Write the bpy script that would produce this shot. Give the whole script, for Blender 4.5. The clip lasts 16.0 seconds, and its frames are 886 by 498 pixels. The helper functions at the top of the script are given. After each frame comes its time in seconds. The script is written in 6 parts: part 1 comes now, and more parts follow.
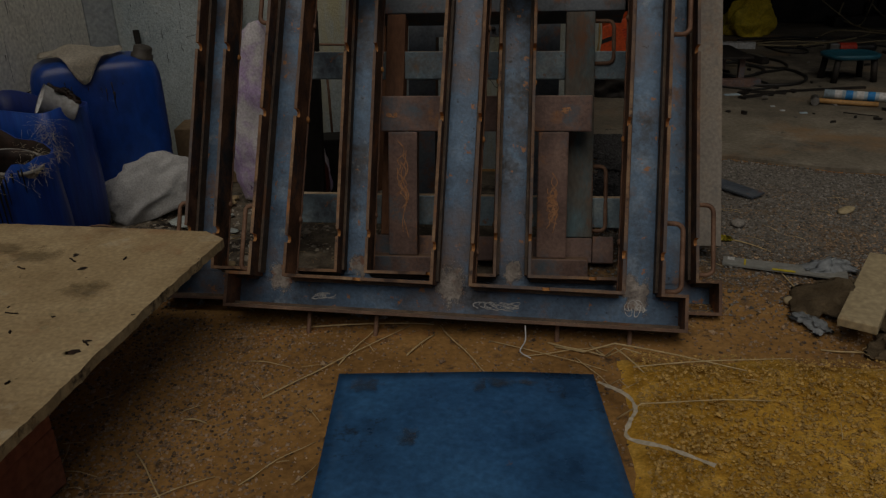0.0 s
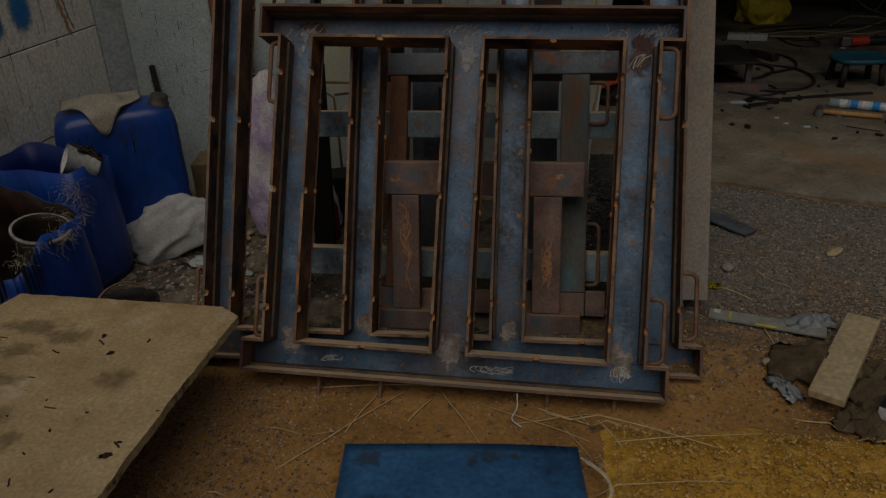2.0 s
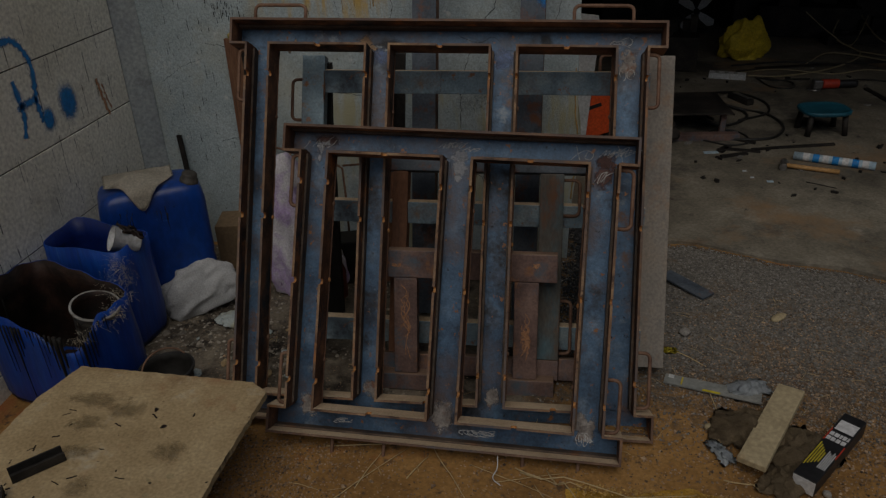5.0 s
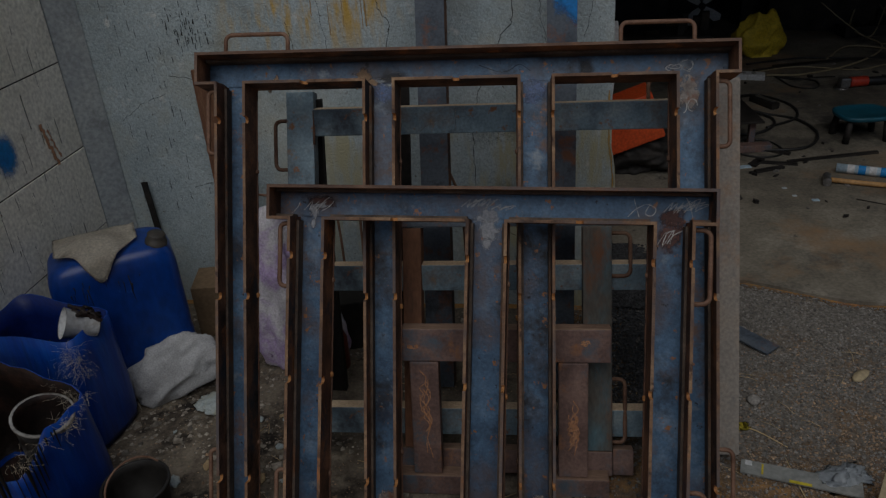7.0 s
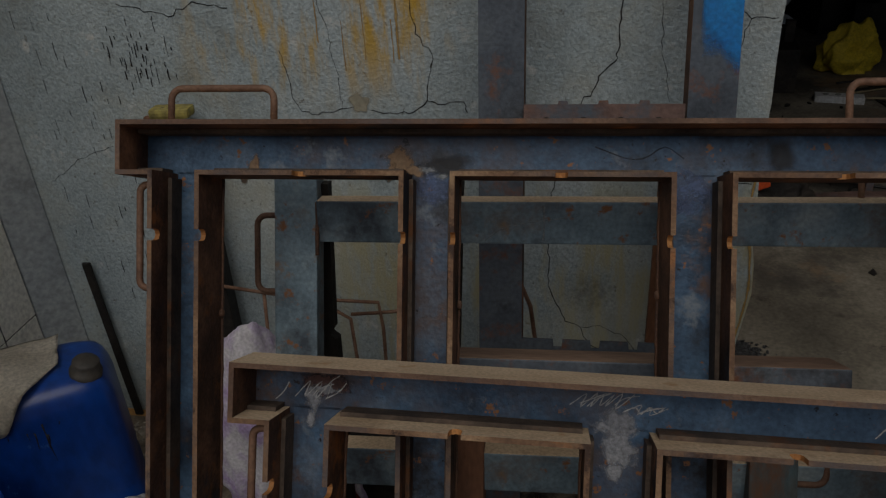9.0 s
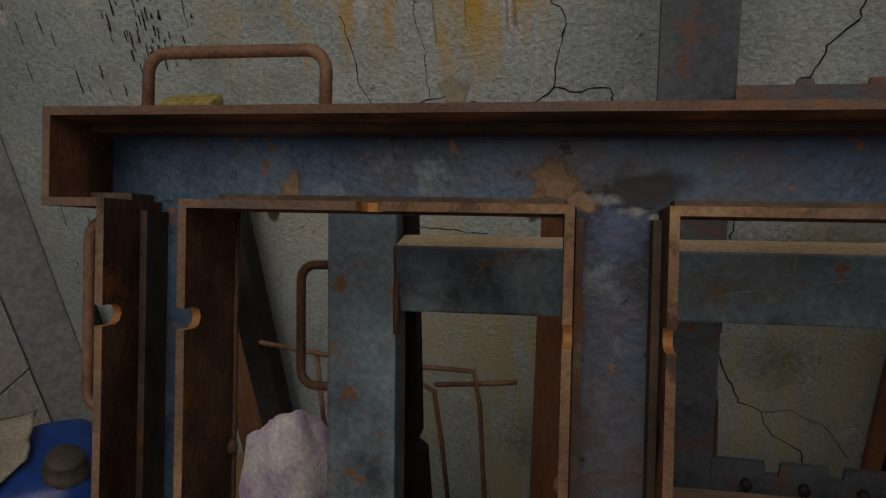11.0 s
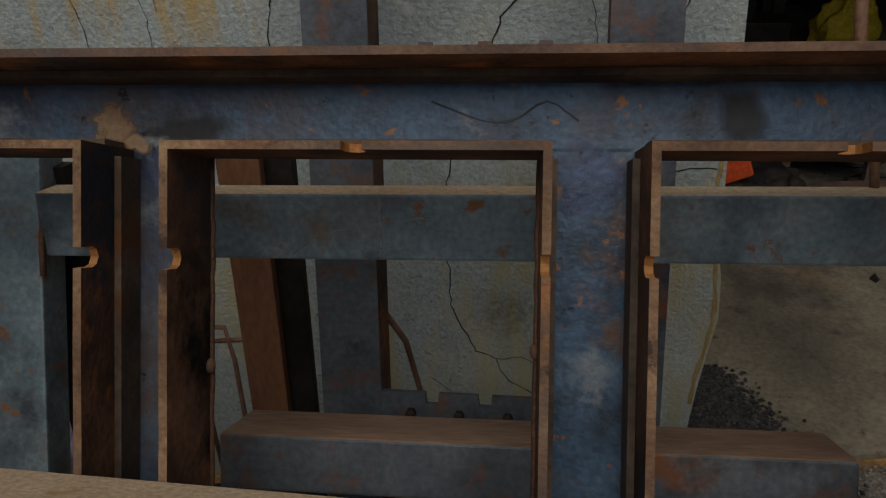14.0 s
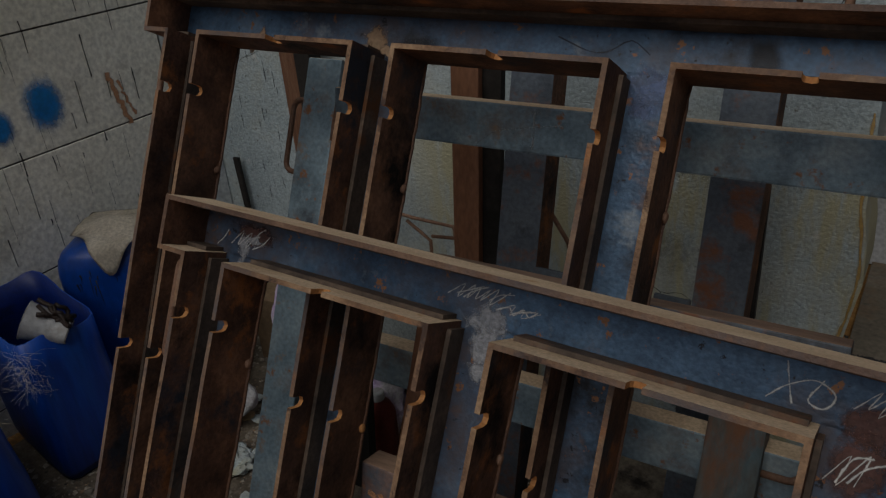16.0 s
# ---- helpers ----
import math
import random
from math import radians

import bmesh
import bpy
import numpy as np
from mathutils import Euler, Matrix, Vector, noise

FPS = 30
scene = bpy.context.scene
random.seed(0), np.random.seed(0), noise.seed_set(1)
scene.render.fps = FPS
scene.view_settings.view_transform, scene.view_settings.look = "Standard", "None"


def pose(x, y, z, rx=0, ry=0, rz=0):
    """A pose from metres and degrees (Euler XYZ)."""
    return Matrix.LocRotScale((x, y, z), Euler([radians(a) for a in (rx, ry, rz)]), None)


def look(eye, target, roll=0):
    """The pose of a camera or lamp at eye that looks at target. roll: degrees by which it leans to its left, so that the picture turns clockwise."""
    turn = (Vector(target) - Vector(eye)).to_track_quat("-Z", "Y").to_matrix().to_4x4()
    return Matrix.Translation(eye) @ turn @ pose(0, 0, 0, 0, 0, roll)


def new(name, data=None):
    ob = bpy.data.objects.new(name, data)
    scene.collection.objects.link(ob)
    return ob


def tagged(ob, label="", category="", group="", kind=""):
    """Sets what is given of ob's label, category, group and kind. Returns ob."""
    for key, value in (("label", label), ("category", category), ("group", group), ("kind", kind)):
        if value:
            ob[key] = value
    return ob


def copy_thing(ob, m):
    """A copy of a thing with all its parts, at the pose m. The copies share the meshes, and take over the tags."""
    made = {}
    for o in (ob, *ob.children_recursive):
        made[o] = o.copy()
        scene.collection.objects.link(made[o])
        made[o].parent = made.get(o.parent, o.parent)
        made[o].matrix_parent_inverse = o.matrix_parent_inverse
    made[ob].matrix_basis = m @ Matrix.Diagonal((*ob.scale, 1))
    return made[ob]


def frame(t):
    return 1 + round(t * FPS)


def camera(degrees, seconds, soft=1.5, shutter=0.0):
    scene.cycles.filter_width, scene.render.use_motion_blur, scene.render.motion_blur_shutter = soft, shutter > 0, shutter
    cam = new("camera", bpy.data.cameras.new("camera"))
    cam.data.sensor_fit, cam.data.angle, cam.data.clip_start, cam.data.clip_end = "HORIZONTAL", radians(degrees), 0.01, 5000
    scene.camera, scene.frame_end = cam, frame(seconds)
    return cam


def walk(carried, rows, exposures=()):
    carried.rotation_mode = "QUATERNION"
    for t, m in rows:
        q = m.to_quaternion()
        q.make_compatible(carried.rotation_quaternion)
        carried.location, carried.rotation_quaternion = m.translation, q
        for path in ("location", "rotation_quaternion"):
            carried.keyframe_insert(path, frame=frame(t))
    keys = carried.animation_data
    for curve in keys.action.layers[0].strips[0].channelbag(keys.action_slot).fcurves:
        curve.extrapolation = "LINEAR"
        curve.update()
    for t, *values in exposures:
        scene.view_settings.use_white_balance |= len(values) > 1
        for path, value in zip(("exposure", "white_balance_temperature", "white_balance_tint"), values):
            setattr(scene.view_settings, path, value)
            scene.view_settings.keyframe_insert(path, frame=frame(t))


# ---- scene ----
cam = camera(59.78, 16.0, soft=1.3)
PATH = [
    (0, (0.2884, -0.1006, 1.0937), (0.0074, 1.7178, 0.3098), -1.71),
    (0.5, (0.2962, -0.0892, 1.1806), (0.0115, 1.7098, 0.3545), -1.76),
    (1, (0.3046, -0.0620, 1.2875), (0.0112, 1.7238, 0.4363), -1.93),
    (1.5, (0.3321, -0.0515, 1.3961), (0.0229, 1.7226, 0.5260), -2.24),
    (2, (0.3614, -0.0797, 1.4887), (0.0363, 1.6775, 0.5907), -2.64),
    (2.5, (0.3931, -0.1021, 1.6206), (0.0616, 1.6376, 0.6913), -2.85),
    (3, (0.4200, -0.1516, 1.7414), (0.0882, 1.5751, 0.7884), -2.68),
    (3.5, (0.4378, -0.2185, 1.8474), (0.1097, 1.5037, 0.8849), -2.13),
    (4, (0.4470, -0.2939, 1.9585), (0.1305, 1.4339, 1.0023), -1.66),
    (4.2, (0.4485, -0.3261, 1.9834), (0.1358, 1.4065, 1.0345), -1.61),
    (6.3, (0.3100, -0.0434, 2.0407), (-0.0138, 1.6982, 1.1122), -4.00),
    (6.5, (0.2733, 0.0583, 2.0382), (-0.0390, 1.7972, 1.1008), -4.21),
    (7, (0.2193, 0.2943, 2.0014), (-0.0681, 2.0321, 1.0541), -4.18),
    (7.5, (0.1870, 0.5732, 2.0008), (-0.0903, 2.3101, 1.0487), -3.63),
    (8, (0.1444, 0.8054, 1.9768), (-0.1276, 2.5450, 1.0282), -3.39),
    (8.5, (0.0343, 1.0894, 1.9537), (-0.2329, 2.8280, 1.0018), -3.56),
    (9, (-0.0748, 1.3485, 1.8921), (-0.3924, 3.0715, 0.9276), -3.66),
    (9.2, (-0.1221, 1.4400, 1.8747), (-0.4830, 3.1520, 0.9057), -3.71),
    (11.3, (-0.3216, 2.0083, 1.6416), (-0.7985, 3.7072, 0.7001), -5.52),
    (11.5, (-0.2747, 2.0260, 1.6411), (-0.6921, 3.7310, 0.6826), -5.86),
    (12, (-0.1550, 2.0301, 1.6431), (-0.3987, 3.7573, 0.6648), -5.71),
    (12.5, (-0.0352, 2.0347, 1.6474), (-0.1388, 3.7690, 0.6567), -5.64),
    (13, (0.0635, 2.0218, 1.6461), (0.0327, 3.7558, 0.6500), -4.69),
    (13.5, (0.1332, 1.9845, 1.6380), (0.0428, 3.7190, 0.6462), -3.57),
    (14, (0.1225, 1.9261, 1.6207), (-0.1795, 3.6402, 0.6356), -3.48),
    (14.5, (0.1169, 1.8418, 1.6081), (-0.4514, 3.4902, 0.6284), -4.50),
    (15, (0.2118, 1.7099, 1.6250), (-0.5655, 3.2808, 0.6618), -5.11),
    (15.5, (0.3540, 1.6039, 1.6411), (-0.5581, 3.1167, 0.7033), -5.05),
    (16, (0.5561, 1.5087, 1.6404), (-0.4603, 2.9672, 0.7241), -5.19),
]
walk(cam, [(t, look(eye, target, roll)) for t, eye, target, roll in PATH], [(0.0, -1.64, 6700, 10), (4.2, -1.54, 6500, 10), (6.3, -1.37, 5760, 10), (8.5, -1.30, 5960, 10), (11.5, -1.21, 7000, 14), (13.0, -1.00, 6550, 11), (14.5, -0.93, 6400, 10), (16.0, -1.10, 6050, 10)])

# ---- world, sun, exposure ----
world = bpy.data.worlds.new("World")
scene.world = world
world.use_nodes = True
wn = world.node_tree
sky = wn.nodes.new("ShaderNodeTexSky")
sky.sky_type, sky.sun_disc = "NISHITA", False
sky.sun_elevation, sky.sun_rotation = radians(57), radians(178)
sky.air_density, sky.dust_density = 1.0, 2.5
wn.links.new(sky.outputs[0], wn.nodes["Background"].inputs[0])
wn.nodes["Background"].inputs[1].default_value = 0.046
sun = new("sun", bpy.data.lights.new("sun", "SUN"))
sun.data.energy, sun.data.angle, sun.data.color = 2.45, radians(52), (1.0, 0.92, 0.79)
sun.matrix_world = look((0.12, -2.1, 3.25), (0, 0, 0))
scene.view_settings.exposure = -1.45


# ---- materials ----
def rgb(c):
    return (*c, 1)


def make(name, cols, scale=6.0, rough=0.6, metal=0.0, bump=0.25, grain=60.0, stain=None, squash=(1, 1, 1), rnd=0.0, spec=0.5, detail=6):
    """Two scales of noise over a ramp of colours, an optional stain (colour, scale, from, to), grain in the relief."""
    m = bpy.data.materials.new(name)
    m.use_nodes = True
    nt = m.node_tree
    N, L = nt.nodes, nt.links
    b = N["Principled BSDF"]
    tc, mp = N.new("ShaderNodeTexCoord"), N.new("ShaderNodeMapping")
    L.new(tc.outputs["Object"], mp.inputs[0])
    mp.inputs["Scale"].default_value = squash
    n1 = N.new("ShaderNodeTexNoise")
    n1.inputs["Scale"].default_value, n1.inputs["Detail"].default_value, n1.inputs["Roughness"].default_value = scale, detail, 0.62
    L.new(mp.outputs[0], n1.inputs["Vector"])
    ramp = N.new("ShaderNodeValToRGB")
    el = ramp.color_ramp.elements
    k = len(cols)
    while len(el) < k:
        el.new(0.5)
    for i, c in enumerate(cols):
        el[i].position = 0.3 + 0.4 * i / max(1, k - 1)
        el[i].color = rgb(c)
    L.new(n1.outputs[0], ramp.inputs[0])
    col = ramp.outputs[0]
    n2 = N.new("ShaderNodeTexNoise")
    n2.inputs["Scale"].default_value, n2.inputs["Detail"].default_value = grain, 4
    L.new(mp.outputs[0], n2.inputs["Vector"])
    g = N.new("ShaderNodeMapRange")
    g.inputs[1].default_value, g.inputs[2].default_value, g.inputs[3].default_value, g.inputs[4].default_value = 0.3, 0.7, 0.78, 1.2
    L.new(n2.outputs[0], g.inputs[0])
    mul = N.new("ShaderNodeMix")
    mul.data_type, mul.blend_type = "RGBA", "MULTIPLY"
    mul.inputs[0].default_value = 1.0
    L.new(col, mul.inputs[6]), L.new(g.outputs[0], mul.inputs[7])
    col = mul.outputs[2]
    if stain:
        for j, (sc, ss, lo, hi) in enumerate(stain):
            n3 = N.new("ShaderNodeTexNoise")
            n3.inputs["Scale"].default_value, n3.inputs["Detail"].default_value, n3.inputs["Roughness"].default_value = ss, 7, 0.7
            off = N.new("ShaderNodeVectorMath")
            off.inputs[1].default_value = (3.7 * (j + 1), 1.9 * j, 5.1)
            L.new(mp.outputs[0], off.inputs[0]), L.new(off.outputs[0], n3.inputs["Vector"])
            f = N.new("ShaderNodeMapRange")
            f.inputs[1].default_value, f.inputs[2].default_value = lo, hi
            L.new(n3.outputs[0], f.inputs[0])
            mx = N.new("ShaderNodeMix")
            mx.data_type = "RGBA"
            L.new(f.outputs[0], mx.inputs[0]), L.new(col, mx.inputs[6])
            mx.inputs[7].default_value = rgb(sc)
            col = mx.outputs[2]
    if rnd:
        oi, h = N.new("ShaderNodeObjectInfo"), N.new("ShaderNodeMapRange")
        h.inputs[3].default_value, h.inputs[4].default_value = 1 - rnd, 1 + rnd
        L.new(oi.outputs["Random"], h.inputs[0])
        m2 = N.new("ShaderNodeMix")
        m2.data_type, m2.blend_type = "RGBA", "MULTIPLY"
        m2.inputs[0].default_value = 1.0
        L.new(col, m2.inputs[6]), L.new(h.outputs[0], m2.inputs[7])
        col = m2.outputs[2]
    L.new(col, b.inputs["Base Color"])
    r = N.new("ShaderNodeMapRange")
    r.inputs[3].default_value, r.inputs[4].default_value = max(0.05, rough - 0.13), min(1, rough + 0.13)
    L.new(n1.outputs[0], r.inputs[0]), L.new(r.outputs[0], b.inputs["Roughness"])
    b.inputs["Metallic"].default_value = metal
    b.inputs["Specular IOR Level"].default_value = spec
    bp = N.new("ShaderNodeBump")
    bp.inputs["Strength"].default_value, bp.inputs["Distance"].default_value = bump, 0.004
    L.new(n2.outputs[0], bp.inputs["Height"]), L.new(bp.outputs[0], b.inputs["Normal"])
    return m


def per_island(m, lo, hi):
    """Brightness that varies from piece to piece of a joined mesh."""
    nt = m.node_tree
    b = nt.nodes["Principled BSDF"]
    src = b.inputs["Base Color"].links[0].from_socket
    ge, mr, mx = nt.nodes.new("ShaderNodeNewGeometry"), nt.nodes.new("ShaderNodeMapRange"), nt.nodes.new("ShaderNodeMix")
    mr.inputs[3].default_value, mr.inputs[4].default_value = lo, hi
    mx.data_type, mx.blend_type = "RGBA", "MULTIPLY"
    mx.inputs[0].default_value = 1.0
    nt.links.new(ge.outputs["Random Per Island"], mr.inputs[0])
    nt.links.new(src, mx.inputs[6]), nt.links.new(mr.outputs[0], mx.inputs[7])
    nt.links.new(mx.outputs[2], b.inputs["Base Color"])
    return m


M_web = make("mill_scale_steel", [(0.018, 0.031, 0.054), (0.048, 0.09, 0.155), (0.072, 0.133, 0.222), (0.14, 0.195, 0.27)], 7, 0.42, 0.3, 0.2, 120,
             [((0.095, 0.07, 0.065), 2.3, 0.50, 0.66), ((0.125, 0.075, 0.055), 8.5, 0.57, 0.69), ((0.020, 0.022, 0.028), 3.6, 0.54, 0.65), ((0.20, 0.23, 0.26), 9, 0.60, 0.72), ((0.26, 0.115, 0.045), 24, 0.605, 0.635), ((0.016, 0.016, 0.02), 38, 0.63, 0.66)])
M_flat = make("rusty_flat_bar", [(0.034, 0.022, 0.017), (0.13, 0.068, 0.043), (0.28, 0.145, 0.082)], 8, 0.7, 0.1, 0.4, 120,
              [((0.035, 0.042, 0.055), 3.5, 0.54, 0.64), ((0.30, 0.12, 0.042), 9, 0.57, 0.67), ((0.009, 0.007, 0.006), 4, 0.54, 0.66)], spec=0.25)
M_notch = make("orange_flame_cut", [(0.36, 0.15, 0.045), (0.55, 0.27, 0.09)], 20, 0.75, 0.0, 0.4, 150)
M_edge = make("flame_cut_edge", [(0.085, 0.045, 0.030), (0.21, 0.12, 0.066), (0.38, 0.25, 0.145)], 9, 0.75, 0.05, 0.5, 150,
              [((0.38, 0.15, 0.045), 6, 0.58, 0.70), ((0.06, 0.034, 0.024), 13, 0.56, 0.64), ((0.10, 0.085, 0.085), 2.6, 0.48, 0.64)])
M_lip = make("dark_worn_lip", [(0.060, 0.036, 0.028), (0.14, 0.080, 0.052), (0.25, 0.155, 0.10)], 5, 0.7, 0.1, 0.5, 150,
             [((0.11, 0.10, 0.105), 2.2, 0.50, 0.66), ((0.24, 0.11, 0.05), 7, 0.58, 0.70)])
M_dust = make("dusty_rust_top", [(0.44, 0.32, 0.20), (0.57, 0.43, 0.285), (0.66, 0.52, 0.355)], 6, 0.9, 0.0, 0.4, 150,
              [((0.28, 0.17, 0.10), 5, 0.58, 0.72), ((0.42, 0.24, 0.11), 11, 0.61, 0.70)])
M_dustbrown = make("dusty_brown_top", [(0.17, 0.105, 0.075), (0.27, 0.175, 0.12), (0.38, 0.27, 0.19)], 5, 0.85, 0.0, 0.4, 120, [((0.13, 0.075, 0.05), 9, 0.56, 0.68)], squash=(0.25, 1, 1))
M_ledge = make("channel_flange", [(0.045, 0.034, 0.028), (0.10, 0.075, 0.058), (0.18, 0.13, 0.095)], 10, 0.7, 0.2, 0.3, 110, [((0.16, 0.07, 0.03), 7, 0.56, 0.68)], spec=0.3)
M_tube = make("grey_tube_steel", [(0.12, 0.175, 0.215), (0.205, 0.285, 0.34), (0.31, 0.375, 0.40)], 8, 0.5, 0.25, 0.25, 100,
              [((0.17, 0.12, 0.09), 5, 0.52, 0.70), ((0.27, 0.19, 0.13), 14, 0.60, 0.70), ((0.06, 0.075, 0.095), 3.3, 0.54, 0.68), ((0.26, 0.12, 0.055), 18, 0.60, 0.66)])
M_tubeold = make("weathered_blue_tube", [(0.085, 0.055, 0.038), (0.095, 0.09, 0.078), (0.085, 0.15, 0.18)], 9, 0.65, 0.15, 0.35, 90,
                 [((0.17, 0.075, 0.035), 8, 0.51, 0.64)], squash=(1, 1, 0.4))
M_post = make("dark_blue_post", [(0.05, 0.062, 0.08), (0.09, 0.108, 0.135), (0.13, 0.15, 0.17)], 7, 0.6, 0.2, 0.3, 90,
              [((0.18, 0.075, 0.038), 7, 0.53, 0.64), ((0.025, 0.025, 0.028), 4, 0.60, 0.72)])
M_tubedark = make("dark_rusty_tube", [(0.08, 0.050, 0.045), (0.16, 0.10, 0.085), (0.25, 0.16, 0.13)], 7, 0.6, 0.15, 0.35, 90,
                  [((0.09, 0.115, 0.145), 4, 0.53, 0.64), ((0.26, 0.12, 0.055), 9, 0.58, 0.68), ((0.035, 0.026, 0.024), 5, 0.60, 0.72)])
M_pale = make("pale_rusty_plate", [(0.18, 0.16, 0.14), (0.25, 0.225, 0.195), (0.29, 0.235, 0.18)], 5, 0.7, 0.1, 0.2, 90,
              [((0.30, 0.16, 0.07), 3, 0.54, 0.72), ((0.13, 0.13, 0.13), 6, 0.58, 0.70)])
M_brown = make("brown_rust_plate", [(0.12, 0.055, 0.03), (0.20, 0.09, 0.045), (0.25, 0.12, 0.07)], 8, 0.75, 0.05, 0.3, 110, squash=(1, 1, 0.3))
M_rod = make("rusty_rod", [(0.11, 0.055, 0.034), (0.19, 0.105, 0.066), (0.27, 0.165, 0.11)], 16, 0.7, 0.15, 0.3, 160)
def soft(m, scale=40.0, amount=1.0, lo=0.35, hi=0.62, top=1.0):
    """A mark that thins out towards its rim and breaks up in the grain: cover from the mesh's own fade value."""
    nt = m.node_tree
    N, L = nt.nodes, nt.links
    at, tc, no = N.new("ShaderNodeAttribute"), N.new("ShaderNodeTexCoord"), N.new("ShaderNodeTexNoise")
    at.attribute_name = "fade"
    no.inputs["Scale"].default_value, no.inputs["Detail"].default_value, no.inputs["Roughness"].default_value = scale, 6, 0.65
    L.new(tc.outputs["Object"], no.inputs["Vector"])
    k, add, mr = N.new("ShaderNodeMath"), N.new("ShaderNodeMath"), N.new("ShaderNodeMapRange")
    k.operation = "MULTIPLY_ADD"
    k.inputs[1].default_value, k.inputs[2].default_value = amount, -0.5 * amount
    L.new(no.outputs[0], k.inputs[0])
    L.new(k.outputs[0], add.inputs[0]), L.new(at.outputs["Fac"], add.inputs[1])
    mr.inputs[1].default_value, mr.inputs[2].default_value, mr.inputs[4].default_value = lo, hi, top
    L.new(add.outputs[0], mr.inputs[0])
    L.new(mr.outputs[0], N["Principled BSDF"].inputs["Alpha"])
    return m


M_weld = soft(make("burnt_weld", [(0.12, 0.10, 0.09), (0.27, 0.24, 0.22), (0.44, 0.41, 0.38)], 26, 0.6, 0.3, 0.5, 160, [((0.20, 0.09, 0.05), 14, 0.50, 0.60)]), 46, 1.9, 0.32, 0.70, 0.85)
M_primer = soft(make("tan_scorch", [(0.28, 0.17, 0.10), (0.42, 0.29, 0.18)], 25, 0.85, 0, 0.4, 140), 45, 1.3, 0.30, 0.65, 0.9)
M_ground = soft(make("ground_bare_steel", [(0.24, 0.25, 0.28), (0.40, 0.41, 0.44)], 50, 0.6, 0.2, 0.4, 200), 60, 1.8, 0.34, 0.80, 0.75)
M_redburn = soft(make("dark_red_burn", [(0.06, 0.028, 0.024), (0.13, 0.06, 0.05)], 30, 0.7, 0.1, 0.4, 160), 42, 1.6, 0.28, 0.70, 0.9)
M_heat = soft(make("heat_tint", [(0.06, 0.07, 0.13), (0.09, 0.14, 0.27)], 16, 0.4, 0.4, 0.2, 120), 40, 1.6, 0.3, 0.9, 0.75)
M_oil = soft(make("oil_mark", [(0.012, 0.014, 0.02), (0.03, 0.03, 0.035)], 25, 0.5), 30, 1.0, 0.25, 0.75, 0.75)
M_scratch = soft(make("bare_scratch", [(0.26, 0.29, 0.31), (0.36, 0.38, 0.39)], 60, 0.5, 0.3), 60, 1.2, 0.25, 0.9, 0.6)
M_bluespray = soft(make("blue_spray_paint", [(0.006, 0.16, 0.50), (0.012, 0.24, 0.62)], 14, 0.6, 0, 0.2, 90), 55, 0.7, 0.10, 0.75, 0.95)
M_bead = make("weld_bead", [(0.08, 0.05, 0.04), (0.20, 0.10, 0.055)], 40, 0.6, 0.3, 0.6, 200)
M_chalk = soft(make("chalk", [(0.5, 0.51, 0.52), (0.7, 0.7, 0.68)], 60, 0.95, 0, 0.2, 300), 140, 1.5, 0.22, 0.85, 0.8)
M_rustmark = soft(make("orange_rust_mark", [(0.38, 0.17, 0.08), (0.55, 0.30, 0.16)], 60, 0.9, 0, 0.2, 300), 90, 1.1, 0.12, 0.6, 0.9)
M_wall = make("pale_blue_plaster", [(0.30, 0.36, 0.385), (0.39, 0.46, 0.485), (0.47, 0.535, 0.555)], 2.2, 0.9, 0, 0.85, 120,
              [((0.27, 0.29, 0.27), 3.0, 0.58, 0.76), ((0.46, 0.45, 0.36), 1.2, 0.50, 0.74), ((0.62, 0.64, 0.62), 9, 0.60, 0.70), ((0.16, 0.16, 0.14), 34, 0.61, 0.68), ((0.24, 0.25, 0.22), 1.6, 0.60, 0.80)])
def ochre_runs(m, colour, x0, x1, z0, z1):
    """Water stains drawn out downwards over a stretch of the plaster, fading in from z0 to z1."""
    nt = m.node_tree
    N, L = nt.nodes, nt.links
    b = N["Principled BSDF"]
    src = b.inputs["Base Color"].links[0].from_socket
    tc, mp, no, sx = N.new("ShaderNodeTexCoord"), N.new("ShaderNodeMapping"), N.new("ShaderNodeTexNoise"), N.new("ShaderNodeSeparateXYZ")
    L.new(tc.outputs["Object"], mp.inputs[0]), L.new(tc.outputs["Object"], sx.inputs[0])
    mp.inputs["Scale"].default_value = (7.5, 1, 1.6)
    no.inputs["Scale"].default_value, no.inputs["Detail"].default_value, no.inputs["Roughness"].default_value = 1.3, 6, 0.65
    L.new(mp.outputs[0], no.inputs["Vector"])
    fac = None
    for sock, lo, hi in ((no.outputs[0], 0.45, 0.62), (sx.outputs[0], x0, x0 + 0.25), (sx.outputs[0], x1, x1 - 0.2), (sx.outputs[2], z0, z1)):
        mr = N.new("ShaderNodeMapRange")
        mr.interpolation_type = "SMOOTHSTEP"
        mr.inputs[1].default_value, mr.inputs[2].default_value = lo, hi
        L.new(sock, mr.inputs[0])
        if fac is None:
            fac = mr.outputs[0]
        else:
            mu = N.new("ShaderNodeMath")
            mu.operation = "MULTIPLY"
            L.new(fac, mu.inputs[0]), L.new(mr.outputs[0], mu.inputs[1])
            fac = mu.outputs[0]
    mx = N.new("ShaderNodeMix")
    mx.data_type = "RGBA"
    L.new(fac, mx.inputs[0]), L.new(src, mx.inputs[6])
    mx.inputs[7].default_value = rgb(colour)
    L.new(mx.outputs[2], b.inputs["Base Color"])


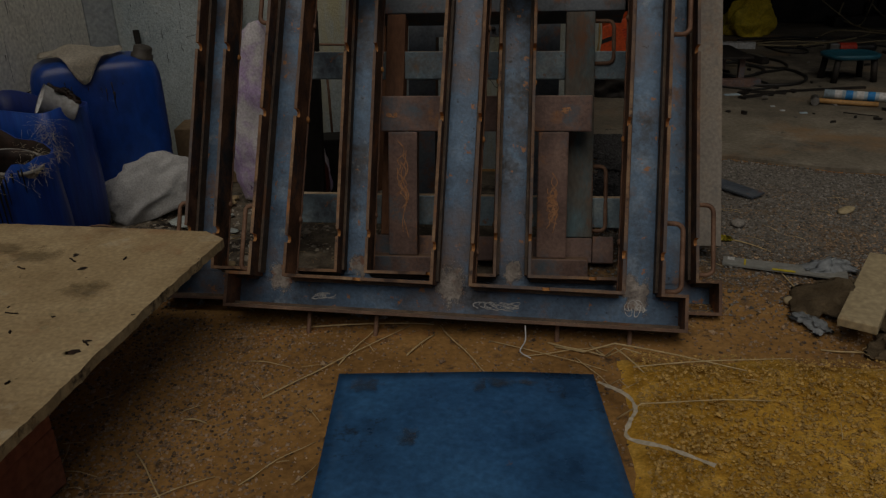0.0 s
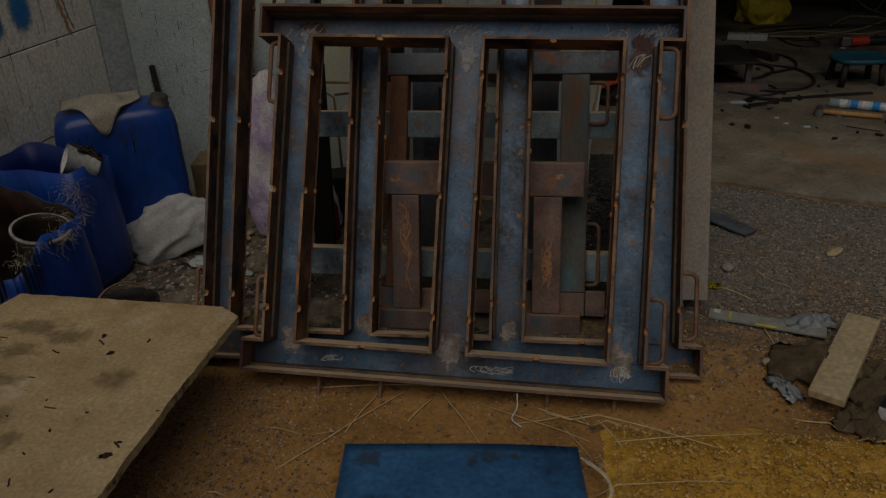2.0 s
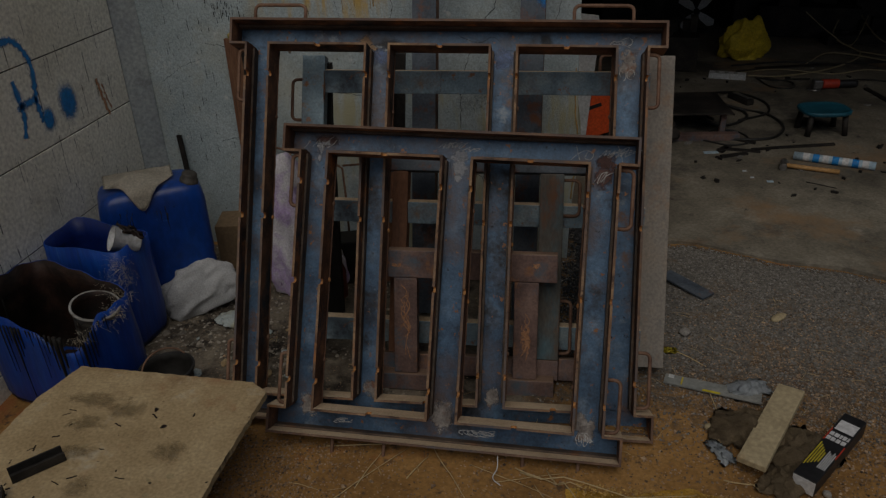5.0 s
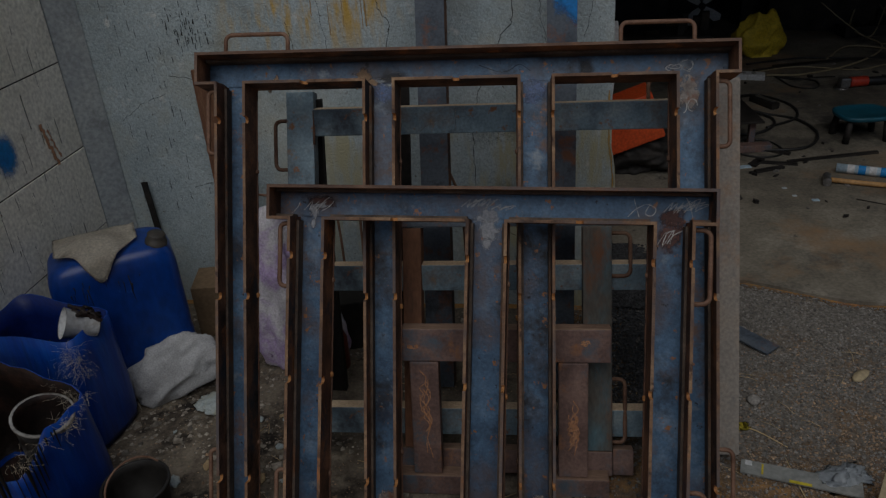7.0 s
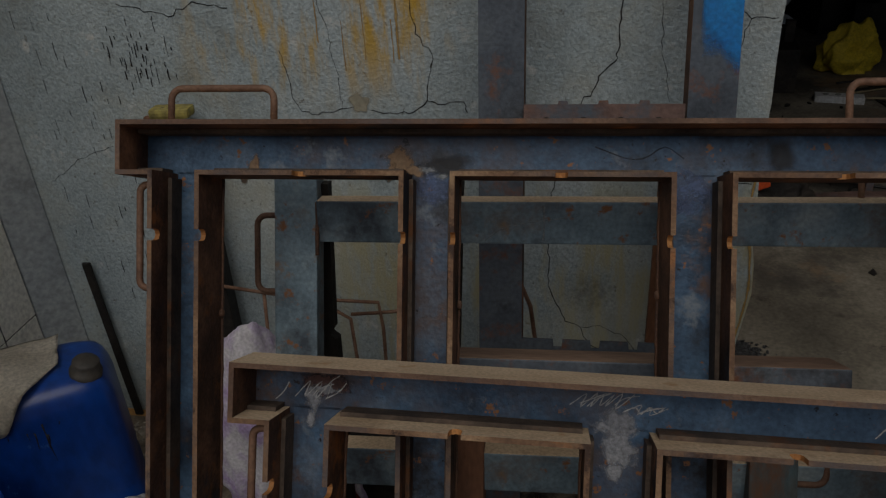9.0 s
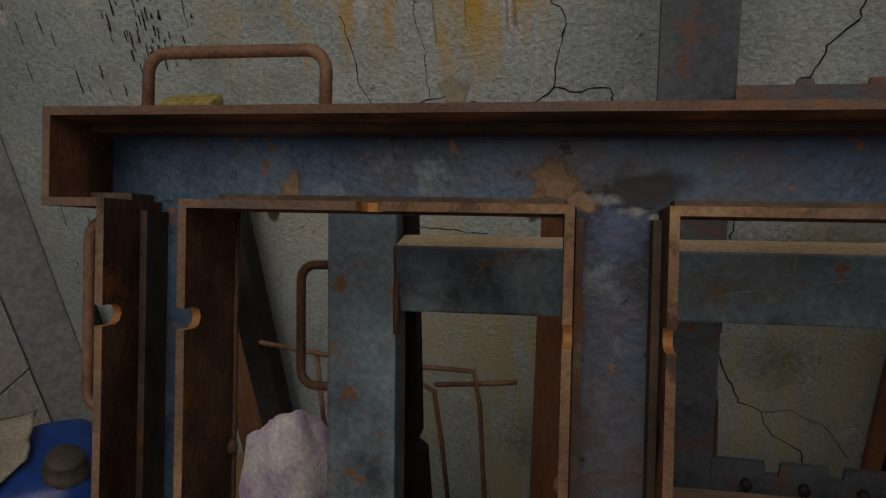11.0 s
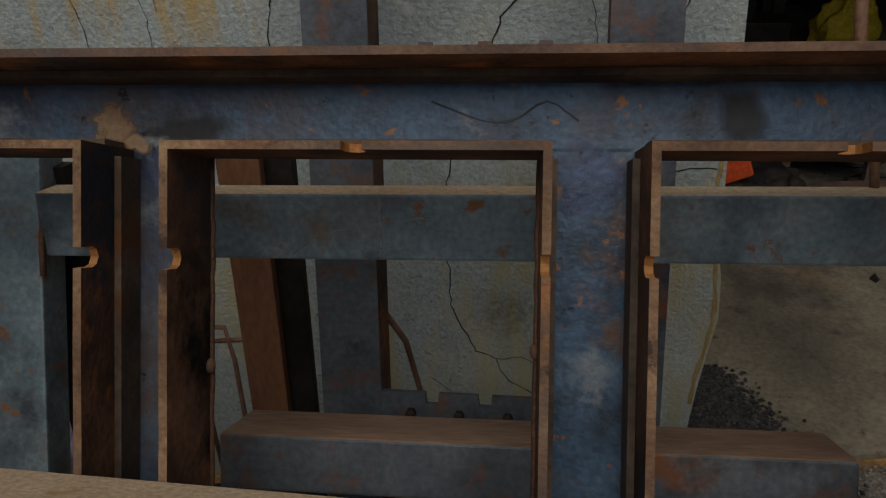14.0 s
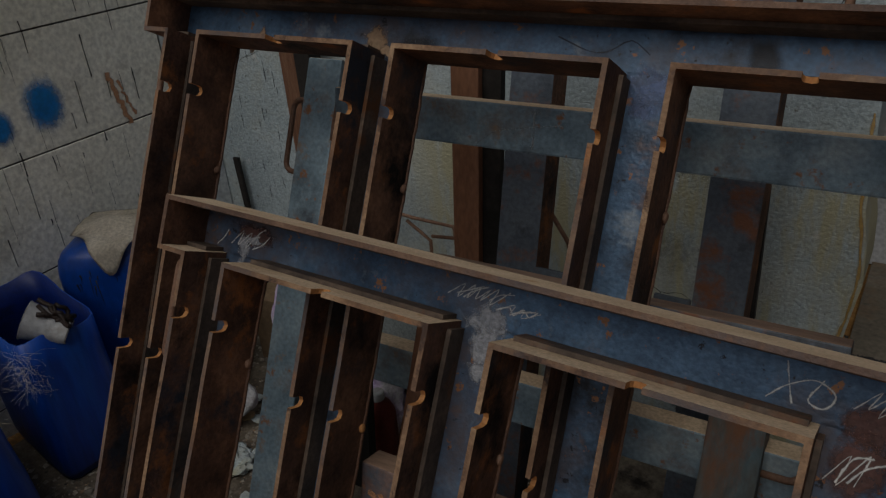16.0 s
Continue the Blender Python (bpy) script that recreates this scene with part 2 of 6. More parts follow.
ochre_runs(M_wall, (0.56, 0.36, 0.06), -1.25, -0.30, 1.12, 1.42)
ochre_runs(M_wall, (0.43, 0.41, 0.27), -0.95, 0.75, 1.05, 0.80)
M_wallL = make("cream_block_wall", [(0.74, 0.72, 0.62), (0.82, 0.80, 0.71), (0.86, 0.84, 0.76)], 2.5, 0.9, 0, 0.5, 60,
               [((0.33, 0.31, 0.26), 5, 0.58, 0.8)], rnd=0.05)
M_joint = make("dark_joint", [(0.05, 0.045, 0.04), (0.09, 0.08, 0.07)], 20, 0.95)
M_conc = make("grey_concrete", [(0.22, 0.25, 0.265), (0.30, 0.33, 0.345), (0.37, 0.40, 0.40)], 3, 0.9, 0, 0.5, 60, [((0.16, 0.17, 0.17), 6, 0.58, 0.75)])
M_stain_y = soft(make("ochre_rust_run", [(0.42, 0.25, 0.05), (0.52, 0.35, 0.12)], 22, 0.9, 0, 0.3, 80), 30, 0.9, 0.2, 0.8, 0.75)
M_black = make("black_tar", [(0.010, 0.009, 0.008), (0.022, 0.02, 0.018)], 20, 0.6, spec=0.25)
M_dirt = make("reddish_dirt", [(0.17, 0.090, 0.032), (0.31, 0.168, 0.056), (0.42, 0.24, 0.086)], 1.9, 0.97, 0, 1.0, 70,
              [((0.10, 0.066, 0.042), 2.1, 0.60, 0.74), ((0.31, 0.115, 0.046), 3, 0.58, 0.72), ((0.11, 0.07, 0.042), 16, 0.58, 0.68), ((0.42, 0.28, 0.135), 30, 0.62, 0.70)], spec=0.15)
M_sand = make("ochre_sand", [(0.34, 0.175, 0.022), (0.54, 0.305, 0.046), (0.68, 0.42, 0.095)], 16, 0.97, 0, 1.0, 130, [((0.24, 0.125, 0.03), 6, 0.55, 0.68), ((0.70, 0.47, 0.14), 40, 0.60, 0.70)], spec=0.15)
M_gravelbed = soft(make("gravel_grit", [(0.08, 0.072, 0.062), (0.16, 0.145, 0.125), (0.26, 0.245, 0.22)], 70, 0.95, 0, 1.0, 160, [((0.17, 0.11, 0.06), 4, 0.54, 0.70)], spec=0.15), 14, 1.3, 0.2, 0.8)
M_stone = per_island(make("grey_stone", [(0.12, 0.112, 0.102), (0.21, 0.197, 0.178)], 30, 0.9, 0, 0.5, 120), 0.45, 1.7)
M_pebble = per_island(make("dirt_clod", [(0.16, 0.10, 0.06), (0.28, 0.20, 0.125)], 30, 0.95, 0, 0.5, 120), 0.3, 1.9)
M_sandclod = per_island(make("sand_clod", [(0.36, 0.215, 0.055), (0.54, 0.35, 0.11)], 30, 0.95, 0, 0.5, 120), 0.6, 1.3)
M_floor = make("worn_concrete_floor", [(0.085, 0.076, 0.06), (0.175, 0.155, 0.12), (0.27, 0.245, 0.195)], 1.8, 0.85, 0, 0.6, 60,
               [((0.055, 0.05, 0.044), 1.3, 0.50, 0.64), ((0.30, 0.275, 0.23), 5, 0.63, 0.74), ((0.25, 0.155, 0.08), 1.0, 0.54, 0.70), ((0.05, 0.042, 0.036), 8, 0.62, 0.70)], spec=0.3)
M_slab = make("dusty_plywood", [(0.29, 0.205, 0.10), (0.41, 0.305, 0.165), (0.51, 0.40, 0.235)], 3.0, 0.9, 0, 0.35, 90,
              [((0.20, 0.125, 0.06), 2.2, 0.55, 0.70), ((0.52, 0.46, 0.35), 5, 0.57, 0.72), ((0.08, 0.05, 0.028), 13, 0.67, 0.70), ((0.33, 0.17, 0.08), 2.6, 0.58, 0.74)])
M_slabedge = make("raw_board_edge", [(0.30, 0.23, 0.12), (0.40, 0.32, 0.18)], 12, 0.9, 0, 0.6, 80, [((0.04, 0.03, 0.02), 9, 0.56, 0.64)])
M_sheet = make("blue_steel_sheet", [(0.022, 0.07, 0.17), (0.045, 0.16, 0.37), (0.075, 0.25, 0.53)], 2.4, 0.30, 0.35, 0.04, 60,
               [((0.025, 0.035, 0.05), 6, 0.60, 0.68), ((0.18, 0.22, 0.25), 4, 0.60, 0.78), ((0.20, 0.12, 0.07), 9, 0.66, 0.74)])
M_can = make("blue_plastic", [(0.002, 0.026, 0.17), (0.004, 0.042, 0.24), (0.007, 0.06, 0.30)], 3, 0.36, 0, 0.12, 40, [((0.004, 0.025, 0.12), 5, 0.60, 0.74), ((0.06, 0.15, 0.42), 14, 0.66, 0.72)], squash=(1, 1, 0.5))
M_drum = make("scuffed_blue_plastic", [(0.002, 0.026, 0.20), (0.003, 0.042, 0.28), (0.008, 0.07, 0.34)], 9, 0.42, 0, 0.3, 60,
              [((0.10, 0.21, 0.45), 14, 0.62, 0.74), ((0.012, 0.018, 0.05), 6, 0.57, 0.70)], squash=(1, 1, 0.14))
# drum plastic again, darkened to paint in the shade inside the cut drum
M_drumin = make("shaded_blue_plastic_inside", [(0.001, 0.010, 0.10), (0.002, 0.020, 0.16)], 6, 0.5, 0, 0.2, 60, [((0.006, 0.008, 0.02), 7, 0.58, 0.70)])
M_tarin = make("tarred_inside", [(0.006, 0.005, 0.005), (0.016, 0.010, 0.008), (0.045, 0.022, 0.015)], 10, 0.55, 0, 0.5, 60, spec=0.3)
M_cap = make("grimy_cap", [(0.03, 0.028, 0.025), (0.07, 0.06, 0.05)], 20, 0.6)
M_white = make("dirty_white_plastic", [(0.50, 0.51, 0.52), (0.62, 0.63, 0.63)], 6, 0.6, 0, 0.2, 60, [((0.35, 0.30, 0.24), 6, 0.58, 0.75)])
M_sackw = make("white_woven_sack", [(0.34, 0.345, 0.355), (0.48, 0.485, 0.49)], 5, 0.8, 0, 0.5, 160, [((0.40, 0.34, 0.28), 4, 0.6, 0.78)])
M_sackp = make("lilac_printed_sack", [(0.68, 0.67, 0.69), (0.46, 0.34, 0.58), (0.70, 0.68, 0.71), (0.64, 0.58, 0.68)], 5.5, 0.7, 0, 0.5, 120, [((0.10, 0.04, 0.14), 9, 0.66, 0.70), ((0.50, 0.12, 0.14), 5, 0.68, 0.73)])
M_pail = make("crusted_pail", [(0.10, 0.085, 0.07), (0.30, 0.29, 0.27), (0.46, 0.46, 0.45)], 9, 0.7, 0, 0.4, 60, [((0.06, 0.04, 0.028), 7, 0.52, 0.64)])
M_cloth = make("beige_rag", [(0.54, 0.49, 0.40), (0.68, 0.63, 0.54)], 8, 0.95, 0, 0.6, 120, [((0.22, 0.17, 0.12), 6, 0.60, 0.74)])
M_fibre = make("pale_fibre", [(0.40, 0.34, 0.24), (0.58, 0.52, 0.42)], 30, 0.95)
M_straw = make("straw", [(0.44, 0.32, 0.15), (0.58, 0.45, 0.25)], 40, 0.9)
M_bucket = make("black_rubber_bucket", [(0.010, 0.010, 0.010), (0.03, 0.028, 0.026)], 12, 0.55, 0, 0.3, 60, [((0.12, 0.10, 0.075), 7, 0.62, 0.75)])
M_wood = make("old_wood", [(0.10, 0.045, 0.024), (0.17, 0.082, 0.045), (0.23, 0.125, 0.07)], 9, 0.85, 0, 0.5, 80, squash=(6, 6, 0.6))
M_handle = make("hammer_handle_wood", [(0.36, 0.19, 0.06), (0.48, 0.27, 0.10)], 12, 0.6, 0, 0.2, 60)
M_dark = make("greasy_dark_metal", [(0.012, 0.011, 0.010), (0.030, 0.027, 0.025), (0.06, 0.05, 0.042)], 6, 0.65, 0.3, 0.3, 60, spec=0.3)
M_rag = make("khaki_rag", [(0.13, 0.095, 0.055), (0.20, 0.15, 0.09), (0.27, 0.205, 0.125)], 9, 0.97, 0, 0.7, 160)
M_tan = make("tan_board", [(0.36, 0.29, 0.17), (0.44, 0.36, 0.22)], 8, 0.85, 0, 0.2, 60, [((0.24, 0.13, 0.05), 5, 0.56, 0.7)])
M_grey = make("grey_painted_strip", [(0.20, 0.21, 0.20), (0.28, 0.28, 0.26)], 9, 0.6, 0, 0.2, 60)
M_film = make("cloudy_plastic_film", [(0.36, 0.40, 0.44), (0.50, 0.53, 0.55)], 14, 0.4, 0, 0.6, 60)
M_yellow = make("yellow_plastic", [(0.45, 0.36, 0.02), (0.60, 0.49, 0.04)], 14, 0.5, 0, 0.2, 60)
M_bag = make("yellow_sack", [(0.55, 0.40, 0.02), (0.70, 0.53, 0.035)], 4, 0.7, 0, 0.5, 60, [((0.05, 0.035, 0.01), 5, 0.58, 0.7)])
M_red = make("red_plastic", [(0.42, 0.03, 0.015), (0.52, 0.05, 0.02)], 10, 0.5)
M_orange = make("orange_plastic", [(0.62, 0.075, 0.015), (0.70, 0.10, 0.02)], 8, 0.5)
M_teal = make("teal_plastic", [(0.010, 0.075, 0.115), (0.016, 0.11, 0.16)], 8, 0.5)
M_level = make("pale_blue_wrapper", [(0.30, 0.42, 0.52), (0.45, 0.55, 0.62)], 9, 0.45)
M_bluepaint = make("blue_spray_paint", [(0.01, 0.17, 0.50), (0.02, 0.24, 0.60)], 12, 0.6)
M_steel = make("worn_bare_steel", [(0.22, 0.21, 0.20), (0.36, 0.35, 0.34)], 20, 0.4, 0.8)
M_cable = make("black_cable", [(0.012, 0.012, 0.012), (0.025, 0.024, 0.022)], 20, 0.5)
M_cabley = make("tan_cable", [(0.26, 0.21, 0.12), (0.34, 0.28, 0.16)], 20, 0.6)
M_ink = make("black_carton", [(0.012, 0.012, 0.013), (0.022, 0.022, 0.024)], 10, 0.45)
M_print = make("white_print", [(0.55, 0.55, 0.55), (0.62, 0.62, 0.62)], 10, 0.6)
M_brick = make("red_brick", [(0.24, 0.085, 0.045), (0.33, 0.125, 0.065)], 12, 0.95, 0, 0.8, 60)
# near-black: the room's deep shade is put into the wall colour
M_back = make("shade_black_wall", [(0.014, 0.013, 0.012), (0.028, 0.025, 0.022), (0.05, 0.044, 0.038)], 1.5, 0.95, 0, 0.4, 30)
M_mesh = make("grey_fan_blade", [(0.42, 0.42, 0.40), (0.56, 0.56, 0.54)], 20, 0.5, 0.2)


# ---- mesh helpers ----
def mesh_of(name, bm, mats):
    me = bpy.data.meshes.new(name)
    bm.normal_update()
    bm.to_mesh(me)
    bm.free()
    for m in (mats if isinstance(mats, (list, tuple)) else [mats]):
        me.materials.append(m)
    return me


def part(name, bm, mats, parent, label=""):
    ob = new(name, mesh_of(name, bm, mats))
    ob.parent = parent
    if label:
        ob["label"] = label
    return ob


def thing(name, m, label, category, group="", kind="", bm=None, mats=None):
    ob = new(name, mesh_of(name, bm, mats) if bm else None)
    ob.matrix_world = m
    return tagged(ob, label, category, group, kind)


def box(bm, x0, x1, y0, y1, z0, z1, mi=0, bevel=0.0):
    r = bmesh.ops.create_cube(bm, size=1)
    bmesh.ops.transform(bm, verts=r["verts"], matrix=Matrix.LocRotScale(((x0 + x1) / 2, (y0 + y1) / 2, (z0 + z1) / 2), None, (abs(x1 - x0), abs(y1 - y0), abs(z1 - z0))))
    fs = list({f for v in r["verts"] for f in v.link_faces})
    for f in fs:
        f.material_index = mi
    if bevel:
        bmesh.ops.bevel(bm, geom=list({e for f in fs for e in f.edges}), offset=bevel, segments=2, affect="EDGES", profile=0.6)
    return r["verts"]


def prism(bm, pts, a, b, axis="x", mi=0, front=None):
    """A polygon (u, v) pushed from a to b along axis. front: material index for sides that face local -y, by test on their normal."""
    def put(u, v, w):
        return {"x": (w, u, v), "y": (u, w, v), "z": (u, v, w)}[axis]
    lo = [bm.verts.new(put(u, v, a)) for u, v in pts]
    hi = [bm.verts.new(put(u, v, b)) for u, v in pts]
    fs = [bm.faces.new(lo[::-1]), bm.faces.new(hi)]
    n = len(pts)
    for i in range(n):
        fs.append(bm.faces.new((lo[i], lo[(i + 1) % n], hi[(i + 1) % n], hi[i])))
    bmesh.ops.recalc_face_normals(bm, faces=fs)
    for f in fs:
        f.normal_update()
        f.material_index = front if (front is not None and f.normal.y < -0.5) else mi
    return fs


def tube(bm, pts, r, seg=8, mi=0, caps=True, taper=1.0):
    """A round bar along a line of points."""
    pts = [Vector(p) for p in pts]
    rings, side = [], None
    for i, p in enumerate(pts):
        d = (pts[min(i + 1, len(pts) - 1)] - pts[max(i - 1, 0)]).normalized()
        if side is None:
            side = d.orthogonal().normalized()
        side = (side - d * side.dot(d)).normalized()
        up = d.cross(side)
        k = r * (1 + (taper - 1) * i / max(1, len(pts) - 1))
        rings.append([bm.verts.new(p + k * (math.cos(a) * side + math.sin(a) * up)) for a in (2 * math.pi * j / seg for j in range(seg))])
    for a, b in zip(rings, rings[1:]):
        for j in range(seg):
            f = bm.faces.new((a[j], a[(j + 1) % seg], b[(j + 1) % seg], b[j]))
            f.smooth, f.material_index = True, mi
    if caps:
        bm.faces.new(rings[0][::-1]).material_index = mi
        bm.faces.new(rings[-1]).material_index = mi


def smooth_line(pts, n=8):
    """A Catmull-Rom line through points."""
    P = [Vector(p) for p in pts]
    P = [2 * P[0] - P[1]] + P + [2 * P[-1] - P[-2]]
    out = []
    for i in range(1, len(P) - 2):
        for k in range(n):
            t = k / n
            out.append(0.5 * (2 * P[i] + (P[i + 1] - P[i - 1]) * t + (2 * P[i - 1] - 5 * P[i] + 4 * P[i + 1] - P[i + 2]) * t * t + (3 * P[i] - P[i - 1] - 3 * P[i + 1] + P[i + 2]) * t ** 3))
    return out + [P[-2]]


def lathe(bm, prof, seg=24, mi=0):
    """A turned shape from (radius, height) pairs."""
    rings = [[bm.verts.new((r * math.cos(a), r * math.sin(a), z)) for a in (2 * math.pi * j / seg for j in range(seg))] for r, z in prof]
    for a, b in zip(rings, rings[1:]):
        for j in range(seg):
            f = bm.faces.new((a[j], a[(j + 1) % seg], b[(j + 1) % seg], b[j]))
            f.smooth, f.material_index = True, mi
    return rings


def ribbon(bm, pts, w, n=(0, -1, 0), lift=0.001, mi=0):
    """A thin strip with a little body along a line that lies on a surface of normal n."""
    n = Vector(n)
    pts = [Vector(p) for p in pts]
    fade = bm.verts.layers.float.get("fade") or bm.verts.layers.float.new("fade")
    rows = []
    for i, p in enumerate(pts):
        d = (pts[min(i + 1, len(pts) - 1)] - pts[max(i - 1, 0)]).normalized()
        s = d.cross(n).normalized() * (w / 2 * random.uniform(0.55, 1.25))
        row = [bm.verts.new(p + s * k + n * lift) for k in (1, 0, -1)]
        row[1][fade] = 1.0
        rows.append(row)
    for a, b in zip(rows, rows[1:]):
        for k in (0, 1):
            f = bm.faces.new((a[k], b[k], b[k + 1], a[k + 1]))
            f.material_index = mi
            f.normal_update()
            if f.normal.dot(n) < 0:
                f.normal_flip()


def wander(p, q, steps, amp, fixed=None):
    """A jagged line from p to q; the axis named fixed stays as it is."""
    p, q = Vector(p), Vector(q)
    out = []
    for i in range(steps + 1):
        v = p.lerp(q, i / steps)
        if 0 < i < steps:
            v = v + Vector((random.uniform(-amp, amp), random.uniform(-amp, amp), random.uniform(-amp, amp)))
            if fixed is not None:
                v[fixed] = p[fixed]
        out.append(v)
    return out


def blob(bm, x, y, z, w, h, lift, seed):
    """A flat patch on a web that faces -y, thinning out to its rim."""
    fade = bm.verts.layers.float.get("fade") or bm.verts.layers.float.new("fade")
    n = 28
    c = bm.verts.new((x, y - lift, z))
    c[fade] = 1.0
    rings = []
    for rr, fv in ((0.5, 0.85), (1.0, 0.40), (1.5, 0.0)):
        ring = []
        for i in range(n):
            a = 2 * math.pi * i / n
            k = rr * (0.85 + 0.35 * noise.noise((math.cos(a) * 1.3 + seed, math.sin(a) * 1.3, seed * 0.7)))
            v = bm.verts.new((x + w * k * math.cos(a), y - lift, z + h * k * math.sin(a)))
            v[fade] = fv
            ring.append(v)
        rings.append(ring)
    for i in range(n):
        bm.faces.new((c, rings[0][i], rings[0][(i + 1) % n]))
        for p, q in zip(rings, rings[1:]):
            bm.faces.new((p[i], q[i], q[(i + 1) % n], p[(i + 1) % n]))
    for f in bm.faces:
        f.normal_update()
        if f.normal.y > 0:
            f.normal_flip()


# ---- ground ----
def ground_height(x, y):
    h = 0.010 * noise.noise((x * 2.1, y * 2.1, 0.3)) + 0.005 * noise.noise((x * 7, y * 7, 1.7)) + 0.0025 * noise.noise((x * 22, y * 22, 4.2))
    return h - 0.006


def build_ground():
    x0, x1, y0, y1, s = -2.4, 3.0, 0.2, 4.2, 0.03
    nx, ny = int((x1 - x0) / s), int((y1 - y0) / s)
    bm = bmesh.new()
    g = [[bm.verts.new((x0 + i * s, y0 + j * s, ground_height(x0 + i * s, y0 + j * s))) for i in range(nx + 1)] for j in range(ny + 1)]
    for j in range(ny):
        for i in range(nx):
            bm.faces.new((g[j][i], g[j][i + 1], g[j + 1][i + 1], g[j + 1][i])).smooth = True
    far = 400
    xa, xb, ya, yb = x0, x0 + nx * s, y0, y0 + ny * s
    rim = [g[0][i] for i in range(nx + 1)], [g[j][nx] for j in range(ny + 1)], [g[ny][i] for i in range(nx, -1, -1)], [g[j][0] for j in range(ny, -1, -1)]
    cor = [bm.verts.new((sx * far, sy * far, -0.01)) for sx, sy in ((-1, -1), (1, -1), (1, 1), (-1, 1))]
    for k, edge in enumerate(rim):
        for a, b in zip(edge, edge[1:]):
            bm.faces.new((a, cor[k], b)) if k > 9 else bm.faces.new((b, a, cor[k]))
        bm.faces.new((edge[-1], cor[k], cor[(k + 1) % 4]))
    bmesh.ops.recalc_face_normals(bm, faces=bm.faces[:])
    tagged(new("ground", mesh_of("ground", bm, M_dirt)), "trodden reddish brown dirt yard with grit and straw", "ground", kind="structure")


build_ground()

# concrete floor of the workshop, a few millimetres above the yard
bm = bmesh.new()
xs = [0.44 + 0.1 * i for i in range(70)]
front = [(x, 3.645 + 0.05 * noise.noise((x * 3, 7, 1)) - 0.30 * max(0, x - 1.05) if x < 2.4 else 3.25) for x in xs]
prism(bm, front + [(xs[-1], 9.6), (0.44, 9.6)], -0.05, 0.012, "z")
floor = tagged(new("floor", mesh_of("floor", bm, M_floor)), "worn dusty concrete workshop floor", "floor", kind="structure")


def build_sand():
    bm = bmesh.new()
    s, x0, y0 = 0.02, 0.36, 0.6
    nx, ny = 75, 62
    def h(x, y):
        edge_y = 1.76 + 0.05 * noise.noise((x * 4, 0, 2)) + 0.02 * noise.noise((x * 15, 0, 5)) + 0.03 * min(1, max(0, x - 0.5))
        edge_x = 0.43 + 0.03 * noise.noise((0, y * 5, 3))
        d = min(edge_y - y, (x - edge_x) * 0.9)
        return -0.02 + 0.055 * (1 - math.exp(-max(0, d + 0.01) * 9)) + (min(1, max(0, d * 6)) * (0.013 * noise.noise((x * 9, y * 9, 1)) + 0.008 * noise.noise((x * 25, y * 25, 2)))) if d > -0.01 else -0.03
    g = [[bm.verts.new((x0 + i * s, y0 + j * s, h(x0 + i * s, y0 + j * s))) for i in range(nx + 1)] for j in range(ny + 1)]
    for j in range(ny):
        for i in range(nx):
            bm.faces.new((g[j][i], g[j][i + 1], g[j + 1][i + 1], g[j + 1][i])).smooth = True
    tagged(new("sand_heap", mesh_of("sand_heap", bm, M_sand)), "low spread of coarse ochre yellow sand on the dirt", "sand", kind="stuff")


build_sand()


def stones(name, n, place, size, mat, label, category, flat=0.7):
    """Many small angular stones as one mesh."""
    V, F = [], []
    base = [(1, 0, 0), (-1, 0, 0), (0, 1, 0), (0, -1, 0), (0, 0, 1), (0, 0, -1)]
    tri = [(0, 2, 4), (2, 1, 4), (1, 3, 4), (3, 0, 4), (2, 0, 5), (1, 2, 5), (3, 1, 5), (0, 3, 5)]
    for _ in range(n):
        p = place()
        if p is None:
            continue
        r = size()
        q = Euler((random.uniform(0, 6), random.uniform(0, 6), random.uniform(0, 6))).to_matrix()
        k = len(V)
        for b in base:
            v = q @ (Vector(b) * random.uniform(0.7, 1.25))
            V.append((p[0] + v.x * r, p[1] + v.y * r, p[2] + v.z * r * flat))
        F += [(a + k, b + k, c + k) for a, b, c in tri]
    me = bpy.data.meshes.new(name)
    me.from_pydata(V, [], F)
    me.materials.append(mat)
    return tagged(new(name, me), label, category, kind="stuff")


def gravel_edge(x):
    return 3.62 + 0.05 * noise.noise((x * 3, 7, 1)) - 0.30 * max(0, x - 1.05)


def gravel_place():
    x, y = random.uniform(0.25, 2.6), random.uniform(2.0, 3.7)
    if y > gravel_edge(x) or random.random() > min(1, (y - 1.85) * 0.9) or random.random() > min(1, (x - 0.2) * 2.5):
        return None
    return x, y, ground_height(x, y) + random.uniform(0.0, 0.006)


bm = bmesh.new()
fade = bm.verts.layers.float.new("fade")
g = []
for j in range(66):
    row = []
    for i in range(84):
        x, y = 0.09 + 0.03 * i, 1.82 + 0.03 * j
        v = bm.verts.new((x, y, ground_height(x, y) + 0.003 if y < gravel_edge(x) + 0.06 else -0.02))
        v[fade] = max(0.0, min(1.0, (y - 1.9) * 1.1, (x - 0.2) * 2, (2.55 - x) * 3, (gravel_edge(x) - y + 0.05) * 9))
        row.append(v)
    g.append(row)
for j in range(65):
    for i in range(83):
        bm.faces.new((g[j][i], g[j][i + 1], g[j + 1][i + 1], g[j + 1][i])).smooth = True
tagged(new("gravel_bed", mesh_of("gravel_bed", bm, M_gravelbed)), "bed of fine grey crushed stone", "gravel", kind="stuff")
stones("gravel", 40000, gravel_place, lambda: random.choice((0.002, 0.003, 0.004, 0.004, 0.005, 0.006, 0.008)), M_stone, "loose grey crushed stone gravel spread over the dirt", "gravel")
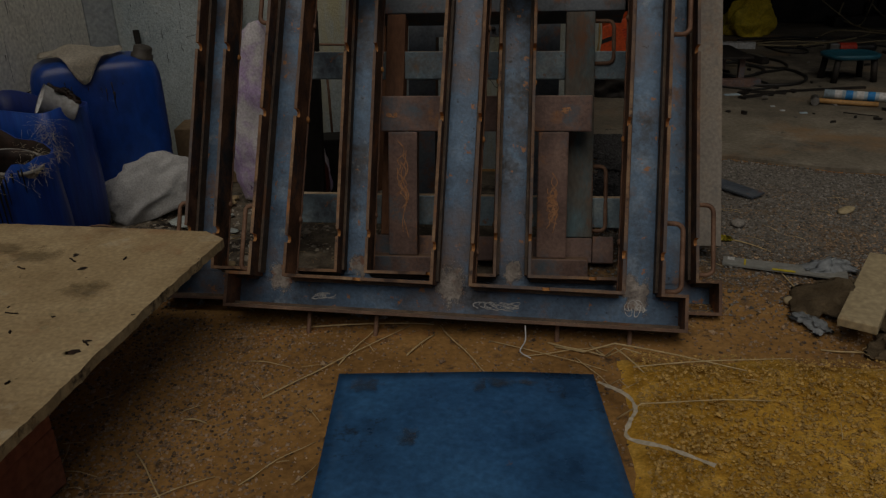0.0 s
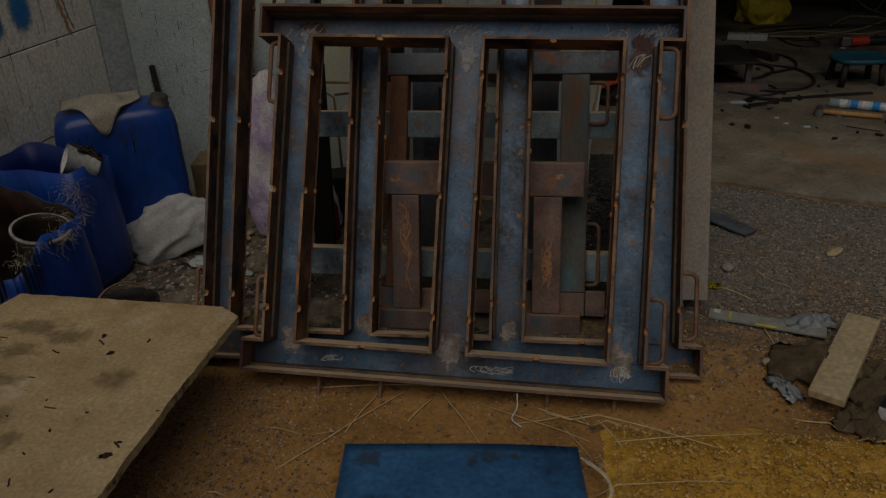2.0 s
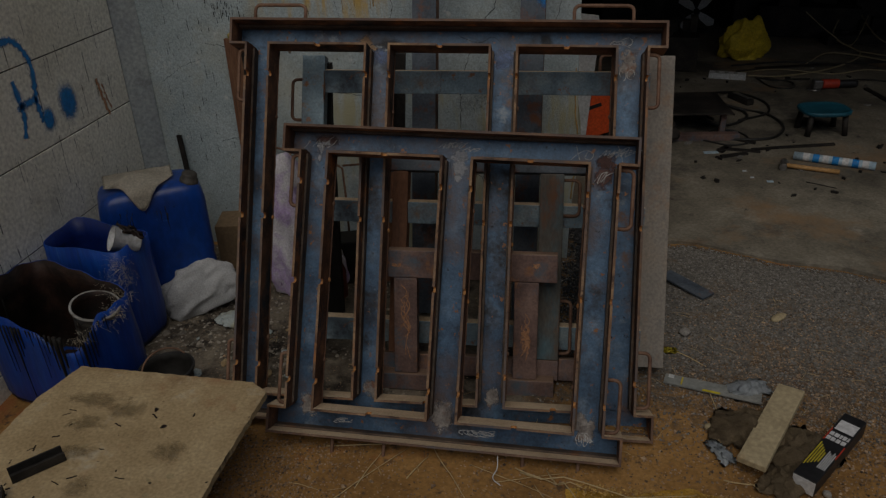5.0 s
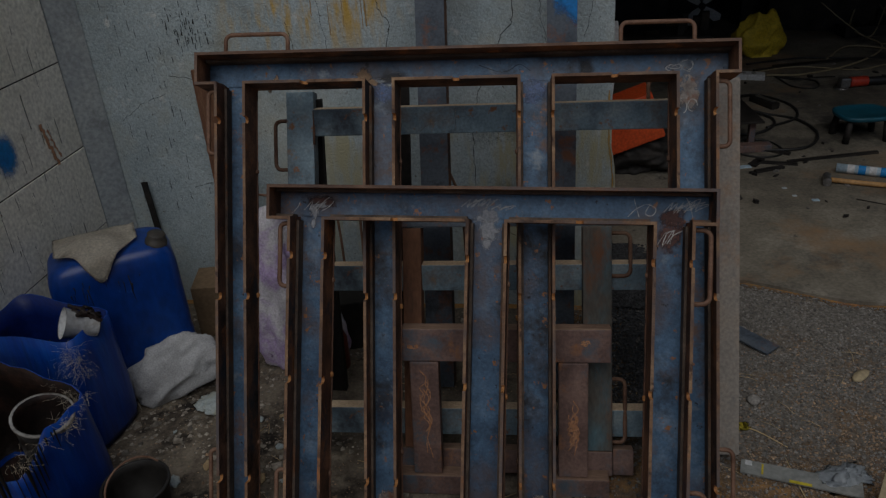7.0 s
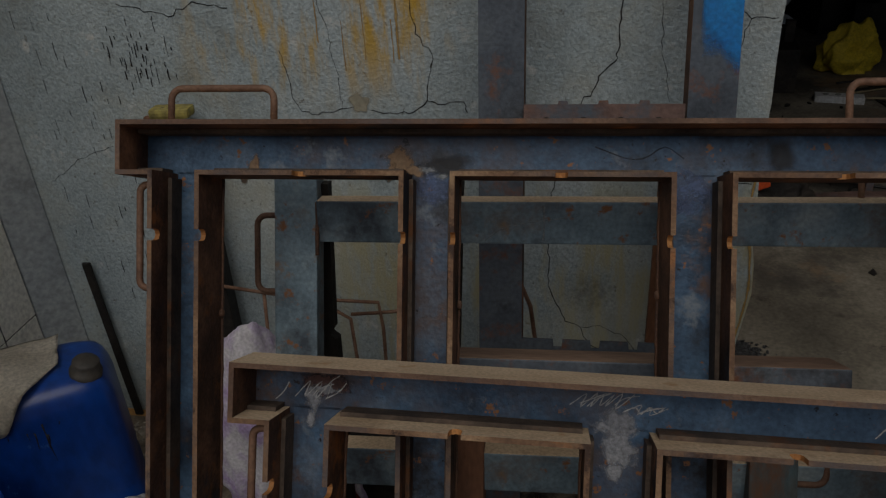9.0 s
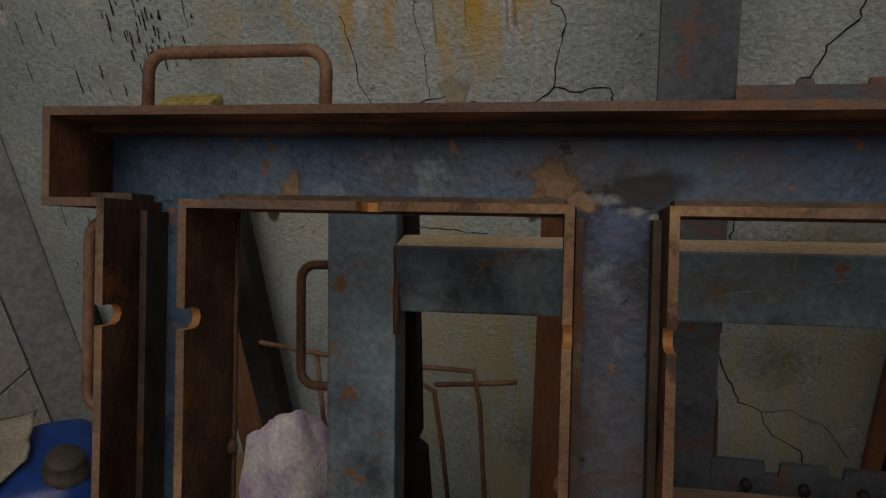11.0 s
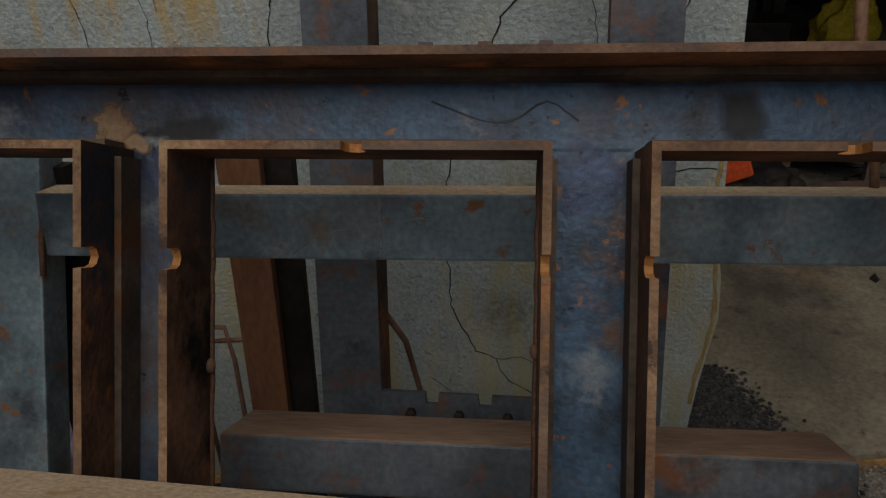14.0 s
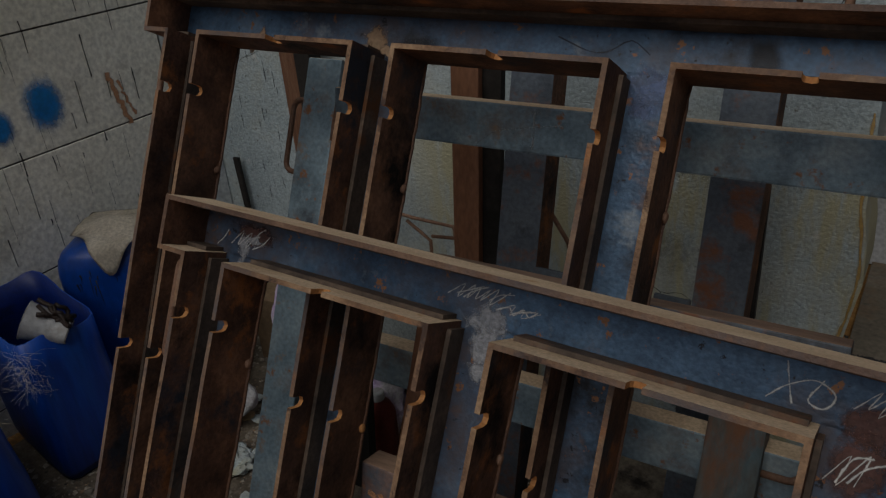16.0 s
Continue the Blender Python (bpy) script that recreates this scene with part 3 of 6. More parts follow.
stones("brown_grit", 16000, lambda: (lambda x, y: (x, y, ground_height(x, y) + 0.002))(random.triangular(0.6, 2.6, 1.5), random.triangular(1.75, 3.3, 2.3)), lambda: random.choice((0.002, 0.003, 0.004, 0.005, 0.007)), M_pebble, "brown grit and small stones trodden into the dirt", "grit")
stones("dark_grit", 7000, lambda: (lambda x, y: (x, y, ground_height(x, y) + 0.001))(random.triangular(-1.1, -0.25, -0.62), random.uniform(0.8, 1.85)), lambda: random.choice((0.002, 0.003, 0.003, 0.004, 0.006)), M_pebble, "dark fine gravel spilled on the dirt beside the board", "grit")
stones("grit", 24000, lambda: (lambda x, y: (x, y, ground_height(x, y) + 0.001))(random.uniform(-1.7, 1.9), random.uniform(0.7, 3.0)), lambda: random.choice((0.0015, 0.002, 0.003, 0.004, 0.005)) * (2.4 if random.random() < 0.02 else 1), M_pebble, "scattered dirt clods and grit on the yard", "grit")
stones("sand_clods", 22000, lambda: (lambda x, y: (x, y, 0.036 + 0.01 * noise.noise((x * 9, y * 9, 1))))(random.uniform(0.5, 1.8), random.uniform(0.7, 1.72)), lambda: random.choice((0.0015, 0.002, 0.002, 0.003, 0.004, 0.006)), M_sandclod, "small lumps of ochre sand", "sand")


def rubble_place():
    x, y = random.uniform(-1.75, -0.2), random.uniform(1.9, 3.35)
    return None if noise.noise((x * 2.5, y * 2.5, 9)) < -0.15 else (x, y, ground_height(x, y) + 0.002)


stones("rubble", 5200, rubble_place, lambda: random.choice((0.003, 0.004, 0.006, 0.008, 0.012)) * (2.2 if random.random() < 0.03 else 1),
       per_island(make("plaster_rubble", [(0.17, 0.145, 0.115), (0.33, 0.30, 0.25)], 30, 0.95), 0.35, 1.6), "crumbs of plaster and dirt behind the frames", "rubble", 0.6)

# near-black crushed stone, half of it laid in a triangle at the wall end
M_darkstone = per_island(make("dark_crushed_stone", [(0.018, 0.018, 0.019), (0.05, 0.05, 0.052)], 30, 0.85, 0, 0.5, 120), 0.4, 1.7)


def dark_stone_place():
    if random.random() < 0.5:
        y = random.uniform(3.38, 4.0)
        x = random.uniform(0.50, 0.60 + 0.5 * (4.0 - y)) + random.gauss(0, 0.04)
        return (x, y, max(ground_height(x, y), 0.014) + 0.006 * random.random())
    y = random.uniform(2.65, 4.15)
    x = random.gauss(0.57 + 0.04 * math.sin(3 * y), 0.11)
    return None if y < 3.68 and x < 0.40 or (3.38 < y < 3.68 and x < 0.49) else (x, y, ground_height(x, y) + 0.014 * math.exp(-((x - 0.56) / 0.1) ** 2))


stones("slag", 16000, dark_stone_place, lambda: random.choice((0.003, 0.004, 0.006, 0.008, 0.010)), M_darkstone, "near-black crushed stone heaped at the wall end", "slag")

# grey-brown rubble crust with black stains, its dark tone also paints shade behind the frames
M_crust = soft(make("shaded_rubble_crust", [(0.07, 0.058, 0.045), (0.15, 0.125, 0.095), (0.25, 0.215, 0.165)], 9, 0.95, 0, 1.0, 90, [((0.025, 0.021, 0.018), 3.0, 0.53, 0.62)], spec=0.2), 7, 1.2, 0.15, 0.6)
bm = bmesh.new()
fade = bm.verts.layers.float.new("fade")
g = []
for j in range(52):
    row = []
    for i in range(78):
        x, y = -1.83 + 0.03 * i, 1.85 + 0.03 * j
        v = bm.verts.new((x, y, ground_height(x, y) + 0.0025))
        v[fade] = max(0.0, min(1.0, (y - 1.95) * 4, (0.45 - x) * 3))
        row.append(v)
    g.append(row)
for j in range(51):
    for i in range(77):
        bm.faces.new((g[j][i], g[j][i + 1], g[j + 1][i + 1], g[j + 1][i])).smooth = True
tagged(new("rubble_crust", mesh_of("rubble_crust", bm, M_crust)), "grey-brown rubble crust with black stains, darkened for shade behind the frames", "dirt", kind="stuff")

# ---- walls ----
WY = 3.42


def build_back_wall():
    bm = bmesh.new()
    edge = [(0.447 + 0.008 * noise.noise((0, z * 7, 1)) + 0.03 * math.exp(-((z - 0.62) / 0.16) ** 2) - 0.03 * max(0, 0.5 - z), z) for z in [0.1 * i for i in range(35)]]
    prism(bm, [(-1.95, -0.1), (edge[0][0], -0.1)] + edge + [(-1.95, 3.4)], WY, WY + 0.22, "y")
    w = tagged(new("wall_back", mesh_of("wall_back", bm, M_wall)), "cracked pale blue plastered wall with ochre stains", "wall", kind="structure")
    return w


wall_back = build_back_wall()


def crack(pts, w=0.004):
    bm = bmesh.new()
    line = []
    for a, b in zip(pts, pts[1:]):
        n = max(3, int(((a[0] - b[0]) ** 2 + (a[1] - b[1]) ** 2) ** 0.5 / 0.016))
        line += wander((a[0], WY, a[1]), (b[0], WY, b[1]), n, 0.005, 1)[:-1]
    line.append(Vector((pts[-1][0], WY, pts[-1][1])))
    ribbon(bm, line, w)
    part("crack", bm, M_black, wall_back)


CRACKS = [
    ([(-0.505, 1.60), (-0.504, 1.488), (-0.495, 1.399), (-0.452, 1.342), (-0.458, 1.299), (-0.475, 1.211), (-0.514, 1.179), (-0.564, 1.173), (-0.641, 1.185)], 0.004),
    ([(-0.475, 1.211), (-0.423, 1.20), (-0.37, 1.207), (-0.361, 1.175)], 0.004),
    ([(-0.69, 1.195), (-0.749, 1.18), (-0.821, 1.173), (-0.849, 1.182), (-0.871, 1.223), (-0.875, 1.29), (-0.89, 1.36)], 0.003),
    ([(-0.76, 1.50), (-0.736, 1.378), (-0.737, 1.337), (-0.723, 1.284), (-0.727, 1.219), (-0.725, 1.187)], 0.002),
    ([(0.055, 1.60), (0.046, 1.345), (0.041, 1.318), (-0.003, 1.276), (-0.017, 1.236), (-0.045, 1.205), (-0.10, 1.05), (-0.13, 0.90), (-0.129, 0.665), (-0.131, 0.611), (-0.088, 0.51), (-0.077, 0.48), (-0.026, 0.459), (0.004, 0.392), (0.07, 0.352), (0.079, 0.315)], 0.0045),
    ([(0.15, 1.60), (0.157, 1.337), (0.177, 1.277), (0.188, 1.204)], 0.002),
    ([(-0.026, 0.459), (0.034, 0.468), (0.111, 0.428), (0.171, 0.344)], 0.003),
    ([(-0.19, 0.389), (-0.108, 0.32)], 0.003),
    ([(-1.35, 1.50), (-1.20, 1.46), (-1.12, 1.50), (-1.02, 1.48)], 0.004),
    ([(-1.72, 0.95), (-1.60, 1.03), (-1.48, 1.07)], 0.002),
    ([(-1.45, 1.15), (-1.32, 1.13), (-1.25, 1.145)], 0.003),
    ([(-1.45, 0.62), (-1.38, 0.64), (-1.20, 0.63)], 0.003),
    ([(0.33, 1.46), (0.37, 1.42), (0.35, 1.34), (0.33, 1.26)], 0.003),
    ([(0.37, 1.42), (0.435, 1.42)], 0.003),
    ([(0.25, 0.98), (0.34, 0.96), (0.43, 0.965)], 0.004),
    ([(-0.95, 0.86), (-0.80, 0.90), (-0.62, 0.89)], 0.003),
]
for pts, w in CRACKS:
    crack(pts, 0.68 * w)


def runs(name, parent, spots, mat, n=(0, -1, 0), label=""):
    """Paint or rust that has run down a wall, as thin blotted strips: (x, top, length, width)."""
    bm = bmesh.new()
    for a, top, length, w in spots:
        k = max(3, int(length / 0.02))
        if n[1]:
            line = [(a + 0.003 * noise.noise((i * 0.4, a * 9, 0)), WY, top - length * i / k) for i in range(k + 1)]
        else:
            line = [(-1.885, a + 0.003 * noise.noise((i * 0.4, a * 9, 0)), top - length * i / k) for i in range(k + 1)]
        ribbon(bm, line, w, n, 0.0015)
    part(name, bm, mat, parent, label)


runs("tar_drip", wall_back, [(random.uniform(-1.72, -1.18), random.uniform(0.55, 1.5), random.uniform(0.01, 0.06), random.uniform(0.001, 0.003)) for _ in range(70)], M_black, label="thin black drips")
runs("splashes", wall_back, [(random.gauss(-1.33, 0.05), random.uniform(1.28, 1.42), random.uniform(0.008, 0.035), random.uniform(0.001, 0.0045)) for _ in range(44)], M_black, label="dark green-black splashes")


def wall_left():
    bm = bmesh.new()
    box(bm, -2.05, -1.890, 0.9, 3.330, -0.1, 2.7)
    w = tagged(new("wall_left", mesh_of("wall_left", bm, M_joint)), "cream painted block wall with tar drips", "wall", kind="structure")
    cuts = [1.75]
    z = -0.28
    row = 0
    while z < 2.5:
        ends = [3.328] + [c + (0.0 if row % 2 else 0.3) for c in cuts] + [0.9]
        for a, b in zip(ends, ends[1:]):
            bm = bmesh.new()
            box(bm, -1.91, -1.885 + random.uniform(-0.0012, 0.0012), b + 0.003, a - 0.003, max(z, -0.09) + 0.003, z + 0.382 - 0.003, 0, 0.002)
            part("block", bm, M_wallL, w)
        z += 0.382
        row += 1
    return w


wl = wall_left()
runs("tar_drip", wl, [(random.uniform(1.9, 3.2), random.uniform(0.45, 1.5), random.uniform(0.015, 0.19), random.choice((0.001, 0.0015, 0.002, 0.003, 0.0045))) for _ in range(95)], M_black, (1, 0, 0), "thin black drips")


def blotch(y, z, r, mat, parent, label):
    """A round spray mark with a soft rim on the block wall."""
    bm = bmesh.new()
    fade = bm.verts.layers.float.new("fade")
    c = bm.verts.new((-1.8825, y, z))
    c[fade] = 1.0
    rings = []
    for k, fv in ((0.6, 0.9), (1.0, 0.5), (1.7, 0.0)):
        ring = [bm.verts.new((-1.8825, y + math.cos(a) * r * k, z + 1.3 * math.sin(a) * r * k)) for a in (2 * math.pi * i / 28 for i in range(28))]
        for v in ring:
            v[fade] = fv
        rings.append(ring)
    for i in range(28):
        bm.faces.new((c, rings[0][i], rings[0][(i + 1) % 28]))
        for p, q in zip(rings, rings[1:]):
            bm.faces.new((p[i], q[i], q[(i + 1) % 28], p[(i + 1) % 28]))
    for f in bm.faces:
        f.normal_update()
        if f.normal.x < 0:
            f.normal_flip()
    part("spray_mark", bm, mat, parent, label)


blotch(2.835, 1.017, 0.05, M_bluespray, wl, "blue spray paint mark")
blotch(2.675, 0.985, 0.032, M_bluespray, wl, "small blue spray paint mark")
for pts in ([(2.50, 1.36), (2.575, 1.355), (2.63, 1.30), (2.655, 1.22), (2.63, 1.08), (2.64, 0.985)], [(2.515, 1.20), (2.53, 1.06), (2.50, 0.955)], [(2.50, 1.08), (2.56, 1.09), (2.635, 1.09)]):
    bm = bmesh.new()
    ribbon(bm, [(-1.885, v[0], v[1]) for v in smooth_line([(p[0], p[1], 0) for p in pts], 9)], 0.052, (1, 0, 0), 0.0022)
    part("spray_stroke", bm, M_bluespray, wl, "blue spray paint stroke")
bm = bmesh.new()
ribbon(bm, wander((-1.885, 3.085, 1.055), (-1.885, 3.125, 0.86), 16, 0.008, 0), 0.026, (1, 0, 0), 0.002)
ribbon(bm, wander((-1.885, 3.115, 1.02), (-1.885, 3.155, 0.885), 14, 0.006, 0), 0.015, (1, 0, 0), 0.0024)
part("rust_smear", bm, M_rustmark, wl, "orange rust smear")

bm = bmesh.new()
prism(bm, [(-1.882, 3.332), (-1.79, WY - 0.006), (-1.79, WY - 0.003), (-2.05, WY - 0.003), (-2.05, 3.332)], -0.1, 3.4, "z")
tagged(new("column", mesh_of("column", bm, M_conc)), "bare grey concrete corner column", "column", kind="structure")

bm = bmesh.new()
ribbon(bm, [(0.436 + 0.004 * noise.noise((0, i * 0.5, 1)) + 0.028 * math.exp(-((0.35 + 0.03 * i - 0.62) / 0.16) ** 2), WY, 0.35 + 0.03 * i) for i in range(24)], 0.016, (0, -1, 0), 0.002)
part("paint_stripe", bm, M_stain_y, wall_back, "flaking yellow paint along the broken edge")

# ochre runs on the plaster
runs("rust_run", wall_back, [(-0.545, 1.53, 0.20, 0.014), (-0.560, 1.44, 0.12, 0.007), (-0.77, 1.52, 0.14, 0.007), (-0.64, 1.50, 0.17, 0.005), (-0.70, 1.44, 0.14, 0.005)], M_stain_y, label="ochre rust runs")
bm = bmesh.new()
blob(bm, -0.670, WY, 1.206, 0.027, 0.027, 0.0016, 3)
part("round_stain", bm, soft(make("round_damp_spot", [(0.36, 0.33, 0.25), (0.44, 0.41, 0.31)], 20, 0.9), 40, 0.4, 0.1, 0.4, 0.85), wall_back, "round grey-brown stain")

M_mould = soft(make("black_mould", [(0.05, 0.05, 0.045), (0.12, 0.12, 0.10)], 30, 0.9, 0, 0.5, 90), 70, 2.6, 0.35, 1.5, 0.42)
for k, (x, z, w, h) in enumerate(((0.0, 0.60, 0.09, 0.09), (0.06, 0.88, 0.13, 0.08), (-0.08, 0.85, 0.10, 0.06), (-0.54, 0.30, 0.12, 0.12))):
    bm = bmesh.new()
    blob(bm, x, WY, z, w, h, 0.0011, k + 80)
    part("mould_stain", bm, M_mould, wall_back, "black mould speckle on the plaster")

# workshop behind the wall: added walls and roof shut light out, near-black for shade
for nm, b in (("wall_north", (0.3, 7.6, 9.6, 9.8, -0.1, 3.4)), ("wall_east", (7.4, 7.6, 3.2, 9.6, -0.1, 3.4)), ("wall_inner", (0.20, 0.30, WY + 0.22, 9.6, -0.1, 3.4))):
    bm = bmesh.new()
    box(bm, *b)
    tagged(new(nm, mesh_of(nm, bm, M_back)), "added workshop wall, near-black to stand for deep shade", "wall", kind="structure")
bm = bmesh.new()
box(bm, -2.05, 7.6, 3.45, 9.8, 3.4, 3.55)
tagged(new("ceiling", mesh_of("ceiling", bm, M_back)), "added unseen roof slab, near-black, keeps light out of the workshop", "ceiling", kind="structure")


# ---- steel frames ----
T = 0.009


def notched(bm, along, a, b, base, thick, depth, notches, upright):
    """A flat bar set on edge, from a to b, with keyhole slots cut in from its front edge."""
    pts = [(depth, a)]
    pts.append((0.0, a))
    marks = sorted(n for n in notches if a + 0.03 < n < b - 0.03)
    pos = a
    for n in marks + [None]:
        end = (n - 0.011) if n is not None else b
        k = max(1, int((end - pos) / 0.08))
        for i in range(1, k):
            pts.append((random.uniform(-0.0008, 0.0008), pos + (end - pos) * i / k))
        if n is not None:
            pts += [(0, n - 0.011), (0.022, n - 0.011), (0.030, n - 0.008), (0.034, n), (0.030, n + 0.008), (0.022, n + 0.011), (0, n + 0.011)]
            pos = n + 0.011
    pts += [(0.0, b), (depth, b)]
    if upright:
        for f in prism(bm, pts, base, base + thick, "x", 0, 1):
            d = f.calc_center_median().y
            if len(f.verts) == 4 and 0.002 < d < 0.036:
                f.material_index = 3
    else:
        lo = [bm.verts.new((v, u, base)) for u, v in pts]
        hi = [bm.verts.new((v, u, base + thick)) for u, v in pts]
        fs = [bm.faces.new(lo), bm.faces.new(hi[::-1])]
        n = len(pts)
        for i in range(n):
            fs.append(bm.faces.new((lo[i], lo[(i + 1) % n], hi[(i + 1) % n], hi[i])))
        bmesh.ops.recalc_face_normals(bm, faces=fs)
        for f in fs:
            f.normal_update()
            f.material_index = 3 if len(f.verts) == 4 and 0.002 < f.calc_center_median().y < 0.036 else 1 if f.normal.y < -0.5 else (2 if f.normal.z > 0.5 else 0)


def bead(bm, p, q, r=0.0035):
    """A lumpy weld seam."""
    p, q = Vector(p), Vector(q)
    n = max(3, int((q - p).length / 0.02))
    tube(bm, [p.lerp(q, i / n) + Vector((random.uniform(-1, 1), random.uniform(-1, 1), random.uniform(-1, 1))) * 0.001 for i in range(n + 1)], r, 5)


def scribble(bm, x, y, z, w, h, loops, width, seed, lift=0.0015):
    """A tangle of rubbed strokes that says nothing."""
    rng = random.Random(seed)
    for k in range(loops):
        cx, cz = x + w * rng.uniform(-0.35, 0.35), z + h * rng.uniform(-0.15, 0.15)
        ra, rb, q = w * rng.uniform(0.12, 0.30), h * rng.uniform(0.12, 0.42), rng.uniform(-0.4, 0.4)
        a0, span = rng.uniform(0, 6.3), rng.uniform(2.0, 6.0)
        pts = []
        for i in range(15):
            a = a0 + span * i / 14
            u, v = ra * math.cos(a), rb * math.sin(a)
            pts.append((cx + u * math.cos(q) - v * math.sin(q), y, cz + u * math.sin(q) + v * math.cos(q)))
        ribbon(bm, pts, width * rng.uniform(0.6, 1.1), (0, -1, 0), lift + 0.0002 * k)


def hatch(bm, x, y, z, w, h, n, lean, seed):
    """A zigzag of hasty slanting strokes with a few loose ones over it."""
    rng = random.Random(seed)
    line = []
    for i in range(n + 1):
        up = h * rng.uniform(0.3, 0.55) * (1 if i % 2 else -1)
        line.append((x + w * (i / n - 0.5) + lean * up / h + rng.gauss(0, w * 0.03), y, z + up))
    ribbon(bm, smooth_line(line, 4), 0.0034, (0, -1, 0), 0.0032)
    for k in range(max(2, n // 3)):
        a = rng.uniform(-0.5, 0.4) * w
        p = [(x + a, y, z - h * rng.uniform(0.1, 0.5)), (x + a + lean * rng.uniform(0.6, 1.4), y, z + h * rng.uniform(-0.1, 0.3)), (x + a + lean * rng.uniform(1.5, 2.5), y, z + h * rng.uniform(0.2, 0.55))]
        ribbon(bm, smooth_line(p, 4), rng.uniform(0.003, 0.006), (0, -1, 0), 0.0036 + 0.0002 * k)


def stroke(bm, pts, y, width, lift=0.002):
    ribbon(bm, smooth_line([(px, y, pz) for px, pz in pts], 5), width, (0, -1, 0), lift)


def patch(parent, name, mat, label, *args):
    bm = bmesh.new()
    blob(bm, *args)
    part(name, bm, mat, parent, label)


def scrawl(parent, name, mat, label, *args):
    bm = bmesh.new()
    scribble(bm, *args)
    part(name, bm, mat, parent, label)["kind"] = "stuff"


def u_handle(parent, p, q, out, r=0.007, label=""):
    """A bent round-bar grip from p to q that stands off along out."""
    p, q, o = Vector(p), Vector(q), Vector(out)
    d = (q - p).normalized()
    c = min(0.022, o.length * 0.45)
    on = o.normalized()
    pts = [p, p + o - on * c]
    pts += [p + o - on * c + on * c * math.sin(a) + d * c * (1 - math.cos(a)) for a in (0.4, 0.8, 1.2, 1.57)]
    pts += [q + o - on * c + on * c * math.sin(a) - d * c * (1 - math.cos(a)) for a in (1.57, 1.2, 0.8, 0.4)]
    pts += [q + o - on * c, q]
    bm = bmesh.new()
    tube(bm, pts, r, 8)
    part("handle", bm, M_rod, parent, label)


def channel_frame(m, W, H, xl, ups, D, up_notch, label, rail=0.104):
    """A welded frame of channels lined with flat bars; its face looks to local -y. xl: left end of the rails; ups: (x0, x1) of the uprights."""
    root = thing("channel_rack", m, label, "steel frame", "channel frames leaning in a stack")
    xr = xl + W
    ledge = 0.052
    def flat(parent, upright, *args, edge=M_edge):
        bm = bmesh.new()
        notched(bm, "z" if upright else "x", *args, upright)
        part("flat_bar", bm, [M_flat, edge, M_dust, M_notch], parent, "rust-brown flat bar edging")

    def flange(parent, *b):
        bm = bmesh.new()
        box(bm, *b)
        part("channel_flange", bm, M_ledge, parent)

    for top in (True, False):
        z0, z1 = (H - rail, H) if top else (0, rail)
        bm = bmesh.new()
        box(bm, xl + T, xr - T, D - 0.007, D, z0 + T, z1 - T)
        rail_ob = part("top_rail" if top else "bottom_rail", bm, M_web, root)
        flat(rail_ob, False, xl, xr, z1 - T if top else z0, T, D, [], edge=M_lip)
        for x in (xl, xr - T):
            bm = bmesh.new()
            prism(bm, [(0, z0 + T), (D, z0 + T), (D, z1 - T), (0, z1 - T)], x, x + T, "x", 0, 1)
            part("end_plate", bm, [M_flat, M_lip], rail_ob)
        inner = z0 if top else z1 - T
        li = z0 + T + 0.0005 if top else z1 - T - 0.0085
        lo = z1 - T - 0.0085 if top else z0 + T + 0.0005
        xs = [xl + T] + [v for u in ups for v in u] + [xr - T]
        for i in range(0, len(xs), 2):
            a, b = xs[i], xs[i + 1]
            first, last = i == 0, i == len(xs) - 2
            flat(rail_ob, False, xl if first else a - T, xr if last else b + T, inner, T, D, [] if first or last else [(a + b) / 2])
            flange(rail_ob, a + 0.002, b - 0.002, D - ledge, D - 0.0075, li, li + 0.008)
        flange(rail_ob, xl + T + 0.002, xr - T - 0.002, D - ledge, D - 0.0075, lo, lo + 0.008)
    for (x0, x1) in ups:
        bm = bmesh.new()
        box(bm, x0 + T, x1 - T, D - 0.007, D, rail - T - 0.004, H - rail + T + 0.004)
        up_ob = part("upright", bm, M_web, root)
        for x in (x0, x1 - T):
            flat(up_ob, True, rail, H - rail, x, T, D, up_notch)
        for x in (x0 + T + 0.0005, x1 - T - 0.0085):
            flange(up_ob, x, x + 0.008, D - ledge, D - 0.0075, rail + 0.002, H - rail - 0.002)
        for x in (x0 - 0.001, x1 + 0.001):
            bm = bmesh.new()
            bead(bm, (x, D - 0.002, rail), (x, D - 0.002, H - rail))
            part("weld_seam", bm, M_bead, up_ob, "lumpy rusty weld seam")
        for x in (x0 - 0.003, x1 + 0.003):
            for k in range(3):
                z = rail + (H - 2 * rail) * (0.14 + 0.34 * k) + random.uniform(-0.04, 0.04)
                bm = bmesh.new()
                r = bmesh.ops.create_icosphere(bm, subdivisions=2, radius=0.008)
                for v in r["verts"]:
                    v.co = Vector((x, D - 0.010, z)) + Vector((v.co.x * 0.7, v.co.y, v.co.z * 1.2)) * (1 + 0.25 * noise.noise(v.co * 160 + Vector((x, z, 0))))
                for f in bm.faces:
                    f.smooth = True
                part("weld_nub", bm, M_notch if k == 1 else M_rod, up_ob)
    return root


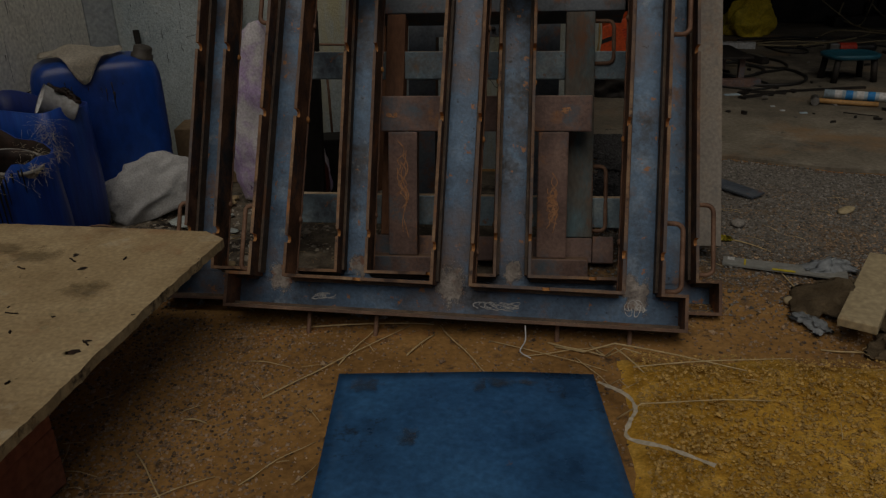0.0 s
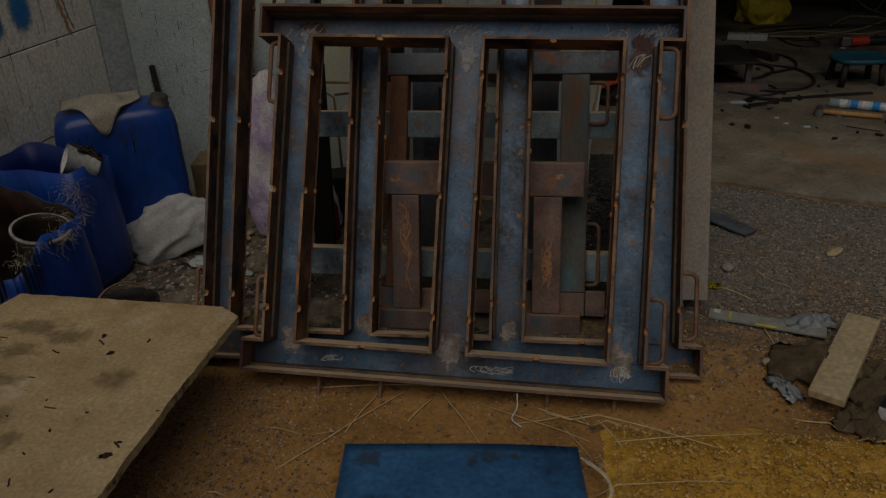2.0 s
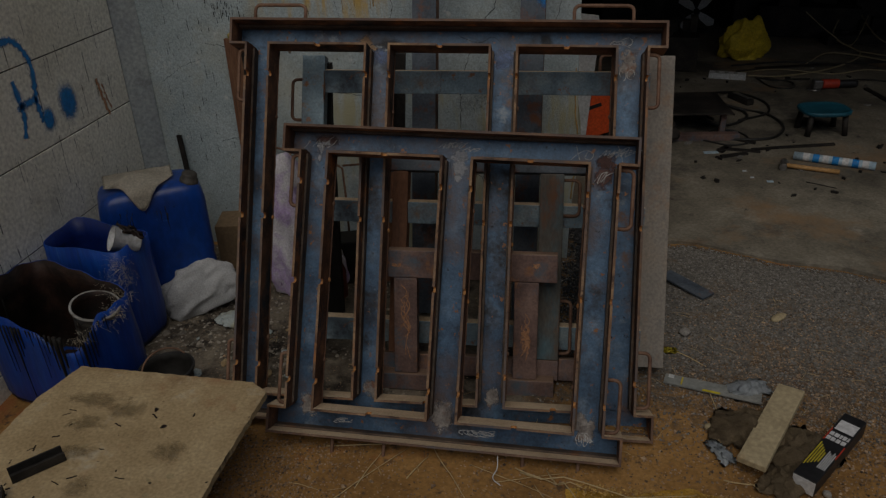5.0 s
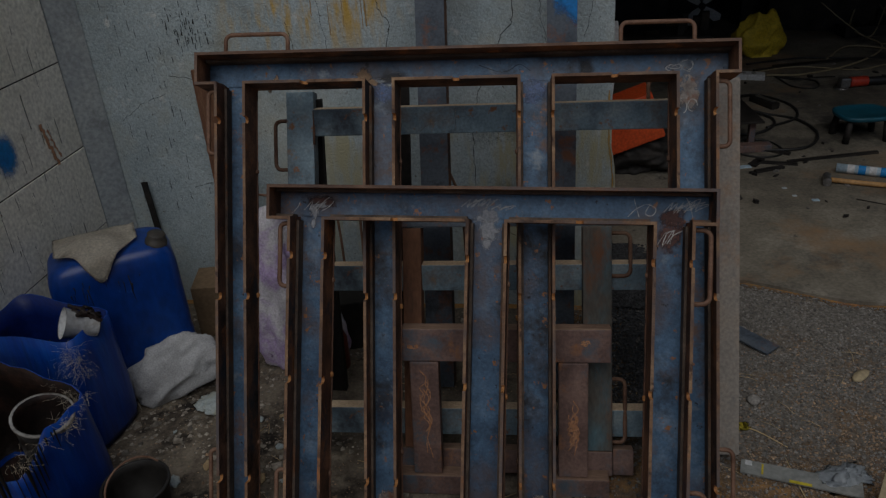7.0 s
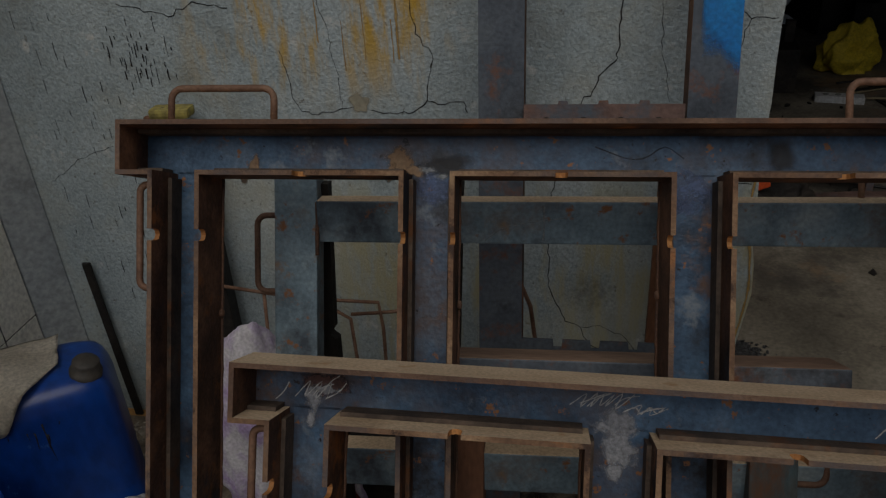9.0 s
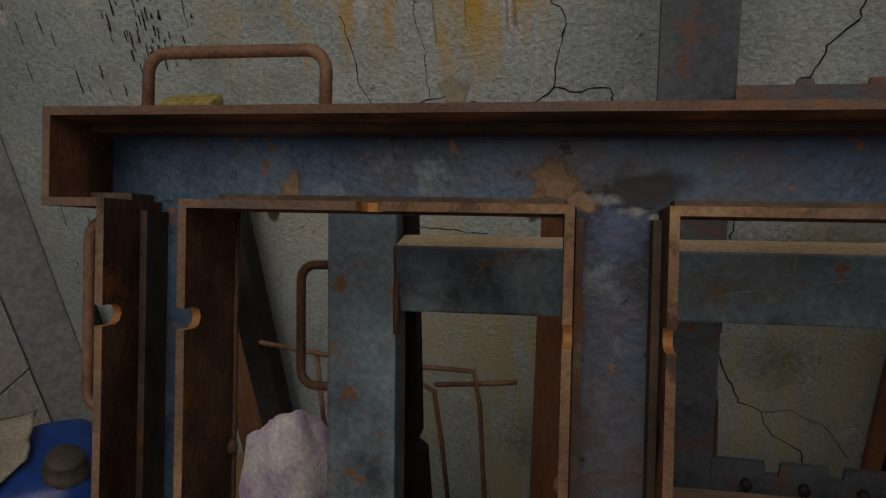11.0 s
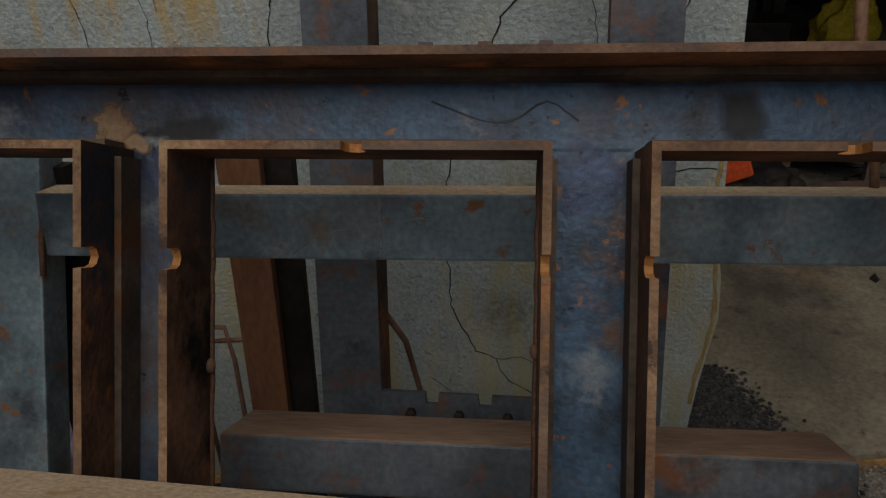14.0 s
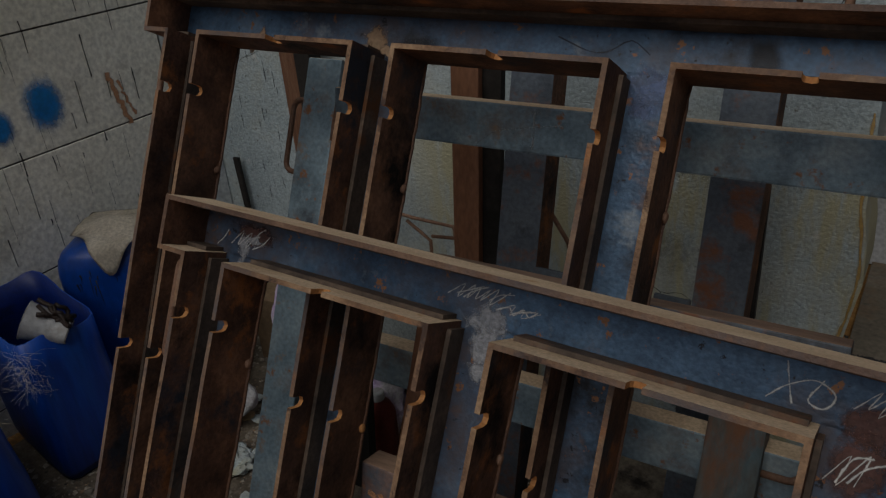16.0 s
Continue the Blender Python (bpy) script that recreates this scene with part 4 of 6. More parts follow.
# front frame: three uprights
LEAN_A = 27.9
frame_a = channel_frame(pose(0.010, 1.792, 0.064, -LEAN_A, 1.25, 0.45), 1.316, 1.167, -0.668, [(-0.602, -0.488), (-0.065, 0.056), (0.469, 0.584)], 0.112, [0.205, 0.58, 0.955],
                        "rusty blue-grey channel steel frame with three uprights, leaning")
u_handle(frame_a, (0.584, 0.03, 0.84), (0.584, 0.03, 1.05), (0.048, 0, 0))
u_handle(frame_a, (0.584, 0.03, 0.11), (0.584, 0.03, 0.30), (0.048, 0, 0))
u_handle(frame_a, (-0.598, 0.03, 0.86), (-0.598, 0.03, 1.05), (-0.035, 0, 0))
u_handle(frame_a, (-0.598, 0.03, 0.11), (-0.598, 0.03, 0.30), (-0.035, 0, 0))
u_handle(frame_a, (-0.42, 0.05, 0.0), (-0.22, 0.05, 0.0), (0, 0, -0.082), label="bent bar under the bottom rail")
u_handle(frame_a, (0.30, 0.05, 0.0), (0.50, 0.05, 0.0), (0, 0, -0.082), label="bent bar under the bottom rail")
YA = 0.112 - 0.007
for k, (x, z, w, h) in enumerate(((-0.02, 0.09, 0.05, 0.07), (-0.53, 0.10, 0.045, 0.05), (0.52, 0.10, 0.05, 0.07))):
    patch(frame_a, "weld_patch", M_weld, "burnt, ground-off weld patch", x, YA, z, w, h, 0.0012, k + 1)
for k, (x, z, w, h, n) in enumerate(((-0.40, 0.045, 0.10, 0.02, 6), (0.13, 0.045, 0.16, 0.03, 9), (0.52, 0.06, 0.08, 0.05, 6))):
    scrawl(frame_a, "chalk_mark", M_chalk, "white chalk scribble", x, YA, z, w * 0.75, h, max(5, n + 2), 0.0055, k + 3, 0.002)
for k, (x, z, w, h) in enumerate(((-0.535, 1.118, 0.062, 0.026), (0.538, 1.085, 0.046, 0.040), (0.526, 1.035, 0.036, 0.055))):
    patch(frame_a, "burn_mark", M_redburn, "dark red burnt patch by the weld", x, YA, z, w, h, 0.0012 + 0.0002 * k, k + 41)
for k, (x, z, w, h) in enumerate(((-0.548, 1.090, 0.018, 0.034), (-0.528, 1.108, 0.030, 0.010), (-0.552, 1.055, 0.010, 0.022), (-0.008, 1.083, 0.044, 0.034), (-0.004, 1.040, 0.034, 0.042), (-0.010, 1.000, 0.020, 0.022))):
    patch(frame_a, "ground_patch", M_ground, "pale ground-off steel round the weld", x, YA, z, w, h, 0.0020 + 0.0002 * k, k + 51)
for k, (x, z, w, h, n, lean) in enumerate(((-0.035, 1.122, 0.085, 0.026, 11, 0.020), (0.040, 1.110, 0.060, 0.016, 5, 0.018), (0.568, 1.118, 0.095, 0.036, 13, 0.026), (0.522, 1.030, 0.035, 0.050, 4, 0.022), (-0.545, 1.105, 0.060, 0.034, 6, 0.020))):
    bm = bmesh.new()
    hatch(bm, x, YA, z, w, h, n, lean, 81 + k)
    part("chalk_mark", bm, M_chalk, frame_a, "hasty white chalk hatching")["kind"] = "stuff"
for pts in ([(-0.62, 1.085), (-0.605, 1.10), (-0.595, 1.118)], [(-0.53, 1.105), (-0.515, 1.125), (-0.50, 1.135)], [(0.545, 1.115), (0.585, 1.130), (0.615, 1.142), (0.600, 1.112)]):
    bm = bmesh.new()
    stroke(bm, pts, YA, 0.004, 0.003)
    part("chalk_mark", bm, M_chalk, frame_a, "white chalk stroke")
for pts in ([(0.005, 1.105), (0.022, 1.113), (0.032, 1.103), (0.046, 1.115), (0.058, 1.106), (0.072, 1.117)],
            [(0.425, 1.142), (0.432, 1.115), (0.440, 1.088)], [(0.408, 1.088), (0.43, 1.110), (0.462, 1.125), (0.488, 1.112), (0.478, 1.092), (0.458, 1.098), (0.472, 1.128)],
            [(0.575, 1.146), (0.588, 1.115), (0.594, 1.088)]):
    bm = bmesh.new()
    stroke(bm, pts, YA, 0.005)
    part("chalk_mark", bm, M_chalk, frame_a, "white chalk stroke")

# second, larger frame: four uprights
BL = 28.0
frame_b = channel_frame(pose(0.0225, 1.935, 0.0285, -BL, 1.12, 3.1), 1.695, 1.578, -0.933, [(-0.869, -0.768), (-0.391, -0.289), (0.093, 0.206), (0.571, 0.696)], 0.118, [0.215, 0.80, 1.362],
                        "large rusty blue-grey channel steel frame with four uprights, leaning", 0.103)
HB = 1.578
u_handle(frame_b, (-0.855, 0.07, HB), (-0.648, 0.07, HB), (0, 0, 0.070))
u_handle(frame_b, (0.415, 0.07, HB), (0.64, 0.07, HB), (0, 0, 0.075))
u_handle(frame_b, (0.696, 0.04, 1.258), (0.696, 0.04, 1.458), (0.042, 0, 0))
u_handle(frame_b, (0.696, 0.04, 0.12), (0.696, 0.04, 0.33), (0.05, 0, 0))
u_handle(frame_b, (-0.869, 0.04, 1.258), (-0.869, 0.04, 1.458), (-0.034, 0, 0))
u_handle(frame_b, (-0.869, 0.04, 0.12), (-0.869, 0.04, 0.30), (-0.034, 0, 0))
u_handle(frame_b, (-0.60, 0.06, 0.0), (-0.38, 0.06, 0.0), (0, 0, -0.062), label="bent bar under the bottom rail")
u_handle(frame_b, (0.25, 0.06, 0.0), (0.47, 0.06, 0.0), (0, 0, -0.062), label="bent bar under the bottom rail")
YB = 0.118 - 0.007
for k, (x, z, w, h) in enumerate(((0.63, 1.44, 0.05, 0.08), (-0.33, 0.12, 0.04, 0.06), (0.15, 0.12, 0.04, 0.06))):
    patch(frame_b, "weld_patch", M_weld, "burnt, ground-off weld patch", x, YB, z, w * 0.8, h * 0.8, 0.0012, k + 7)
for k, (x, z, w, h) in enumerate(((-0.34, 1.455, 0.05, 0.035), (0.15, 1.46, 0.05, 0.040), (0.145, 1.425, 0.035, 0.02))):
    patch(frame_b, "heat_tint", M_heat, "violet-blue heat tint round the weld", x, YB, z, w, h, 0.0010, k + 90)
patch(frame_b, "heat_tint", M_oil, "dark scorched mark", -0.318, YB, 1.505, 0.05, 0.022, 0.0013, 95)
for k, (x, z, w, h) in enumerate(((-0.405, 1.513, 0.034, 0.024), (-0.425, 1.488, 0.016, 0.020), (-0.375, 1.492, 0.020, 0.012), (-0.70, 1.50, 0.014, 0.024), (-0.718, 1.48, 0.012, 0.014))):
    patch(frame_b, "primer_patch", M_primer, "tan flaking patch on the rail", x, YB, z, w, h, 0.0020 + 0.0002 * k, 21 + k)
for k, (x, z, w, h) in enumerate(((-0.352, 1.494, 0.022, 0.008), (-0.325, 1.482, 0.018, 0.006), (-0.30, 1.476, 0.012, 0.005), (-0.40, 1.476, 0.010, 0.006))):
    patch(frame_b, "bright_fleck", M_scratch, "bright bare-metal fleck", x, YB, z, w, h, 0.0032 + 0.0002 * k, 61 + k)
scrawl(frame_b, "chalk_mark", M_chalk, "white chalk scribble", 0.61, YB, 1.518, 0.09, 0.04, 7, 0.006, 31, 0.002)
scrawl(frame_b, "chalk_mark", M_chalk, "white chalk scribble", 0.63, YB, 1.398, 0.05, 0.05, 3, 0.006, 32, 0.002)
bm = bmesh.new()
ribbon(bm, smooth_line([(-0.03, YB, 1.540), (0.03, YB, 1.518), (0.065, YB, 1.520), (0.10, YB, 1.540), (0.135, YB, 1.518)], 3), 0.005, (0, -1, 0), 0.0015)
part("dark_mark", bm, M_oil, frame_b, "dark scale line")
patch(frame_b, "dark_mark", M_oil, "dark oily mark", 0.31, YB, 1.518, 0.03, 0.035, 0.0015, 41)


def tube_bar(name, parent, x0, x1, z0, z1, depth, mat, top=None, y0=0.0):
    """A rectangular hollow section, with rounded corners and open ends closed by plates."""
    bm = bmesh.new()
    box(bm, x0, x1, y0, y0 + depth, z0, z1, 0, 0.004)
    if top:
        for f in bm.faces:
            f.normal_update()
            if f.normal.z > 0.7:
                f.material_index = 1
    return part(name, bm, [mat, top] if top else mat, parent)


# short stand of heavy tubes in front of the third frame
frame_t = thing("short_steel_stand", pose(0, 2.222, 0.004, -15, 0, 1.5), "short rusty box-tube steel stand behind the channel frames", "steel stand")
tube_bar("cross_bar", frame_t, -0.282, 0.405, 0.472, 0.586, 0.06, M_tubedark, M_dustbrown)
for x in (-0.257, 0.236):
    tube_bar("short_post", frame_t, x, x + 0.097, 0.060, 0.470, 0.05, M_tubedark)
for x in (-0.309, 0.190):
    tube_bar("foot_bar", frame_t, x, x + 0.215, -0.012, 0.058, 0.07, M_tubedark, M_dustbrown, y0=-0.012)

# third frame: weathered tubes, leaning behind the stand
frame_u = thing("inner_steel_frame", pose(0, 2.270, 0.0, -26.3, 0, 1.5), "weathered box-tube steel frame leaning behind the channel frames", "steel frame")
tube_bar("top_bar", frame_u, -0.340, 0.520, 0.890, 0.970, 0.130, M_post, M_dustbrown)
tube_bar("side_post", frame_u, 0.322, 0.420, 0.115, 0.888, 0.07, M_tubeold)
tube_bar("side_post", frame_u, -0.300, -0.235, 0.115, 0.888, 0.07, M_brown)
tube_bar("bottom_bar", frame_u, -0.325, 0.42, 0.03, 0.113, 0.07, M_tubedark, M_dustbrown)
tube_bar("foot_block", frame_u, 0.422, 0.492, 0.03, 0.120, 0.06, M_tubedark, M_dustbrown, y0=0.01)
u_handle(frame_u, (0.42, 0.03, 0.716), (0.42, 0.03, 0.864), (0.065, 0, 0))
u_handle(frame_u, (0.42, 0.03, 0.14), (0.42, 0.03, 0.36), (0.045, 0, 0))
for x, z0, z1, k in ((-0.207, 0.12, 0.45, 1), (0.283, 0.14, 0.34, 2), (0.285, 0.16, 0.30, 3)):
    rng = random.Random(k)
    bm = bmesh.new()
    for q in range(5):
        a, n = rng.uniform(z0, z0 + 0.4 * (z1 - z0)), rng.randint(5, 9)
        b = rng.uniform(z0 + 0.6 * (z1 - z0), z1)
        ribbon(bm, smooth_line([(x + rng.uniform(-0.02, 0.02), 0.0, a + (b - a) * i / n) for i in range(n + 1)], 4), 0.005, (0, -1, 0), 0.0012 + 0.0002 * q)
    part("rust_scribble", bm, M_rustmark, frame_t, "orange rust scribble")["kind"] = "stuff"
for x, z, k in ((-0.245, 0.525, 57), (0.32, 0.54, 58)):
    scrawl(frame_t, "rust_scribble", M_rustmark, "orange rust scribble", x, 0.0, z, 0.035, 0.02, 8, 0.006, k)

# fourth frame: long grey tubes and a pale plate
frame_c = thing("tube_frame", pose(0.036, 2.31, 0.0, -26, 0.6, 2.7), "grey box-tube steel frame with a pale rusted plate side, leaning", "steel frame")
tube_bar("side_post", frame_c, -0.752, -0.653, 0.03, 1.36, 0.06, M_tube, M_dust)
tube_bar("side_plate", frame_c, 0.708, 0.814, 0.08, 1.366, 0.06, M_pale)
for z0, z1 in ((1.200, 1.296), (0.648, 0.743), (0.135, 0.238)):
    bar = tube_bar("cross_bar", frame_c, -0.651, 0.716, 0, z1 - z0, 0.055, M_tube, M_dust)
    bar.matrix_local = pose(0, 0.006, z0, 14)
u_handle(frame_c, (-0.752, 0.03, 1.085), (-0.752, 0.03, 1.26), (-0.05, 0, 0))
u_handle(frame_c, (0.515, 0.03, 1.300), (0.70, 0.03, 1.300), (0, 0, 0.072))
bm = bmesh.new()
ribbon(bm, [(-0.148, -0.016, 1.285), (-0.147, -0.006, 1.245), (-0.149, 0.004, 1.208)], 0.010, (0, -1, 0), 0.0012)
part("scratch", bm, M_scratch, frame_c, "pale scratch")
bm = bmesh.new()
ribbon(bm, smooth_line([(-0.275, 0.004, 1.208), (-0.235, -0.003, 1.235), (-0.175, -0.007, 1.248), (-0.075, -0.011, 1.262)], 5), 0.003, (0, -1, 0), 0.0012)
part("scratch", bm, M_scratch, frame_c, "pale scratch")
bm = bmesh.new()
bead(bm, (-0.652, 0.0, 1.17), (-0.652, 0.0, 1.29), 0.005)
part("weld_seam", bm, M_bead, frame_c, "lumpy rusty weld seam")

# rear frame against the wall
frame_d = thing("rear_steel_frame", pose(0, 2.752, 0.0, -14.8, 0, 0), "tall steel post frame with blue paint, leaning on the wall", "steel frame")
for x in (-0.290, 0.187):
    bm = bmesh.new()
    pts = [(x, 0), (x + 0.107, 0), (x + 0.107, 0.075), (x + 0.099, 0.075), (x + 0.099, 0.008), (x + 0.008, 0.008), (x + 0.008, 0.075), (x, 0.075)]
    for f in prism(bm, pts, 0.02, 1.95, "z"):
        f.material_index = 0 if f.normal.y < -0.5 else 1
    part("post", bm, [M_post, M_flat], frame_d)
for z in (1.296, 0.713):
    bm = bmesh.new()
    n = 4
    top = [(-0.185, z + 0.055)]
    for i in range(3):
        c = -0.185 + 0.37 * (i + 1) / (n)
        top += [(c - 0.012, z + 0.055), (c - 0.010, z + 0.035 if z < 1 else z + 0.063), (c + 0.010, z + 0.035 if z < 1 else z + 0.063), (c + 0.012, z + 0.055)]
    top += [(0.183, z + 0.055), (0.183, z - 0.01), (-0.185, z - 0.01)]
    prism(bm, top, 0.0, 0.010, "y")
    bar = part("cross_angle", bm, M_post if z < 1 else M_tubedark, frame_d)
    for i in range(4):
        bm = bmesh.new()
        r = lathe(bm, [(0.0001, -0.012), (0.009, -0.012), (0.009, 0.0), (0.0001, 0.0)], 6)
        b = part("bolt", bm, M_dark, bar)
        b.matrix_local = pose(-0.13 + 0.085 * i, 0.0, z + 0.018, -90)
bm = bmesh.new()
fade = bm.verts.layers.float.new("fade")
g = []
for j in range(30):
    row = []
    for i in range(9):
        x, z = 0.206 + 0.0875 * i / 8, 1.34 + 0.6 * j / 29
        v = bm.verts.new((x, -0.0012, z))
        v[fade] = max(0.0, min(1.0, (z - 1.47 + 0.9 * (x - 0.21)) / 0.09 + 0.35 * noise.noise((x * 25, z * 9, 3)))) * (1.0 if i else 0.3)
        row.append(v)
    g.append(row)
for j in range(29):
    for i in range(8):
        bm.faces.new((g[j][i], g[j][i + 1], g[j + 1][i + 1], g[j + 1][i]))
part("paint_mark", bm, M_bluespray, frame_d, "bright blue sprayed paint")

# brown uprights that stand behind the tube frame
for x, w, y, zt, tilt, wood in ((-0.530, 0.078, 3.06, 1.215, 3.6, False), (0.165, 0.035, 3.31, 1.02, 0.0, False), (-1.318, 0.098, 3.345, 1.19, 0.4, True)):
    st = thing("plank" if wood else "steel_strip", pose(x, y, 0.0, 0, tilt, 0), "rust-brown upright plank standing against the wall" if wood else "rust-brown steel strip standing near the wall", "plank" if wood else "steel strip")
    bm = bmesh.new()
    box(bm, 0, w, 0, 0.022, 0, zt, 0, 0.003)
    part("face_board" if wood else "web", bm, M_wood if wood else M_brown, st)
    # near-black box along the right side of the brown face
    bm = bmesh.new()
    if wood:
        box(bm, w + 0.0005, w + 0.065, -0.035, 0.022, 0, zt - 0.01, 0, 0.003)
    else:
        box(bm, w - 0.006, w + 0.05, 0.0225, 0.045, 0, zt - 0.02, 0, 0.002)
    part("side_board" if wood else "flange", bm, M_dark, st, "dark piece along one side")
bm = bmesh.new()
box(bm, 0, 0.028, 0, 0.012, 0, 0.66, 0, 0.002)
thing("wooden_stick", pose(-1.672, 3.385, 0.0, 0, -2, 0), "dark flat stick leaning in the wall corner", "stick", bm=bm, mats=M_dark)

# added black slab in place of the shaded channel opening beside the tube post
bm = bmesh.new()
pts = [(-0.715, 0.0), (-0.630, 0.0), (-0.628, 0.80), (-0.646, 0.815), (-0.634, 0.83), (-0.616, 1.20), (-0.71, 1.20)]
prism(bm, pts, 0, 0.03, "y")
thing("plank", pose(0, 2.735, 0.0, -7.5), "added black piece for the shaded channel opening of the grey tube frame", "plank", bm=bm, mats=M_black)

# bent bars on the wall
for pts in ([(-1.16, 3.30, 0.645), (-1.0, 3.30, 0.622), (-0.80, 3.31, 0.60), (-0.652, 3.31, 0.597), (-0.645, 3.31, 0.50), (-0.648, 3.30, 0.30), (-0.65, 3.28, 0.0)],
            [(-0.84, 3.32, 0.58), (-0.80, 3.32, 0.555), (-0.752, 3.32, 0.523), (-0.745, 3.31, 0.38), (-0.74, 3.29, 0.0)],
            [(-0.752, 3.33, 0.535), (-0.637, 3.33, 0.548), (-0.56, 3.33, 0.56)],
            [(-0.225, 3.03, 0.90), (-0.190, 3.05, 0.84), (-0.168, 3.10, 0.74), (-0.156, 3.13, 0.60), (-0.15, 3.13, 0.30), (-0.15, 3.12, 0.0)],
            [(-1.02, 3.30, 0.62), (-1.03, 3.29, 0.45), (-1.02, 3.27, 0.0)]):
    bm = bmesh.new()
    tube(bm, pts, 0.006, 7)
    thing("bent_bar", pose(0, 0, 0), "thin rusty reinforcing bar propped at the wall", "bar", "bent bars at the wall", bm=bm, mats=M_rod)


# ---- things in the yard: near the board and the drums ----
def ragged(pts, step, amp, seed):
    """A polygon's outline broken into short uneven steps."""
    out = []
    n = len(pts)
    for i in range(n):
        a, b = Vector(pts[i]), Vector(pts[(i + 1) % n])
        k = max(2, int((b - a).length / step))
        for j in range(k):
            p = a.lerp(b, j / k)
            d = amp * noise.noise((p.x * 30 + seed, p.y * 30, seed))
            nrm = Vector((-(b - a).y, (b - a).x)).normalized()
            out.append(tuple(p + nrm * d))
    return out


def board():
    bm = bmesh.new()
    outline = ragged([(-0.60, 0.42), (-0.612, 1.30), (-0.600, 1.735), (-0.67, 1.785), (-1.36, 1.80), (-1.415, 1.60), (-1.43, 0.42)], 0.02, 0.006, 3)
    fs = prism(bm, outline, -0.024, 0.0, "z")
    for f in fs:
        f.material_index = 0 if abs(f.normal.z) > 0.5 else 1
    ob = thing("plywood_board", pose(0, 0, 0.313), "dusty stained plywood board propped on bricks like a low table", "board", bm=bm, mats=[M_slab, M_slabedge])
    rng = random.Random(4)
    for k in range(30):
        bm = bmesh.new()
        x, y = rng.uniform(-1.3, -0.62), rng.uniform(0.8, 1.66)
        n = rng.choice((5, 6, 7))
        r = rng.choice((0.004, 0.006, 0.008, 0.012, 0.016))
        e = rng.uniform(0.35, 0.8)
        q = rng.uniform(0, 3.1)
        ring = []
        for i in range(14):
            a = 2 * math.pi * i / 14
            kx, ky = r * math.cos(a) * rng.uniform(0.7, 1.2), r * e * math.sin(a) * rng.uniform(0.7, 1.2)
            ring.append(bm.verts.new((x + kx * math.cos(q) - ky * math.sin(q), y + kx * math.sin(q) + ky * math.cos(q), 0.0008)))
        bm.faces.new(ring)
        part("chip", bm, M_slabedge if k % 3 else M_tarin, ob)
    for k, (x, y, w, h) in enumerate(((-1.05, 1.58, 0.10, 0.05), (-1.15, 1.50, 0.08, 0.045), (-1.02, 1.22, 0.05, 0.05), (-0.93, 1.14, 0.03, 0.05), (-1.20, 1.62, 0.13, 0.045), (-1.10, 1.36, 0.07, 0.03), (-0.98, 1.05, 0.05, 0.04), (-0.80, 1.40, 0.07, 0.05))):
        bm = bmesh.new()
        blob(bm, x, 0, y, w, h, 0, k + 60)
        for v in bm.verts:
            v.co = (v.co.x, v.co.z, 0.0006 + 0.0001 * k)
        for f in bm.faces:
            f.normal_update()
            if f.normal.z < 0:
                f.normal_flip()
        part("stain", bm, M_boardstain, ob, "damp brown stain")
    for k in range(34):
        bm = bmesh.new()
        x, y, a = rng.uniform(-1.3, -0.62), rng.uniform(0.75, 1.62), rng.uniform(0, 3.1)
        l = rng.uniform(0.006, 0.035)
        tube(bm, wander((x, y, 0.002), (x + l * math.cos(a), y + l * math.sin(a), 0.002), 4, 0.002, 2), rng.choice((0.001, 0.0015, 0.0022)), 5)
        part("bark_bit", bm, M_tarin, ob)
    return ob


M_boardstain = soft(make("damp_stain", [(0.15, 0.11, 0.05), (0.25, 0.18, 0.095)], 14, 0.85, 0, 0.2, 60), 22, 2.2, 0.25, 1.0, 0.5)
board()


def brick_at(m, mat=M_brick):
    bm = bmesh.new()
    box(bm, -0.11, 0.11, -0.055, 0.055, 0, 0.0705, 0, 0.005)
    for v in bm.verts:
        v.co += Vector((noise.noise(v.co * 30), noise.noise(v.co * 30 + Vector((5, 0, 0))), 0)) * 0.003
    return thing("brick", m, "worn red clay brick under the plywood board", "brick", "bricks under the board", bm=bm, mats=mat)


first = brick_at(pose(-0.80, 1.0, 0.0, 0, 0, 82))
for j in range(1, 4):
    copy_thing(first, pose(-0.80 + 0.006 * j, 1.0 - 0.004 * j, 0.0722 * j, 0, 0, 82 + 3 * j))
for j in range(4):
    copy_thing(first, pose(-1.25, 0.62 + 0.006 * j, 0.0722 * j, 0, 0, 8 + 2 * j))
    copy_thing(first, pose(-1.22, 1.52 - 0.004 * j, 0.0722 * j, 0, 0, 95 + 3 * j))


def offcut(m, length, label):
    """A short piece of channel."""
    bm = bmesh.new()
    pts = [(-0.025, 0), (0.025, 0), (0.025, 0.03), (0.019, 0.03), (0.019, 0.006), (-0.019, 0.006), (-0.019, 0.03), (-0.025, 0.03)]
    prism(bm, [(v, u) for v, u in pts], 0, length, "y")
    return thing("channel_offcut", m, label, "steel offcut", "offcuts on the board", bm=bm, mats=M_dark)


offcut(pose(-1.24, 1.22, 0.315, 0, 0, -42), 0.16, "short dark steel channel offcut on the plywood board")
offcut(pose(-1.17, 1.05, 0.315, 0, 0, 35), 0.13, "short dark steel channel offcut on the plywood board")


M_smudge = soft(make("oily_smudge", [(0.03, 0.035, 0.04), (0.07, 0.075, 0.07)], 20, 0.7), 40, 2.2, 0.3, 1.1, 0.6)


